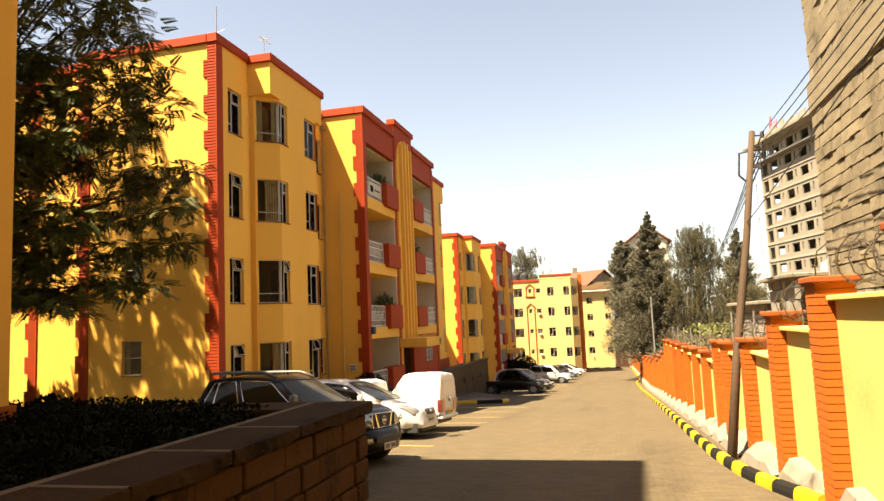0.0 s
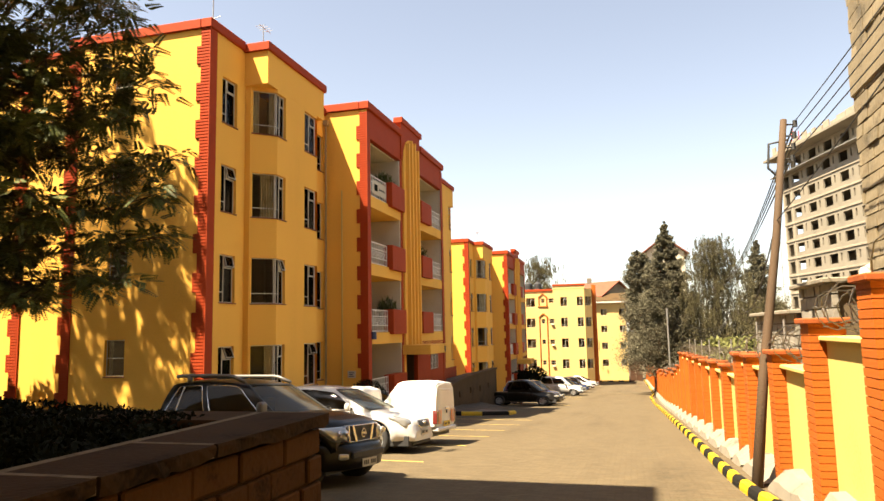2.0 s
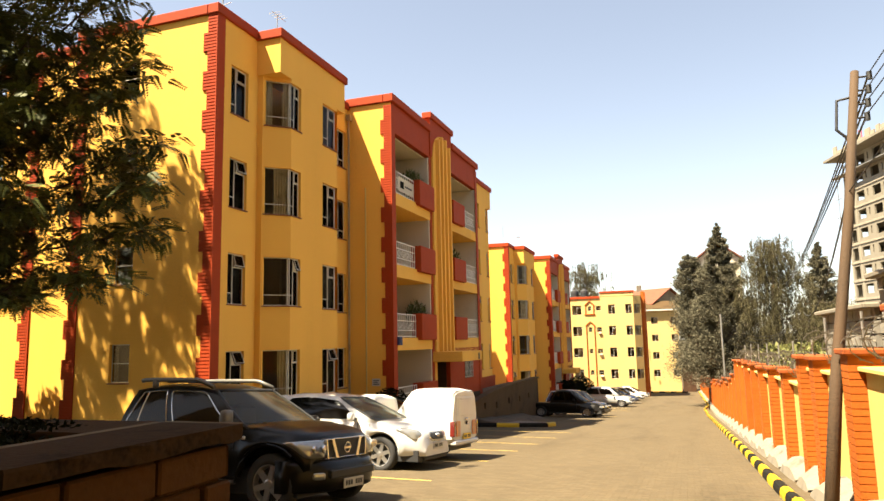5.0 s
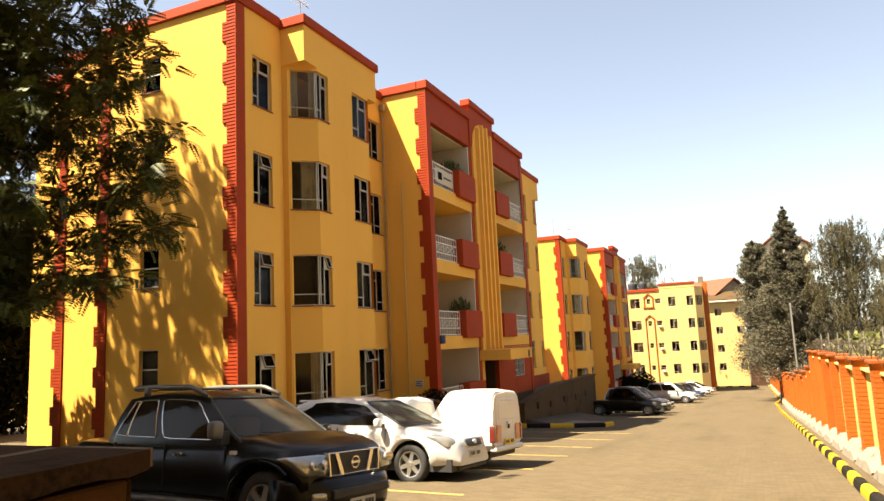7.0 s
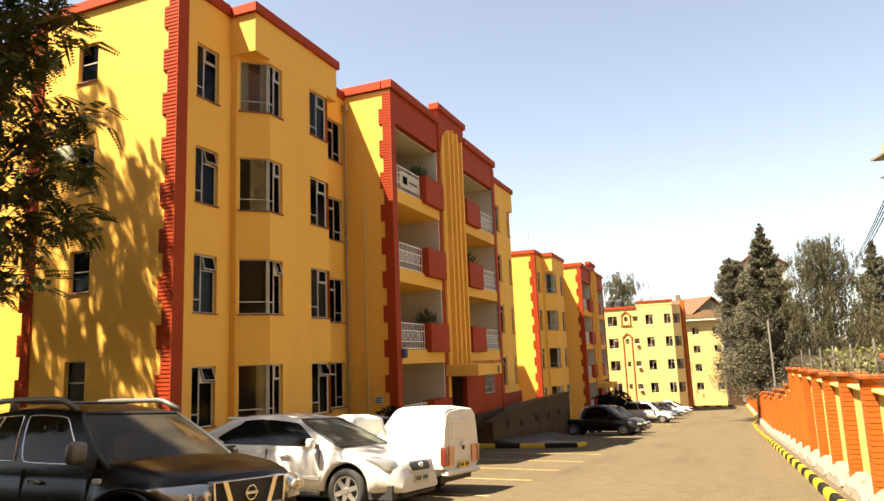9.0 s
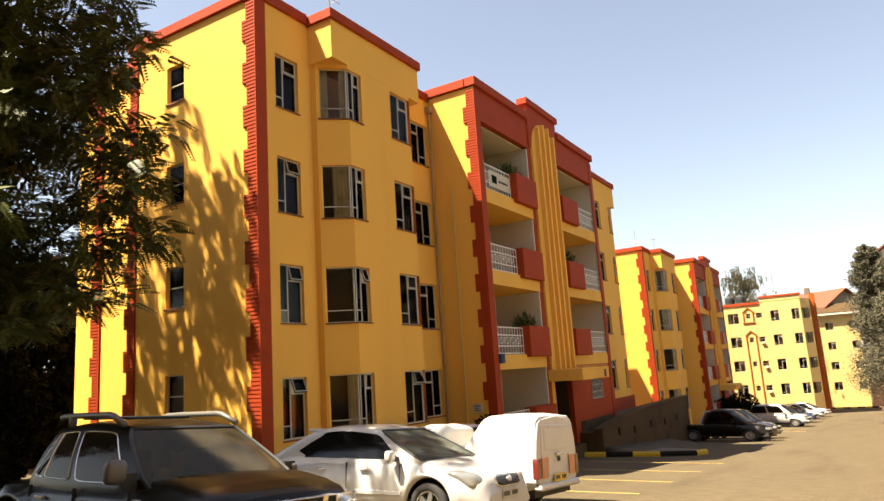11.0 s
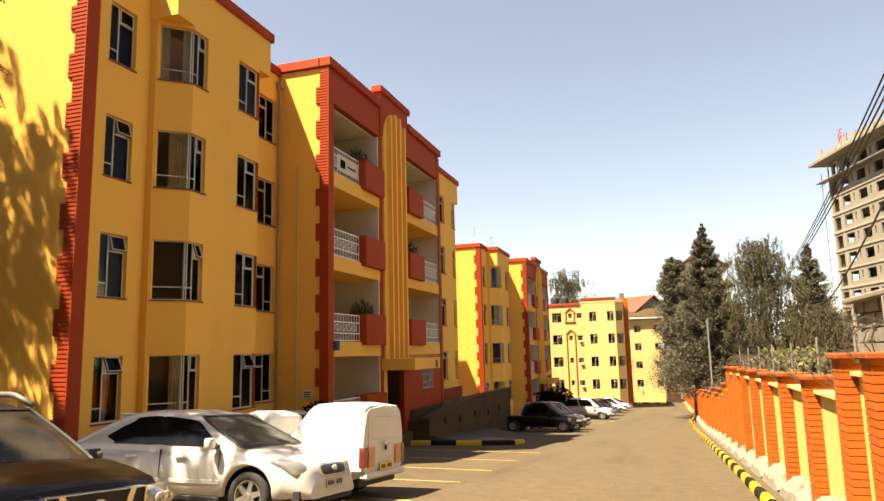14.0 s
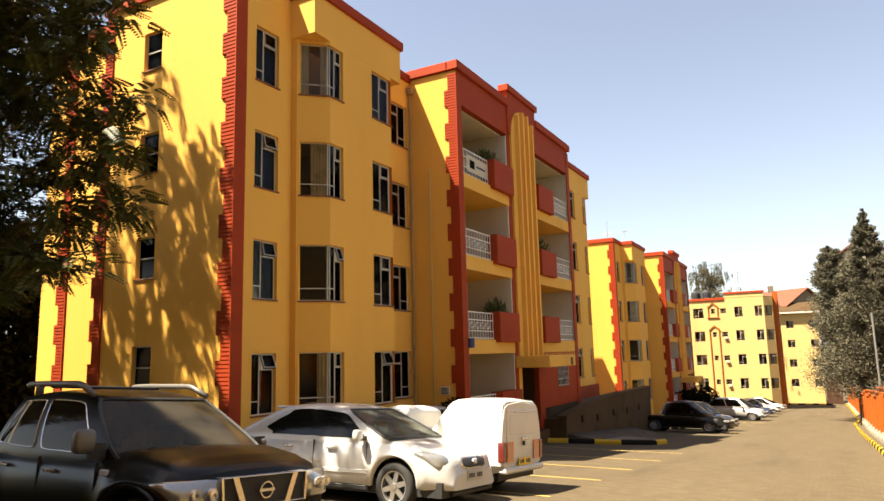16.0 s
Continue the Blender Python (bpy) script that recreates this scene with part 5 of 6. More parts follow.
dark_suv(parked(-6.62, 14.10, -7, 0.03))
white_crossover(parked(-7.17, 19.15, -1.5, 0.06) @ Matrix.Diagonal((0.965, 1, 1, 1)))
delivery_van(parked(-7.02, 21.15, 178, 0.0))
far_car("saloon_car", "white saloon car parked beyond the van", parked(-8.9, 24.9, -6), PAINT_WHITE, False)
far_car("pickup_truck", "long black double-cab pickup in shade by the second block", parked(-7.45, 51.6, -8), PAINT_DARK, True, 1.18, bed=True)
far_car("saloon_car", "dark blue car parked beside a black one", parked(-7.3, 55.6, -8), PAINT_BLUE, True)
far_car("estate_car", "silver off-road estate car in the sun", parked(-6.65, 70.0, -8), PAINT_SILVER, True)
far_car("saloon_car", "dark car parked far down the driveway", parked(-6.6, 77.0, -8), PAINT_BLUE, False)
far_car("saloon_car", "white saloon car parked far down the driveway", parked(-6.5, 83.5, -8), PAINT_WHITE, False)
far_car("saloon_car", "white saloon car by the far block", parked(-6.3, 89.0, -8), PAINT_WHITE, False)

# ---- plants ----
def quads_mesh(name, material, P, A, B, parent, label="", kind="stuff"):
    """Leaves: one quad about each centre P, spanned by the half-vectors A (length) and B (width)."""
    n = len(P)
    V = np.empty((n, 4, 3))
    V[:, 0], V[:, 1], V[:, 2], V[:, 3] = P - A, P + B * 1.0 - A * 0.1, P + A, P - B * 1.0 - A * 0.1
    me = bpy.data.meshes.new(name)
    me.from_pydata(V.reshape(-1, 3).tolist(), [], np.arange(4 * n).reshape(-1, 4).tolist())
    me.materials.append(material)
    ob = new(name, me)
    ob.parent = parent
    return tagged(ob, label, kind=kind)


def unit(v):
    return v / (np.linalg.norm(v, axis=-1, keepdims=True) + 1e-9)


def sprays(rng, centres, per, spread, leaflets, twig, leaf, droop=0.35):
    """Feathery twigs with paired leaflets round each centre."""
    c = np.repeat(centres, per, 0)
    off = rng.normal(size=c.shape) * np.array([spread, spread, spread * 0.38])
    base = c + off
    d = unit(np.c_[rng.normal(size=(len(c), 2)), rng.normal(size=len(c)) * 0.35 - droop] + unit(off) * 0.8)
    side = unit(np.cross(d, np.array([0, 0, 1.0])) + rng.normal(size=d.shape) * 0.25)
    t = np.linspace(0.15, 1, leaflets)
    P, A, B = [], [], []
    for s in (-1, 1):
        for k in t:
            pos = base + d * (twig * k) + np.array([0, 0, -0.10]) * twig * k * k
            ld = unit(side * s + d * 0.55)
            L = leaf * (1 - 0.45 * k)
            P.append(pos + ld * L * 0.55)
            A.append(ld * L * 0.55)
            B.append(unit(np.cross(ld, unit(np.cross(side, d)))) * L * 0.24)
    return np.concatenate(P), np.concatenate(A), np.concatenate(B)


def shell(rng, n, centre, radii, power=0.45):
    v = unit(rng.normal(size=(n, 3)))
    r = rng.random(n)[:, None] ** power
    return np.array(centre) + v * r * np.array(radii)


def garden_tree():
    """A tall tree: a high crown over the trunk and lower limbs that spread in flat layers towards the driveway."""
    rng = np.random.default_rng(11)
    root = thing("garden_tree", "tall leafy tree with feathery foliage and dark branches", "tree", pose(0, 0, 0))
    base = Vector((-17.6, 17.6, gz(18) - 0.2))
    fork = Vector((-17.5, 17.4, 2.0))
    stem = [fork, Vector((-17.9, 17.3, 6.0)), Vector((-18.8, 17.3, 11.0)), Vector((-19.6, 17.3, 16.4))]
    bm = bmesh.new()
    tube(bm, [base, (-17.6, 17.5, 0.4), fork], 0.27, 10, 0.85)
    tube(bm, stem, 0.21, 8, 0.2)
    part("trunk", bm, BARK, root, "dark branching trunk", smooth=True)

    def on_stem(z):
        for p, q in zip(stem, stem[1:]):
            if z <= q.z:
                return p.lerp(q, (z - p.z) / (q.z - p.z))
        return stem[-1]

    limbs = []
    # limbs that reach over the lawn: height at the stem, tip
    tips = [(2.2, (-11.3, 16.4, 2.5)), (2.6, (-10.7, 16.9, 3.5)), (3.0, (-10.5, 16.6, 4.5)), (3.4, (-10.25, 16.7, 5.4)), (4.4, (-11.2, 16.2, 6.3)), (4.8, (-10.9, 16.5, 7.2)), (5.4, (-11.1, 16.6, 8.1)),
            (6.2, (-11.3, 16.2, 9.0)), (7.0, (-12.0, 16.4, 10.0)), (2.1, (-12.6, 15.2, 2.1)), (3.2, (-12.0, 15.0, 4.0)), (4.6, (-12.3, 15.2, 6.0)), (5.8, (-12.4, 15.3, 7.8)), (2.4, (-14.2, 14.6, 2.3)),
            (3.8, (-14.0, 14.5, 5.0)), (5.2, (-14.3, 14.6, 7.0)), (2.2, (-15.8, 14.8, 2.4)), (4.0, (-16.2, 14.5, 5.2)), (5.6, (-16.0, 14.8, 8.2)), (2.6, (-20.5, 16.2, 2.8)), (3.4, (-21.4, 16.6, 4.6)),
            (4.8, (-21.8, 16.2, 6.6)), (6.0, (-22.0, 17.0, 8.6)), (2.8, (-13.4, 15.4, 3.1)), (3.6, (-13.6, 15.2, 4.5)), (4.2, (-14.6, 15.0, 3.8)), (5.0, (-13.2, 15.5, 6.6)), (6.4, (-13.8, 15.2, 8.4)), (7.2, (-14.6, 15.0, 9.4))]
    for z, t in tips:
        limbs.append((on_stem(z), Vector(t), 14, 0.42, 0.6, 1))
    tips = [(8.0, (-11.2, 14.4, 10.2)), (8.4, (-12.2, 13.9, 11.4)), (7.6, (-10.7, 15.1, 9.9)), (8.8, (-13.2, 13.7, 10.6)), (9.2, (-11.0, 15.6, 12.0)), (9.0, (-12.6, 15.4, 12.6)), (8.2, (-12.6, 13.4, 10.8)), (8.6, (-11.6, 13.2, 11.2)), (8.9, (-10.4, 14.4, 11.4)), (9.3, (-13.4, 14.6, 11.8)), (8.3, (-13.8, 13.9, 10.9)), (8.7, (-12.9, 13.6, 11.5)), (8.1, (-12.0, 14.1, 10.7)), (9.1, (-11.1, 13.7, 11.7)), (8.5, (-10.2, 13.9, 10.8)), (8.0, (-9.6, 14.3, 11.0))]
    for z, t in tips:
        limbs.append((on_stem(z), Vector(t), 15, 0.6, 0.5, 2))
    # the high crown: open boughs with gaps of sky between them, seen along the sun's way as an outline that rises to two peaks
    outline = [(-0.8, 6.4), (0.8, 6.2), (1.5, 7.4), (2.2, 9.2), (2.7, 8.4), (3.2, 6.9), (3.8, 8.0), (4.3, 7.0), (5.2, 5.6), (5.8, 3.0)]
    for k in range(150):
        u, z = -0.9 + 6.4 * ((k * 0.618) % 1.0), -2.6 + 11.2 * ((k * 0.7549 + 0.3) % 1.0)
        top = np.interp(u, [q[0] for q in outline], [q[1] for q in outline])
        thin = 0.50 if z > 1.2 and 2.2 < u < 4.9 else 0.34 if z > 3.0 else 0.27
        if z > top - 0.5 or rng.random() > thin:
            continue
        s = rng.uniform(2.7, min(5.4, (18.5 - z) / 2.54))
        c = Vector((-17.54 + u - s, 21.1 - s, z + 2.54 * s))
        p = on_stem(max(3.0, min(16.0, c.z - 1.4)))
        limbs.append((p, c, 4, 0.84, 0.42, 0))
    cs, low, br = [], [], bmesh.new()
    for p, t, n, gap, wide, leafy in limbs:
        mid = p.lerp(t, 0.5) + Vector((0, 0, 0.25))
        tube(br, [p, mid, t], 0.05, 5, 0.25)
        for i in range(n):
            f = gap + (1 - gap) * (i + 0.5 * rng.random()) / (n - 0.5)
            q = p.lerp(mid, f * 2) if f < 0.5 else mid.lerp(t, f * 2 - 1)
            off = Vector((*(rng.normal(size=2) * wide * (1.25 - f)), rng.normal() * 0.16))
            if leafy == 0:
                off = Vector((rng.normal() * 0.30, rng.normal() * 0.14, rng.normal() * 0.42))
            c = q + off
            if i == n - 1:
                c = t
            tube(br, [q, c + Vector((0, 0, 0.02))], 0.02, 4, 0.4)
            cs.append(tuple(c))
            low.append(leafy)
    tagged(part("branch", br, BARK, root), kind="stuff")
    cs, low = np.array(cs), np.array(low)
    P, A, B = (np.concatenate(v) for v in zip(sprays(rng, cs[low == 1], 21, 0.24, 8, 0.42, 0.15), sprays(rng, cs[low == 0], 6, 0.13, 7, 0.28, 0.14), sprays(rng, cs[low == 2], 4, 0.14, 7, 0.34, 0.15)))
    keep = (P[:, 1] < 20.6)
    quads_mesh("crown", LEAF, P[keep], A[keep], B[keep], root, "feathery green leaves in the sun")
    return root


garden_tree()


def sky_blocking_tree():
    """An unseen dense tree added nearer the neighbouring block to block sky light, its crown low and wide over the
    lawn.
    """
    rng = np.random.default_rng(14)
    root = thing("garden_tree", "unseen broad dense tree added to keep sky light off the end wall", "tree", pose(0, 0, 0))
    bm = bmesh.new()
    base, head = Vector((-19.0, 12.6, gz(12.6) - 0.2)), Vector((-18.4, 12.4, 11.5))
    tube(bm, [base, (-18.8, 12.5, 4.0), head], 0.30, 10, 0.25)
    part("trunk", bm, BARK, root, "thick dark trunk", smooth=True)
    tips = shell(rng, 70, (-18.6, 12.3, 8.6), (5.4, 2.5, 4.9), 0.3)
    br, cs = bmesh.new(), []
    for t in tips:
        p = base.lerp(head, min(0.95, max(0.3, (t[2] - 2.0) / 12)))
        q = Vector(t)
        tube(br, [p, p.lerp(q, 0.5) + Vector((0, 0, 0.3)), q], 0.05, 5, 0.25)
        for i in range(7):
            cs.append(tuple(p.lerp(q, 0.45 + 0.09 * i) + Vector(rng.normal(size=3) * 0.35)))
    tagged(part("branch", br, BARK, root), kind="stuff")
    P, A, B = sprays(rng, np.array(cs), 14, 0.35, 7, 0.5, 0.2)
    quads_mesh("crown", LEAF, P, A, B, root, "dense green leaves")
    return root


sky_blocking_tree()


def conifer(name, label, base, height, radius, material, n, seed, leafsize=0.34, weep=False, bare=0.06, full=0.85, lean=0.0):
    rng = np.random.default_rng(seed)
    root = thing(name, label, "tree", pose(*base))
    bm = bmesh.new()
    tube(bm, [(0, 0, -0.5), (0.1 + lean * 0.45, 0, height * 0.5), (lean * 0.93, 0.1, height * 0.93)], radius * 0.09 + 0.08, 8, 0.15)
    part("trunk", bm, BARK, root, smooth=True)
    # tufted boughs: leaves sit in a brush round each bough, thicker towards its tip
    m = 430 if not weep else 120
    per = n // m
    h = bare + (0.97 - bare) * (np.arange(m) + 0.5) / m + rng.normal(size=m) * 0.015
    ang = np.arange(m) * 2.4 + rng.normal(size=m) * 0.3
    if weep:
        reach = radius * np.sqrt(np.maximum(0.05, 1 - (1.94 * (h - 0.5)) ** 2)) * rng.uniform(0.55, 1.05, m)
    else:
        reach = radius * np.maximum(0.02, np.minimum(1.0, 1.25 * (1 - h)) ** full) * rng.uniform(0.40, 1.12, m)
    tip = np.c_[np.cos(ang) * reach, np.sin(ang) * reach, h * height + (0.16 if not weep else 0.05) * reach]
    foot = np.c_[np.zeros((m, 2)), h * height - 0.15 * reach]
    tip[:, 0] += lean * h
    foot[:, 0] += lean * h
    f = 0.25 + 0.75 * np.sqrt(rng.random((m, per)))
    along_b = foot[:, None] * (1 - f[..., None]) + tip[:, None] * f[..., None]
    brush = (1.25 if not weep else 1.9) * np.clip(0.10 * reach + (0.16 if weep else 0.05), 0.06, 0.75)[:, None, None] * (0.55 + 0.6 * f[..., None])
    noise = np.clip(rng.normal(size=(m, per, 3)), -1.8, 1.8) * np.array([0.62, 0.62, 0.5 if not weep else 1.1])
    P = (along_b + noise * brush).reshape(-1, 3)
    out = np.repeat(unit(tip - foot), per, 0)
    if weep:
        # hanging strands: leaves strung below a few points of each bough
        strands = 16
        pick = np.arange(per) % strands
        fs = (0.15 + 0.85 * rng.random((m, strands)))[:, pick][..., None]
        side = (rng.normal(size=(m, strands, 3)) * np.array([0.42, 0.42, 0.15]))[:, pick]
        drop = rng.random((m, per)) ** 0.8 * (0.5 + 1.7 * rng.random((m, strands)))[:, pick]
        P = foot[:, None] * (1 - fs) + tip[:, None] * fs + side + rng.normal(size=(m, per, 3)) * 0.06
        P[..., 2] -= drop
        P = P.reshape(-1, 3)
        A = unit(np.c_[rng.normal(size=(len(P), 2)) * 0.5, -np.ones(len(P))]) * leafsize * (0.5 + 0.7 * rng.random((len(P), 1)))
    else:
        A = unit(out + rng.normal(size=P.shape) * 0.6 + np.array([0, 0, 0.25])) * leafsize * (0.5 + 0.7 * rng.random((len(P), 1)))
    B = unit(np.cross(A, rng.normal(size=P.shape))) * leafsize * (0.16 if weep else 0.3)
    keep = P[:, 2] > 0.2
    quads_mesh("crown", material, P[keep], A[keep], B[keep], root)
    bm = bmesh.new()
    for p, q in zip(foot[::2], tip[::2]):
        tube(bm, [tuple(p), tuple(q)], 0.05, 4, 0.3)
    tagged(part("branch", bm, BARK, root), kind="stuff")
    return root


conifer("conifer_tree", "dense dark grey-green conifer behind the boundary wall", (3.65, 72, gz(72)), 16.6, 4.6, CONIFER, 150000, 21, 0.11, bare=0.12, full=1.0)
conifer("conifer_tree", "broad dark conifer leaning over the wall", (2.9, 74.5, gz(74.5)), 14.2, 3.5, CONIFER, 100000, 22, 0.11, bare=0.24, full=0.55, lean=-1.9)
conifer("weeping_tree", "wispy grey-green weeping tree behind the wall", (7.6, 69, gz(69)), 14.7, 3.6, WEEPING, 75000, 23, 0.13, weep=True)
conifer("conifer_tree", "slender open conifer near the unfinished tower", (12.2, 75, gz(75)), 14.9, 4.0, CONIFER, 45000, 24, 0.13, bare=0.12, full=1.0)
conifer("weeping_tree", "thin grey-green tree among the conifers", (10.4, 62, gz(62)), 8.6, 3.2, WEEPING, 30000, 25, 0.14, weep=True)
conifer("weeping_tree", "tall grey-green tree rising behind the far roofs", (-14.2, 117, gz(117)), 21.0, 5.2, WEEPING, 40000, 26, 0.2, weep=True)


def shrub(name, label, blobs, n, seed, material=None, leaf=0.07):
    rng = np.random.default_rng(seed)
    root = thing(name, label, "shrub")
    P = []
    for cx, cy, cz, rx, ry, rz in blobs:
        P.append(shell(rng, n // len(blobs), (cx, cy, cz), (rx, ry, rz), 0.3))
    P = np.concatenate(P)
    A = unit(rng.normal(size=P.shape) + np.array([0, 0, 0.5])) * leaf
    B = unit(np.cross(A, rng.normal(size=P.shape))) * leaf * 0.45
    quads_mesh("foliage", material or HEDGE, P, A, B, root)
    bm = bmesh.new()
    for cx, cy, cz, rx, ry, rz in blobs:
        tube(bm, [(cx, cy, cz - rz - 0.15), (cx, cy, cz)], 0.04, 5, 0.5)
        bmesh.ops.create_icosphere(bm, subdivisions=2, radius=1.0, matrix=Matrix.Translation((cx, cy, cz)) @ Matrix.Diagonal((rx * 0.5, ry * 0.5, rz * 0.5, 1)))
    part("stem", bm, material or HEDGE, root)
    return root


rr = random.Random(3)
# dark masses: the shade beside the block is put into their leaf colour
shrub("tree_clump", "dense trees beside the block, deep shade put into their near-black leaves", [(-31 + 3.0 * rr.uniform(-1, 1) - 2.2 * (i % 4), 21 + 2.4 * (i // 4) + rr.uniform(-1, 1), gz(24) + 1.6 + 2.6 * (i % 3), 2.9, 2.7, 2.3) for i in range(14)], 26000, 36, leaf=0.26)
shrub("shrub", "tall overgrown bushes beside the block's end, shade put into their dark leaves", [(-20.4 - 1.0 * (i % 3) + rr.uniform(-0.3, 0.3), 18.7 + 0.7 * (i % 2) + rr.uniform(-0.2, 0.2), gz(19) + 0.9 + 1.35 * (i // 3), 1.15, 0.9, 1.1) for i in range(12)], 26000, 38, leaf=0.11)
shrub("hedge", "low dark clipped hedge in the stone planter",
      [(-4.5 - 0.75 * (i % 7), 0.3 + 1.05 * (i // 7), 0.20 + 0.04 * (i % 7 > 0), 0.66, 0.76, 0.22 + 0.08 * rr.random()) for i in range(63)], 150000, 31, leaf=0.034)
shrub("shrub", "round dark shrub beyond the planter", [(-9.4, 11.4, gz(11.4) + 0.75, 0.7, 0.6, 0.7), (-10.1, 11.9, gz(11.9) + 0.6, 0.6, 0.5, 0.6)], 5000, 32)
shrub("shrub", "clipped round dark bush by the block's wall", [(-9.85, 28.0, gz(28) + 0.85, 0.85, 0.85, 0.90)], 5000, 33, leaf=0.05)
shrub("shrub", "large round bush by the second block", [(-9.2, 70, gz(70) + 1.4, 1.5, 1.3, 1.4), (-10.6, 70.5, gz(70.5) + 1.2, 1.2, 1.2, 1.2)], 5000, 34, leaf=0.12)
shrub("undergrowth", "tangled dry green shrubs behind the boundary wall",
      [(4.2 + 1.6 * rr.random() + 0.06 * i, 38 + 1.6 * i, gz(38 + 1.6 * i) + 2.1 + 0.7 * rr.random(), 1.5, 1.3, 1.4) for i in range(22)], 22000, 35, SCRUB, leaf=0.16)


# ---- far blocks at the end of the driveway ----
def far_block():
    root = thing("apartment_building", "sunlit yellow four-storey block closing the parking row", "building", pose(0, 97, 0))
    g = gz(97) - 0.4
    rows = [-4.15, -1.38, 1.40, 4.18]
    holes = [(a + 20, b + 20, z, z + 1.22) for z in rows for a, b in ((-13.6, -12.4), (-8.95, -8.05), (-6.75, -5.95))]
    holes += [(a + 20, b + 20, z + 0.5, z + 1.1) for z in rows for a, b in ((-11.55, -11.1), (-10.5, -9.85))]
    bm = bmesh.new()
    wall(bm, (-20, 0), (-5.75, 0), g, 6.5, 0.25, holes)
    part("wall", bm, PALER_YELLOW, root)
    for i, h in enumerate(holes):
        window(root, (-20, 0), (-5.75, 0), *h, "two" if h[1] - h[0] > 0.7 else "plain", seed=300 + i, sill=False)
    ch = math.dist((-5.75, 0), (-4.85, 0.8))
    hs = [(0.1, ch - 0.1, z, z + 1.22) for z in rows]
    bm = bmesh.new()
    wall(bm, (-5.75, 0), (-4.85, 0.8), g, 6.5, 0.25, hs)
    part("wall", bm, PALER_YELLOW, root)
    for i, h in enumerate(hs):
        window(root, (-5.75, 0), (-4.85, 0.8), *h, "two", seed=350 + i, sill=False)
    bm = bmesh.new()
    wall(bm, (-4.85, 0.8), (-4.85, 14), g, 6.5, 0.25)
    part("wall", bm, PALER_YELLOW, root)
    part("wall", boxes((-20, -19.75, 0.3, 14, g, 6.5), (-19.7, -5.2, 13.7, 13.95, g, 6.5)), PALER_YELLOW, root)
    part("roof_slab", boxes((-19.7, -5.2, 0.9, 13.6, 6.2, 6.35)), CONCRETE, root)
    for z in (-4.9, -2.15, 0.6, 3.4):
        part("floor_slab", boxes((-19.7, -5.15, 1.1, 13.6, z - 0.15, z)), DARKIN, root)
    part("inner_wall", boxes((-19.7, -5.2, 4.0, 4.15, g, 6.2)), DARKIN, root)
    part("fascia", bevelled(boxes((-20.1, -10.0, -0.12, 0.3, 6.25, 6.55)), 0.02), RED, root)
    part("parapet", boxes((-9.95, -5.7, -0.03, 0.25, 6.5, 6.95)), PALER_YELLOW, root)
    part("fascia", bevelled(boxes((-10.0, -5.6, -0.12, 0.3, 6.92, 7.15)), 0.02), RED, root)
    for x0, x1, y0 in ((-4.84, -4.45, 1.2), (-4.84, -4.35, 2.2)):
        part("pilaster", boxes((x0, x1, y0, y0 + 0.6, g, 7.0)), ORANGE, root, "orange-brown pilaster")
    # moulded gable ornaments round the small windows
    for zt, zb in ((5.4, 4.2), (2.7, g)):
        bm = bmesh.new()
        for a, b in (((-11.95, zt), (-11.33, zt + 0.55)), ((-10.7, zt), (-11.33, zt + 0.55)), ((-11.85, zt), (-11.85, zb)), ((-10.8, zt), (-10.8, zb))):
            tube(bm, [(a[0], -0.05, a[1]), (b[0], -0.05, b[1])], 0.07, 5)
        if zb > g:
            tube(bm, [(-12.0, -0.05, zb), (-10.65, -0.05, zb)], 0.08, 5)
        part("ornament", bm, ORANGE, root, "orange-brown moulding in the shape of a gable")
    for z in rows[:3]:
        part("air_conditioner", bevelled(boxes((-10.3, -9.9, -0.22, 0, z + 0.25, z + 0.45)), 0.02), WHITEMETAL, root)
    bm = bmesh.new()
    tube(bm, [(-8.6, 1.0, 6.5), (-8.6, 1.0, 8.6)], 0.03, 5)
    tube(bm, [(-8.9, 1.0, 8.3), (-8.4, 1.0, 8.7)], 0.03, 5)
    part("aerial", bm, GREYMETAL, root)
    return root


far_block()
for x in (-13.6, -12.3):
    ob = thing("water_tank", "black plastic water tank on the flat roof", "tank", pose(x, 100, 6.352), "roof tanks")
    bm = bmesh.new()
    n = 16
    prof = [(0.55, 0.0), (0.58, 0.1), (0.56, 0.5), (0.58, 0.9), (0.55, 1.15), (0.25, 1.38), (0.2, 1.45)]
    rings = [[bm.verts.new((r * math.cos(2 * math.pi * k / n), r * math.sin(2 * math.pi * k / n), z)) for k in range(n)] for r, z in prof]
    for a, b in zip(rings, rings[1:]):
        for k in range(n):
            bm.faces.new((a[k], a[(k + 1) % n], b[(k + 1) % n], b[k]))
    bm.faces.new(rings[0][::-1])
    part("body", bm, PLASTIC, ob)
    part("lid", boxes((-0.2, 0.2, -0.2, 0.2, 1.45, 1.52)), PLASTIC, ob)


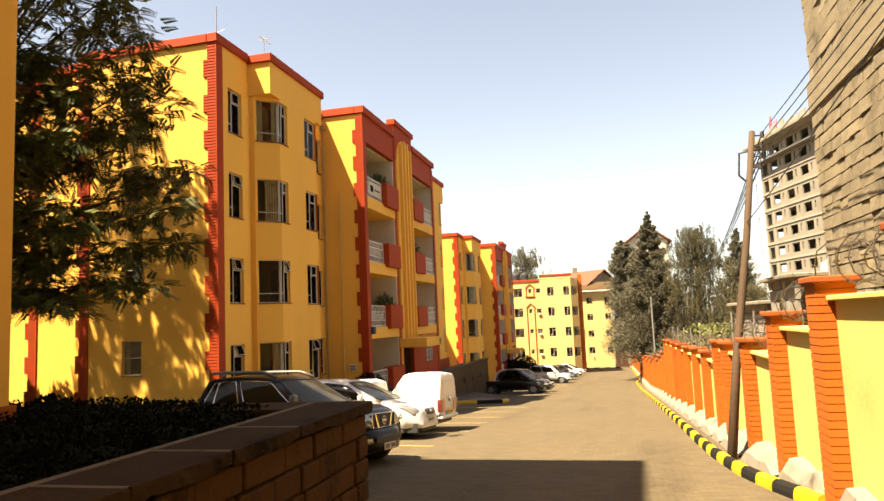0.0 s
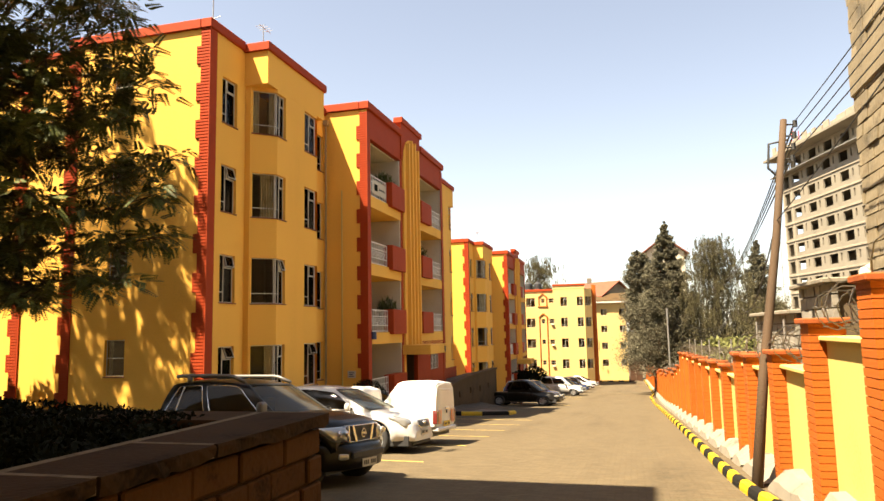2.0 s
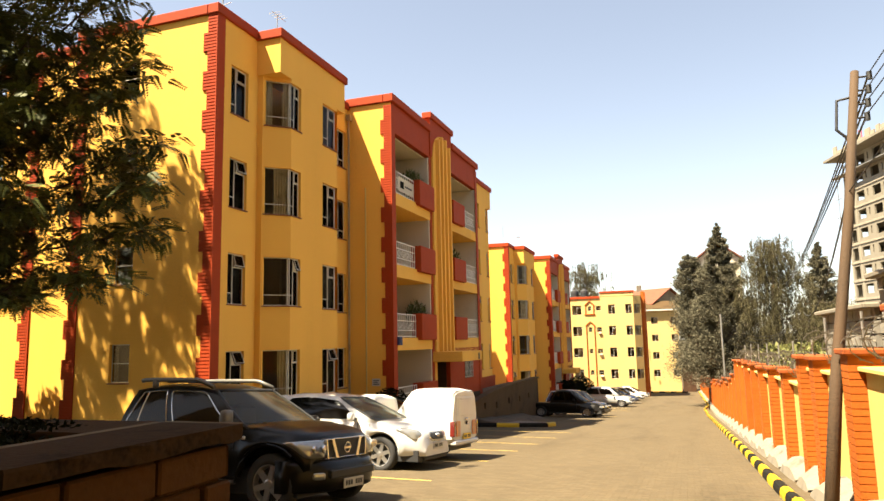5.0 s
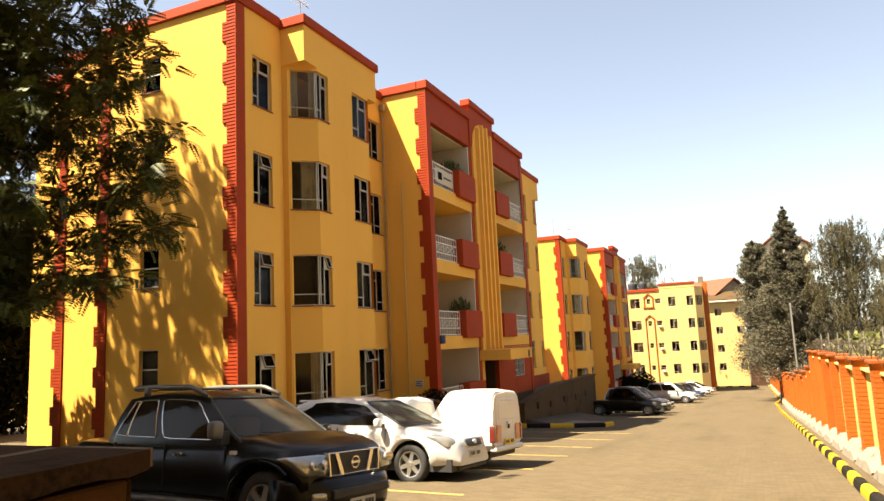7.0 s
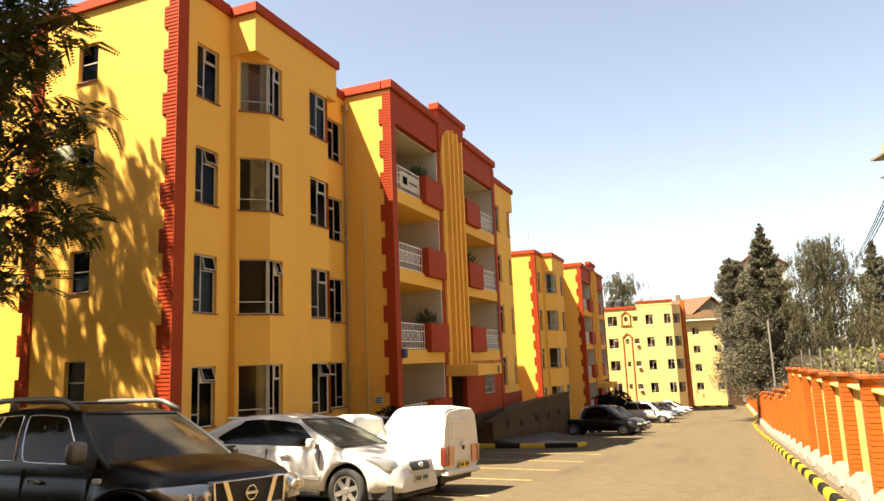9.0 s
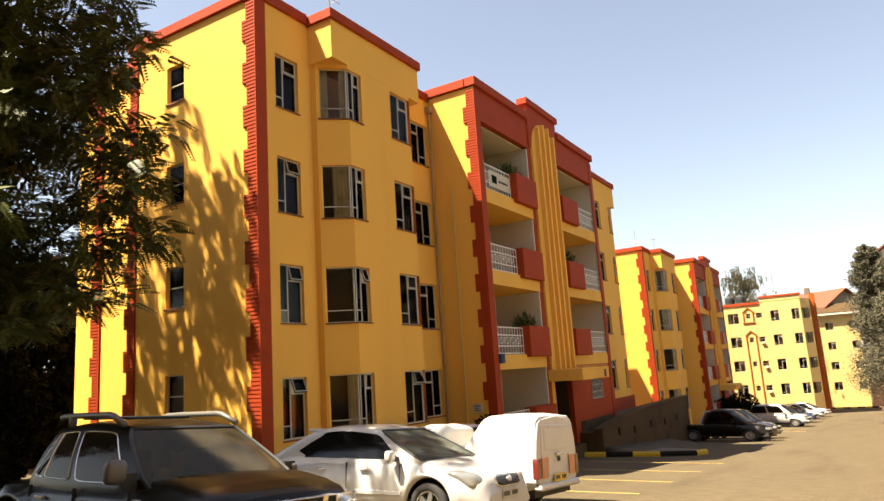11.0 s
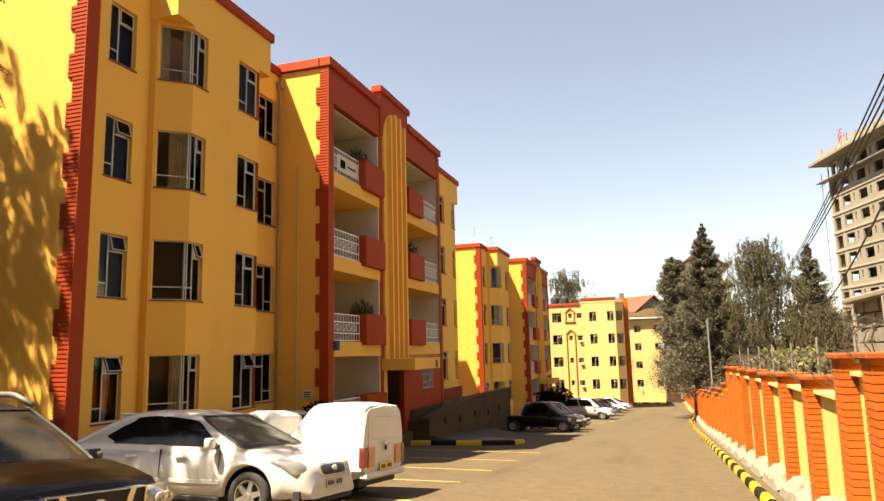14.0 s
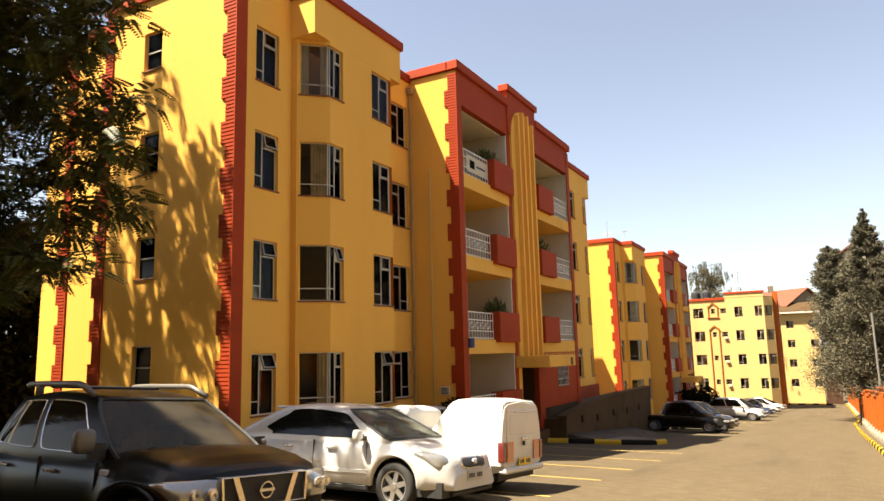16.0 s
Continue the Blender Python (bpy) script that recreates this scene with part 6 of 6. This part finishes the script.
def gabled_house():
    root = thing("apartment_building", "yellow house with a clay-tiled gable roof at the end", "building", pose(0, 122, 0))
    g = gz(122) - 0.4
    holes = [(a, a + 1.0, z, z + 1.1) for a in (9.3, 12.3) for z in (-5.2, -2.4, 0.4, 3.2)]
    bm = bmesh.new()
    wall(bm, (-14, 0), (-0.6, 0), g, 5.7, 0.25, holes)
    part("wall", bm, PALER_YELLOW, root)
    for i, h in enumerate(holes):
        window(root, (-14, 0), (-0.6, 0), *h, "two", seed=400 + i, sill=False)
    # lean-to roof over the front rooms
    bm = bmesh.new()
    pts = [(-14.4, -0.6, 5.5), (-0.2, -0.6, 5.5), (-0.2, 3.2, 6.9), (-14.4, 3.2, 6.9)]
    lo = [bm.verts.new(p) for p in pts]
    hi = [bm.verts.new((p[0], p[1], p[2] + 0.15)) for p in pts]
    bm.faces.new(lo)
    bm.faces.new(hi[::-1])
    for i in range(4):
        bm.faces.new((lo[i], lo[(i + 1) % 4], hi[(i + 1) % 4], hi[i]))
    part("lean_to_roof", bm, TERRACE, root, "weathered grey lean-to roof")
    part("side_wall", boxes((-0.85, -0.6, 0.25, 8, g, 5.5)), PALER_YELLOW, root)
    # main gable, turned towards the driveway
    turn = Matrix.Translation((-1.4, 5.5, 0)) @ Matrix.Rotation(radians(-35), 4, "Z")
    bm = bmesh.new()
    prof = [(-4.6, 2.0), (4.6, 2.0), (4.6, 6.6), (0.0, 9.1), (-4.6, 6.6)]
    a = [bm.verts.new((-14.0, y, z)) for y, z in prof]
    b = [bm.verts.new((-0.5, y, z)) for y, z in prof]
    bm.faces.new(a)
    bm.faces.new(b[::-1])
    for i in range(5):
        bm.faces.new((a[i], a[(i + 1) % 5], b[(i + 1) % 5], b[i]))
    bmesh.ops.transform(bm, matrix=turn, verts=bm.verts)
    part("gable_wall", bm, TOWERCON, root)
    for sg in (-1, 1):
        bm = bmesh.new()
        pts = [(-14.4, sg * 5.2, 6.35), (0.0, sg * 5.2, 6.35), (0.0, 0.0, 9.2), (-14.4, 0.0, 9.2)]
        lo = [bm.verts.new(p) for p in pts]
        hi = [bm.verts.new((p[0], p[1], p[2] + 0.2)) for p in pts]
        bm.faces.new(lo)
        bm.faces.new(hi[::-1])
        for i in range(4):
            bm.faces.new((lo[i], lo[(i + 1) % 4], hi[(i + 1) % 4], hi[i]))
        bmesh.ops.transform(bm, matrix=turn, verts=bm.verts)
        part("roof", bm, ROOFTILE, root, "orange clay roof")
    part("eave_board", boxes((-14.4, -0.2, -0.66, -0.6, 5.3, 5.55)), WHITEMETAL, root)
    part("inner_wall", boxes((-13.8, -0.9, 3, 3.15, g, 5.6)), DARKIN, root)
    part("chimney", bevelled(boxes((-7.2, -6.4, 8.6, 9.4, 8.0, 10.2)), 0.03), CONCRETE, root)
    return root


gabled_house()
hill = thing("house", "distant white and red gabled house above the trees", "house", pose(-2.2, 150, 1.9))
bm = bmesh.new()
face = [(5.6, gz(150) - 2), (13.6, gz(150) - 2), (13.6, 14.2), (9.6, 17.2), (5.6, 14.2)]
front = [bm.verts.new((x, 0, z)) for x, z in face]
rear = [bm.verts.new((x, 12, z)) for x, z in face]
bm.faces.new(front)
bm.faces.new(rear[::-1])
for i in range(5):
    bm.faces.new((front[i], rear[i], rear[(i + 1) % 5], front[(i + 1) % 5]))
part("wall", bm, WHITE, hill)
for s in (-1, 1):
    bm = bmesh.new()
    pts = [(9.6 + s * 4.8, -0.8, 13.8), (9.6, -0.8, 17.4), (9.6, 12.6, 17.4), (9.6 + s * 4.8, 12.6, 13.8)]
    lo = [bm.verts.new(p) for p in pts]
    hi = [bm.verts.new((p[0], p[1], p[2] + 0.3)) for p in pts]
    bm.faces.new(lo)
    bm.faces.new(hi[::-1])
    for i in range(4):
        bm.faces.new((lo[i], lo[(i + 1) % 4], hi[(i + 1) % 4], hi[i]))
    part("roof", bm, ROOFTILE, hill)
part("window", boxes((6.2, 7.4, -0.03, 0.1, 11.6, 13.0)), PLASTIC, hill)
part("window", boxes((10.6, 11.8, -0.03, 0.1, 11.6, 13.0)), PLASTIC, hill)
part("window", boxes((9.0, 10.2, -0.03, 0.1, 14.2, 15.4)), PLASTIC, hill)

gate = thing("gate", "dark reddish-brown closed metal gate at the driveway's end", "gate", pose(0, 120, gz(120)))
part("leaf", bevelled(boxes((-0.4, 0.55, 0, 0.06, 0.05, 4.2)), 0.01), BROWNWOOD, gate)
part("leaf", bevelled(boxes((0.57, 1.55, 0, 0.06, 0.05, 4.2)), 0.01), BROWNWOOD, gate)
kerb_run("kerb", [(-6.5, 115.5), (-3, 115.8), (0.2, 115.6)], "yellow and black kerb at the end of the driveway", length=0.9)


# ---- tower under construction ----
def tower():
    root = thing("unfinished_tower", "grey concrete tower under construction with open windows", "building", pose(25.6, 126, 0, 0, 0, -76))
    n, h, L = 15, 2.8, 38
    z0 = 28.3 - n * h
    for i in range(n):
        z = z0 + i * h
        back = 0.5 if i == n - 1 else 0.0
        holes = [(0.5, 2.2, z + 0.5, z + 2.4)]
        x = 3.4
        while x < L - 4:
            holes += [(x, x + 2.2, z + 0.95, z + 2.35), (x + 2.95, x + 3.35, z + 1.2, z + 2.3)]
            x += 4.5
        bm = bmesh.new()
        wall(bm, (0, back), (L, back), z + 0.3, z + h, 0.25, holes)
        part("wall", bm, TOWERCON, root, "raw concrete storey wall")
        bm = bmesh.new()
        wall(bm, (0, 14), (0, back + 0.26), z + 0.3, z + h, 0.25, [(11.2, 13.0, z + 0.5, z + 2.3)])
        part("wall", bm, TOWERCON, root)
        part("floor_slab", bevelled(boxes((-0.15, L + 0.2, -0.12, 14, z, z + 0.3)), 0.02), CREAMCON, root, "pale concrete floor edge")
        part("column", boxes((-0.06, 0.3, -0.05, 0.0, z + 0.3, z + h)), CREAMCON, root)
        part("column", boxes((2.7, 3.0, -0.05, 0.0, z + 0.3, z + h)), CREAMCON, root)
        part("inner_wall", boxes((0.3, L, 4.5, 4.7, z + 0.3, z + h - 0.01)), TOWERCON, root)
    zt = z0 + n * h
    part("roof_slab", boxes((-2.2, L + 1, -1.9, 15, zt, zt + 0.35)), TOWERCON, root)
    rnd = random.Random(8)
    x = 0.5
    while x < L:
        w = rnd.uniform(0.8, 2.2)
        part("formwork_panel", boxes((x, x + w, -1.5, -1.3, zt + 0.35, zt + 0.35 + rnd.uniform(0.5, 1.5))), CREAMCON, root)
        x += w + rnd.uniform(0.0, 0.5)
    part("working_platform", boxes((-1.6, L, -1.3, -0.14, zt - h - 0.12, zt - h)), GREYMETAL, root, "grey scaffold platform")
    bm = bmesh.new()
    for k in range(14):
        x = -1.0
        tube(bm, [(x, -0.6, z0 + 2.9 * k), (x, -0.6, z0 + 2.9 * (k + 1))], 0.05, 4)
        tube(bm, [(x - 0.8, -0.6, z0 + 2.9 * k + 1), (0, -0.6, z0 + 2.9 * k + 1)], 0.05, 4)
    tagged(part("scaffold", bm, GREYMETAL, root), kind="stuff")
    bm = bmesh.new()
    for a, b in ((0, 0), (0.8, 0), (0, 0.8), (0.8, 0.8)):
        tube(bm, [(0.3 + a, 2 + b, zt), (0.3 + a, 2 + b, zt + 4.6)], 0.07, 4)
    for k in range(5):
        z = zt + 0.4 + k
        tube(bm, [(0.3, 2, z), (1.1, 2, z + 0.9)], 0.06, 4)
        tube(bm, [(1.1, 2, z), (0.3, 2, z + 0.9)], 0.06, 4)
    part("hoist_mast", bm, HOIST, root, "red lattice hoist mast")
    return root


CREAMCON = mat("pale_concrete", (0.25, 0.215, 0.16), 0.9, var=0.12)
HOIST = mat("red_steel_paint", (0.4, 0.05, 0.05), 0.5)
tower()

BUCKETBLUE = mat("blue_plastic", (0.015, 0.035, 0.10), 0.5)
QUARRY = mat("rough_quarry_block", (0.175, 0.138, 0.082), 0.95, var=0.22, scale=1.6, bump=0.7, bump_scale=10, island=0.14)
GREYSTONE = mat("grey_stone", (0.20, 0.18, 0.145), 0.9, var=0.2, scale=2.0, bump=0.5, bump_scale=12, island=0.12)


def block_face(root, axis, pos, a0, a1, z0, z1, bl, bh, material, seed, near=None, depth=0.07):
    """Courses of rough blocks, laid proud of a wall; near(a, z) picks those that are parts of their own."""
    rnd = random.Random(seed)
    joined = bmesh.new()
    z, r, count = z0, 0, 0
    while z < z1:
        h = bh * rnd.uniform(0.92, 1.06)
        a = a0 - (bl / 2 if r % 2 else 0)
        while a < a1:
            L = bl * rnd.uniform(0.75, 1.25)
            p, q = max(a, a0) + 0.012, min(a + L, a1) - 0.012
            if q - p > 0.06:
                out = pos - depth + rnd.uniform(-0.014, 0.014)
                mine = near is not None and count < 300 and near((p + q) / 2, z)
                bm = bmesh.new() if mine else joined
                lo, hi = z + 0.012, z + h - 0.012
                j = [rnd.uniform(-0.012, 0.012) for _ in range(4)]
                if axis == "x":
                    v = box(bm, out, pos + 0.02, p, q, lo, hi)
                    for k, i in enumerate((0, 3, 4, 7)):
                        v[i].co.x += j[k]
                        v[i].co.z += j[3 - k] * 0.5
                else:
                    v = box(bm, p, q, out, pos + 0.02, lo, hi)
                    for k, i in enumerate((0, 1, 4, 5)):
                        v[i].co.y += j[k]
                        v[i].co.z += j[3 - k] * 0.5
                if mine:
                    part("stone_block", bm, material, root)
                    count += 1
            a += L
        z += h
        r += 1
    tagged(part("stone_block_rest", joined, material, root), kind="stuff")


block_face(rough, "x", 3.75, 4.0, 15.2, 0.0, 4.75, 0.46, 0.215, QUARRY, 8, near=lambda a, z: a > 10.0 and 1.4 < z, depth=0.05)
part("ring_beam", bevelled(boxes((3.66, 3.9, 4.0, 15.21, 4.76, 5.35)), 0.02), QUARRY, rough, "smooth cast concrete band")
block_face(rough, "x", 3.75, 4.0, 15.2, 5.36, 15.9, 0.5, 0.24, QUARRY, 18, depth=0.03)
block_face(rough, "x", 3.75, -13.9, 3.99, 0.0, 15.9, 0.9, 0.45, QUARRY, 9)
for (y0, y1, zt, sd), lab in zip(((18.0, 22.4, 1.33, 12), (15.35, 17.6, 1.78, 14)), ("low grey stone shed with a thin concrete roof", "taller grey stone hut beside the unfinished block")):
    shed = thing("stone_shed", lab, "shed")
    part("wall", boxes((3.25, 7.6, y0 + 0.1, y1 - 0.02, -4, zt)), MORTAR, shed)
    block_face(shed, "x", 3.25, y0, y1, -1.0, zt - 0.02, 0.45, 0.24, GREYSTONE, sd)
    part("roof_edge", bevelled(boxes((3.02, 7.8, y0 - 0.05, y1 + 0.06, zt, zt + 0.09)), 0.02), LIMEWASH, shed)
tank = thing("water_tank", "white plastic water tank behind the wall", "tank", pose(4.6, 16.6, 0.95))
bm = bmesh.new()
n = 20
rings = [[bm.verts.new((r * math.cos(2 * math.pi * k / n), r * math.sin(2 * math.pi * k / n), z)) for k in range(n)] for r, z in ((0.62, -2.2), (0.65, -2.0), (0.63, -0.6), (0.65, 0.8), (0.6, 1.15), (0.2, 1.35))]
for a, b in zip(rings, rings[1:]):
    for k in range(n):
        bm.faces.new((a[k], a[(k + 1) % n], b[(k + 1) % n], b[k]))
bm.faces.new(rings[-1])
part("body", bm, WHITE, tank, smooth=True)


# ---- leaning pole and its wires ----
pole = thing("utility_pole", "leaning weathered wooden pole with black insulators", "pole")
BASEP, TOPP = Vector((1.76, 14.9, gz(14.9) - 0.2)), Vector((2.92, 16.5, 4.86))
bm = bmesh.new()
tube(bm, [BASEP, BASEP.lerp(TOPP, 0.3) + Vector((-0.03, 0, 0)), BASEP.lerp(TOPP, 0.65) + Vector((0.02, 0, 0)), TOPP], 0.088, 12, 0.66)
part("post", bm, WOODPOLE, pole, smooth=True)
ends = []
for k in range(4):
    p = BASEP.lerp(TOPP, 0.985 - 0.035 * k)
    bm = bmesh.new()
    tube(bm, [p, p + Vector((0.20, 0, 0.0))], 0.015, 6)
    tube(bm, [p + Vector((0.20, 0, -0.05)), p + Vector((0.20, 0, 0.07))], 0.04, 8)
    part("insulator", bm, PLASTIC, pole)
    ends.append(p + Vector((0.20, 0, 0.05)))
bm = bmesh.new()
p = BASEP.lerp(TOPP, 0.93)
tube(bm, [p + Vector((0.1, 0, 0.05)), p + Vector((-0.22, 0, 0)), p + Vector((-0.26, 0, -0.45)), p + Vector((-0.12, 0, -0.6))], 0.022, 6)
part("bracket", bm, PLASTIC, pole)


def wire(a, b, sag, radius=0.009, n=14):
    a, b = Vector(a), Vector(b)
    ob = thing("overhead_wire", "thin black sagging overhead wire", "wire", group="overhead wires")
    bm = bmesh.new()
    tube(bm, [a.lerp(b, i / n) - Vector((0, 0, sag * 4 * (i / n) * (1 - i / n))) for i in range(n + 1)], radius, 5)
    part("strand", bm, CABLE, ob)


for k, e in enumerate(ends):
    wire(e, (2.75 - 0.10 * k, -16, 6.6 - 0.22 * k), 0.5)
    wire(e, (8.6 - 0.25 * k, 66, 5.9 - 0.45 * k), 0.5, 0.016)
wire(BASEP.lerp(TOPP, 0.70), (3.4, 2.0, 6.2), 0.25)
wire(BASEP.lerp(TOPP, 0.70), (6.6, 48, 2.2), 0.8, 0.016)

# thin service pole with a fan of drop wires
mast = thing("service_pole", "thin grey pole beyond the wall with drop wires", "pole")
bm = bmesh.new()
tube(bm, [(2.75, 58, gz(58)), (2.75, 58, 2.5)], 0.06, 7)
part("post", bm, GREYMETAL, mast)
for k in range(6):
    wire((2.75, 58, 2.4 - 0.3 * k), (7.2, 60 + k, 1.3 - 0.2 * k), 0.9, 0.014)


# ---- razor wire along the wall's top ----
def razor(y0, y1, top, seed):
    rnd = random.Random(seed)
    ob = thing("razor_wire", "coil of rusty razor wire on the wall", "razor wire", group="razor wire coils")
    bm = bmesh.new()
    turns = max(3, round((y1 - y0) / 0.36))
    pts = []
    for i in range(turns * 12 + 1):
        a = 2 * math.pi * i / 12
        y = y0 + (y1 - y0) * i / (turns * 12) + 0.12 * math.sin(a * 0.5 + seed)
        r = 0.25 + 0.05 * math.sin(a * 0.37 + seed) + rnd.uniform(-0.02, 0.02)
        pts.append((WX + 0.30 + r * math.cos(a), y, top + 0.24 + r * math.sin(a)))
    tube(bm, pts, 0.009, 4)
    for i in range(0, len(pts), 2):
        x, y, z = pts[i]
        box(bm, x - 0.03, x + 0.03, y - 0.008, y + 0.008, z - 0.008, z + 0.008)
    part("coil", bm, WIRE, ob)
    bm = bmesh.new()
    tube(bm, [(WX + 0.3, y0 + 0.1, top - 0.3), (WX + 0.32, y0 + 0.12, top + 0.75)], 0.018, 5)
    part("stake", bm, GREYMETAL, ob)


for i in range(5, 25):
    (ya, ta), (yb, tb) = TOPS[i], TOPS[i + 1]
    razor(ya + 0.2, yb - 0.1, min(ta, tb) - 0.12, i)


# ---- parking lines, terrace wall, sign, balcony clutter ----
lines = [(16.95, 17.35), (20.75, 21.1), (23.75, 24.1), (26.45, 26.95), (29.6, 30.0), (33.0, 33.6), (52.5, 53.2), (62.8, 63.4), (66.0, 66.6), (69.6, 70.1)]
for ya, yb in lines:
    ob = thing("parking_line", "faded yellow painted parking line", "road marking", kind="structure")
    bm = bmesh.new()
    n = 9
    rows = []
    for i in range(n + 1):
        x = -4.25 - 5.0 * i / n
        y = ya + (yb - ya) * i / n
        rows.append((bm.verts.new((x, y - 0.055, gz(y - 0.055) + 0.005)), bm.verts.new((x, y + 0.055, gz(y + 0.055) + 0.005))))
    for a, b in zip(rows, rows[1:]):
        bm.faces.new((a[0], b[0], b[1], a[1]))
    part("paint", bm, LINE, ob)

terrace = thing("retaining_wall", "low dark retaining wall with square drain holes", "wall", kind="structure")


def rampart(y):
    """Height of the wall's top, which climbs beside the entrance steps."""
    return float(np.interp(y, [36.6, 38.5, 41.5, 46.0, 57.5], [-2.05, -1.86, -1.68, -1.60, -1.66]))


bm = bmesh.new()
drains = [(1.95, 2.3, -2.42, -2.1), (4.2, 4.55, -2.58, -2.24), (6.95, 7.3, -2.58, -2.24), (9.6, 9.95, -2.7, -2.36), (12.2, 12.55, -2.7, -2.36)]
wall(bm, (-9.4, 36.6), (-9.4, 52.0), -6.0, 0.0, 0.3, drains)
for v in bm.verts:
    if v.co.z > -0.1:
        v.co.z = rampart(v.co.y)
part("wall", bm, TERRACE, terrace)
bm = bmesh.new()
rows = []
for y in (36.5, 38.0, 39.5, 41.0, 43.0, 45.0, 48.0, 52.1):
    z = rampart(y)
    rows.append([bm.verts.new(p) for p in ((-9.34, y, z), (-9.34, y, z + 0.11), (-9.76, y, z + 0.11), (-9.76, y, z))])
for p, q in zip(rows, rows[1:]):
    for i in range(4):
        bm.faces.new((p[i], p[(i + 1) % 4], q[(i + 1) % 4], q[i]))
bm.faces.new(rows[0])
bm.faces.new(rows[-1][::-1])
part("coping", bm, TERRACE, terrace)
part("end_wall", boxes((-10.34, -9.72, 36.62, 36.9, -6, -2.08)), TERRACE, terrace)
part("soil", boxes((-11.4, -9.72, 41.85, 51.8, -6, -1.85)), SOIL, terrace)
bm = bmesh.new()
rows = []
for k in range(15):
    y = 36.7 + 0.75 * k
    g = gz(y)
    lump = 0.015 * math.sin(k * 2.1)
    rows.append([bm.verts.new(p) for p in ((-9.395, y, g - 0.3), (-9.395, y, g + 0.34 + lump), (-8.9, y, g + 0.22 + lump), (-8.35, y, g + 0.16), (-7.9, y, g - 0.05))])
for p, q in zip(rows, rows[1:]):
    for i in range(4):
        bm.faces.new((p[i], p[i + 1], q[i + 1], q[i]))
bm.faces.new(rows[0])
bm.faces.new(rows[-1][::-1])
tagged(part("soil_bank", bm, SOIL, smooth=True), "bare dark soil banked against the retaining wall", "soil", kind="structure")

sign = thing("wall_sign", "small white notice board on the end wall", "sign", pose(-11.1, 29.52, -0.68))
part("board", bevelled(boxes((-0.17, 0.17, -0.03, 0.0, 0, 0.28)), 0.006), WHITEMETAL, sign)
for k in range(3):
    part("line_of_writing", boxes((-0.12, 0.12 - 0.05 * (k % 2), -0.034, -0.031, 0.05 + 0.07 * k, 0.08 + 0.07 * k)), INK, sign)
pipe = thing("drain_pipe", "thin cream pipe down the yellow end wall", "pipe")
bm = bmesh.new()
tube(bm, [(-11.5, 29.48, -2.2), (-11.5, 29.48, 7.15)], 0.03, 8)
part("tube", bm, CREAM, pipe)

banner = thing("banner", "white cloth banner hung on the balcony railing", "banner")
part("cloth", bevelled(boxes((-10.46, -10.45, 30.4, 32.1, 7.15, 7.75)), 0.003), WHITE, banner)
part("emblem", boxes((-10.449, -10.447, 30.6, 31.0, 7.3, 7.6)), HEDGE, banner)
part("line_of_writing", boxes((-10.449, -10.447, 31.15, 31.9, 7.4, 7.48)), INK, banner)
bin_ = thing("bucket", "blue plastic bucket on the slab edge", "bucket")
bm = bmesh.new()
tube(bm, [(-10.3, 29.95, 0.86), (-10.3, 29.95, 1.18)], 0.13, 12)
part("body", bm, BUCKETBLUE, bin_)
for i, (x, y, z) in enumerate(((-10.9, 33.2, 6.95), (-10.8, 32.6, 6.95), (-10.9, 33.3, 1.15), (-10.75, 37.9, 4.1))):
    ob = thing("potted_plant", "leafy potted plant on the balcony", "plant", pose(x, y, z), "balcony plants")
    bm = bmesh.new()
    tube(bm, [(0, 0, 0.0), (0, 0, 0.32)], 0.15, 12, 1.25)
    part("pot", bm, ROOFTILE, ob)
    rng = np.random.default_rng(60 + i)
    m = 500
    P = shell(rng, m, (0, 0, 1.0), (0.5, 0.5, 0.6), 0.5)
    A = unit(P - np.array([0, 0, 0.4]) + rng.normal(size=P.shape) * 0.3) * 0.16
    B = unit(np.cross(A, rng.normal(size=P.shape))) * 0.022
    quads_mesh("leaves", LEAF, P, A, B, ob)

# ---- small things along the kerb ----
post = thing("marker_post", "thin dark leaning metal post beside the kerb", "post", pose(1.80, 66, gz(66)))
bm = bmesh.new()
tube(bm, [(-0.04, 0, -0.1), (0.02, 0, 0.5), (0.10, 0.02, 1.15), (0.20, 0.02, 1.65)], 0.045, 8, 0.6)
part("shaft", bm, KERBB, post, smooth=True)
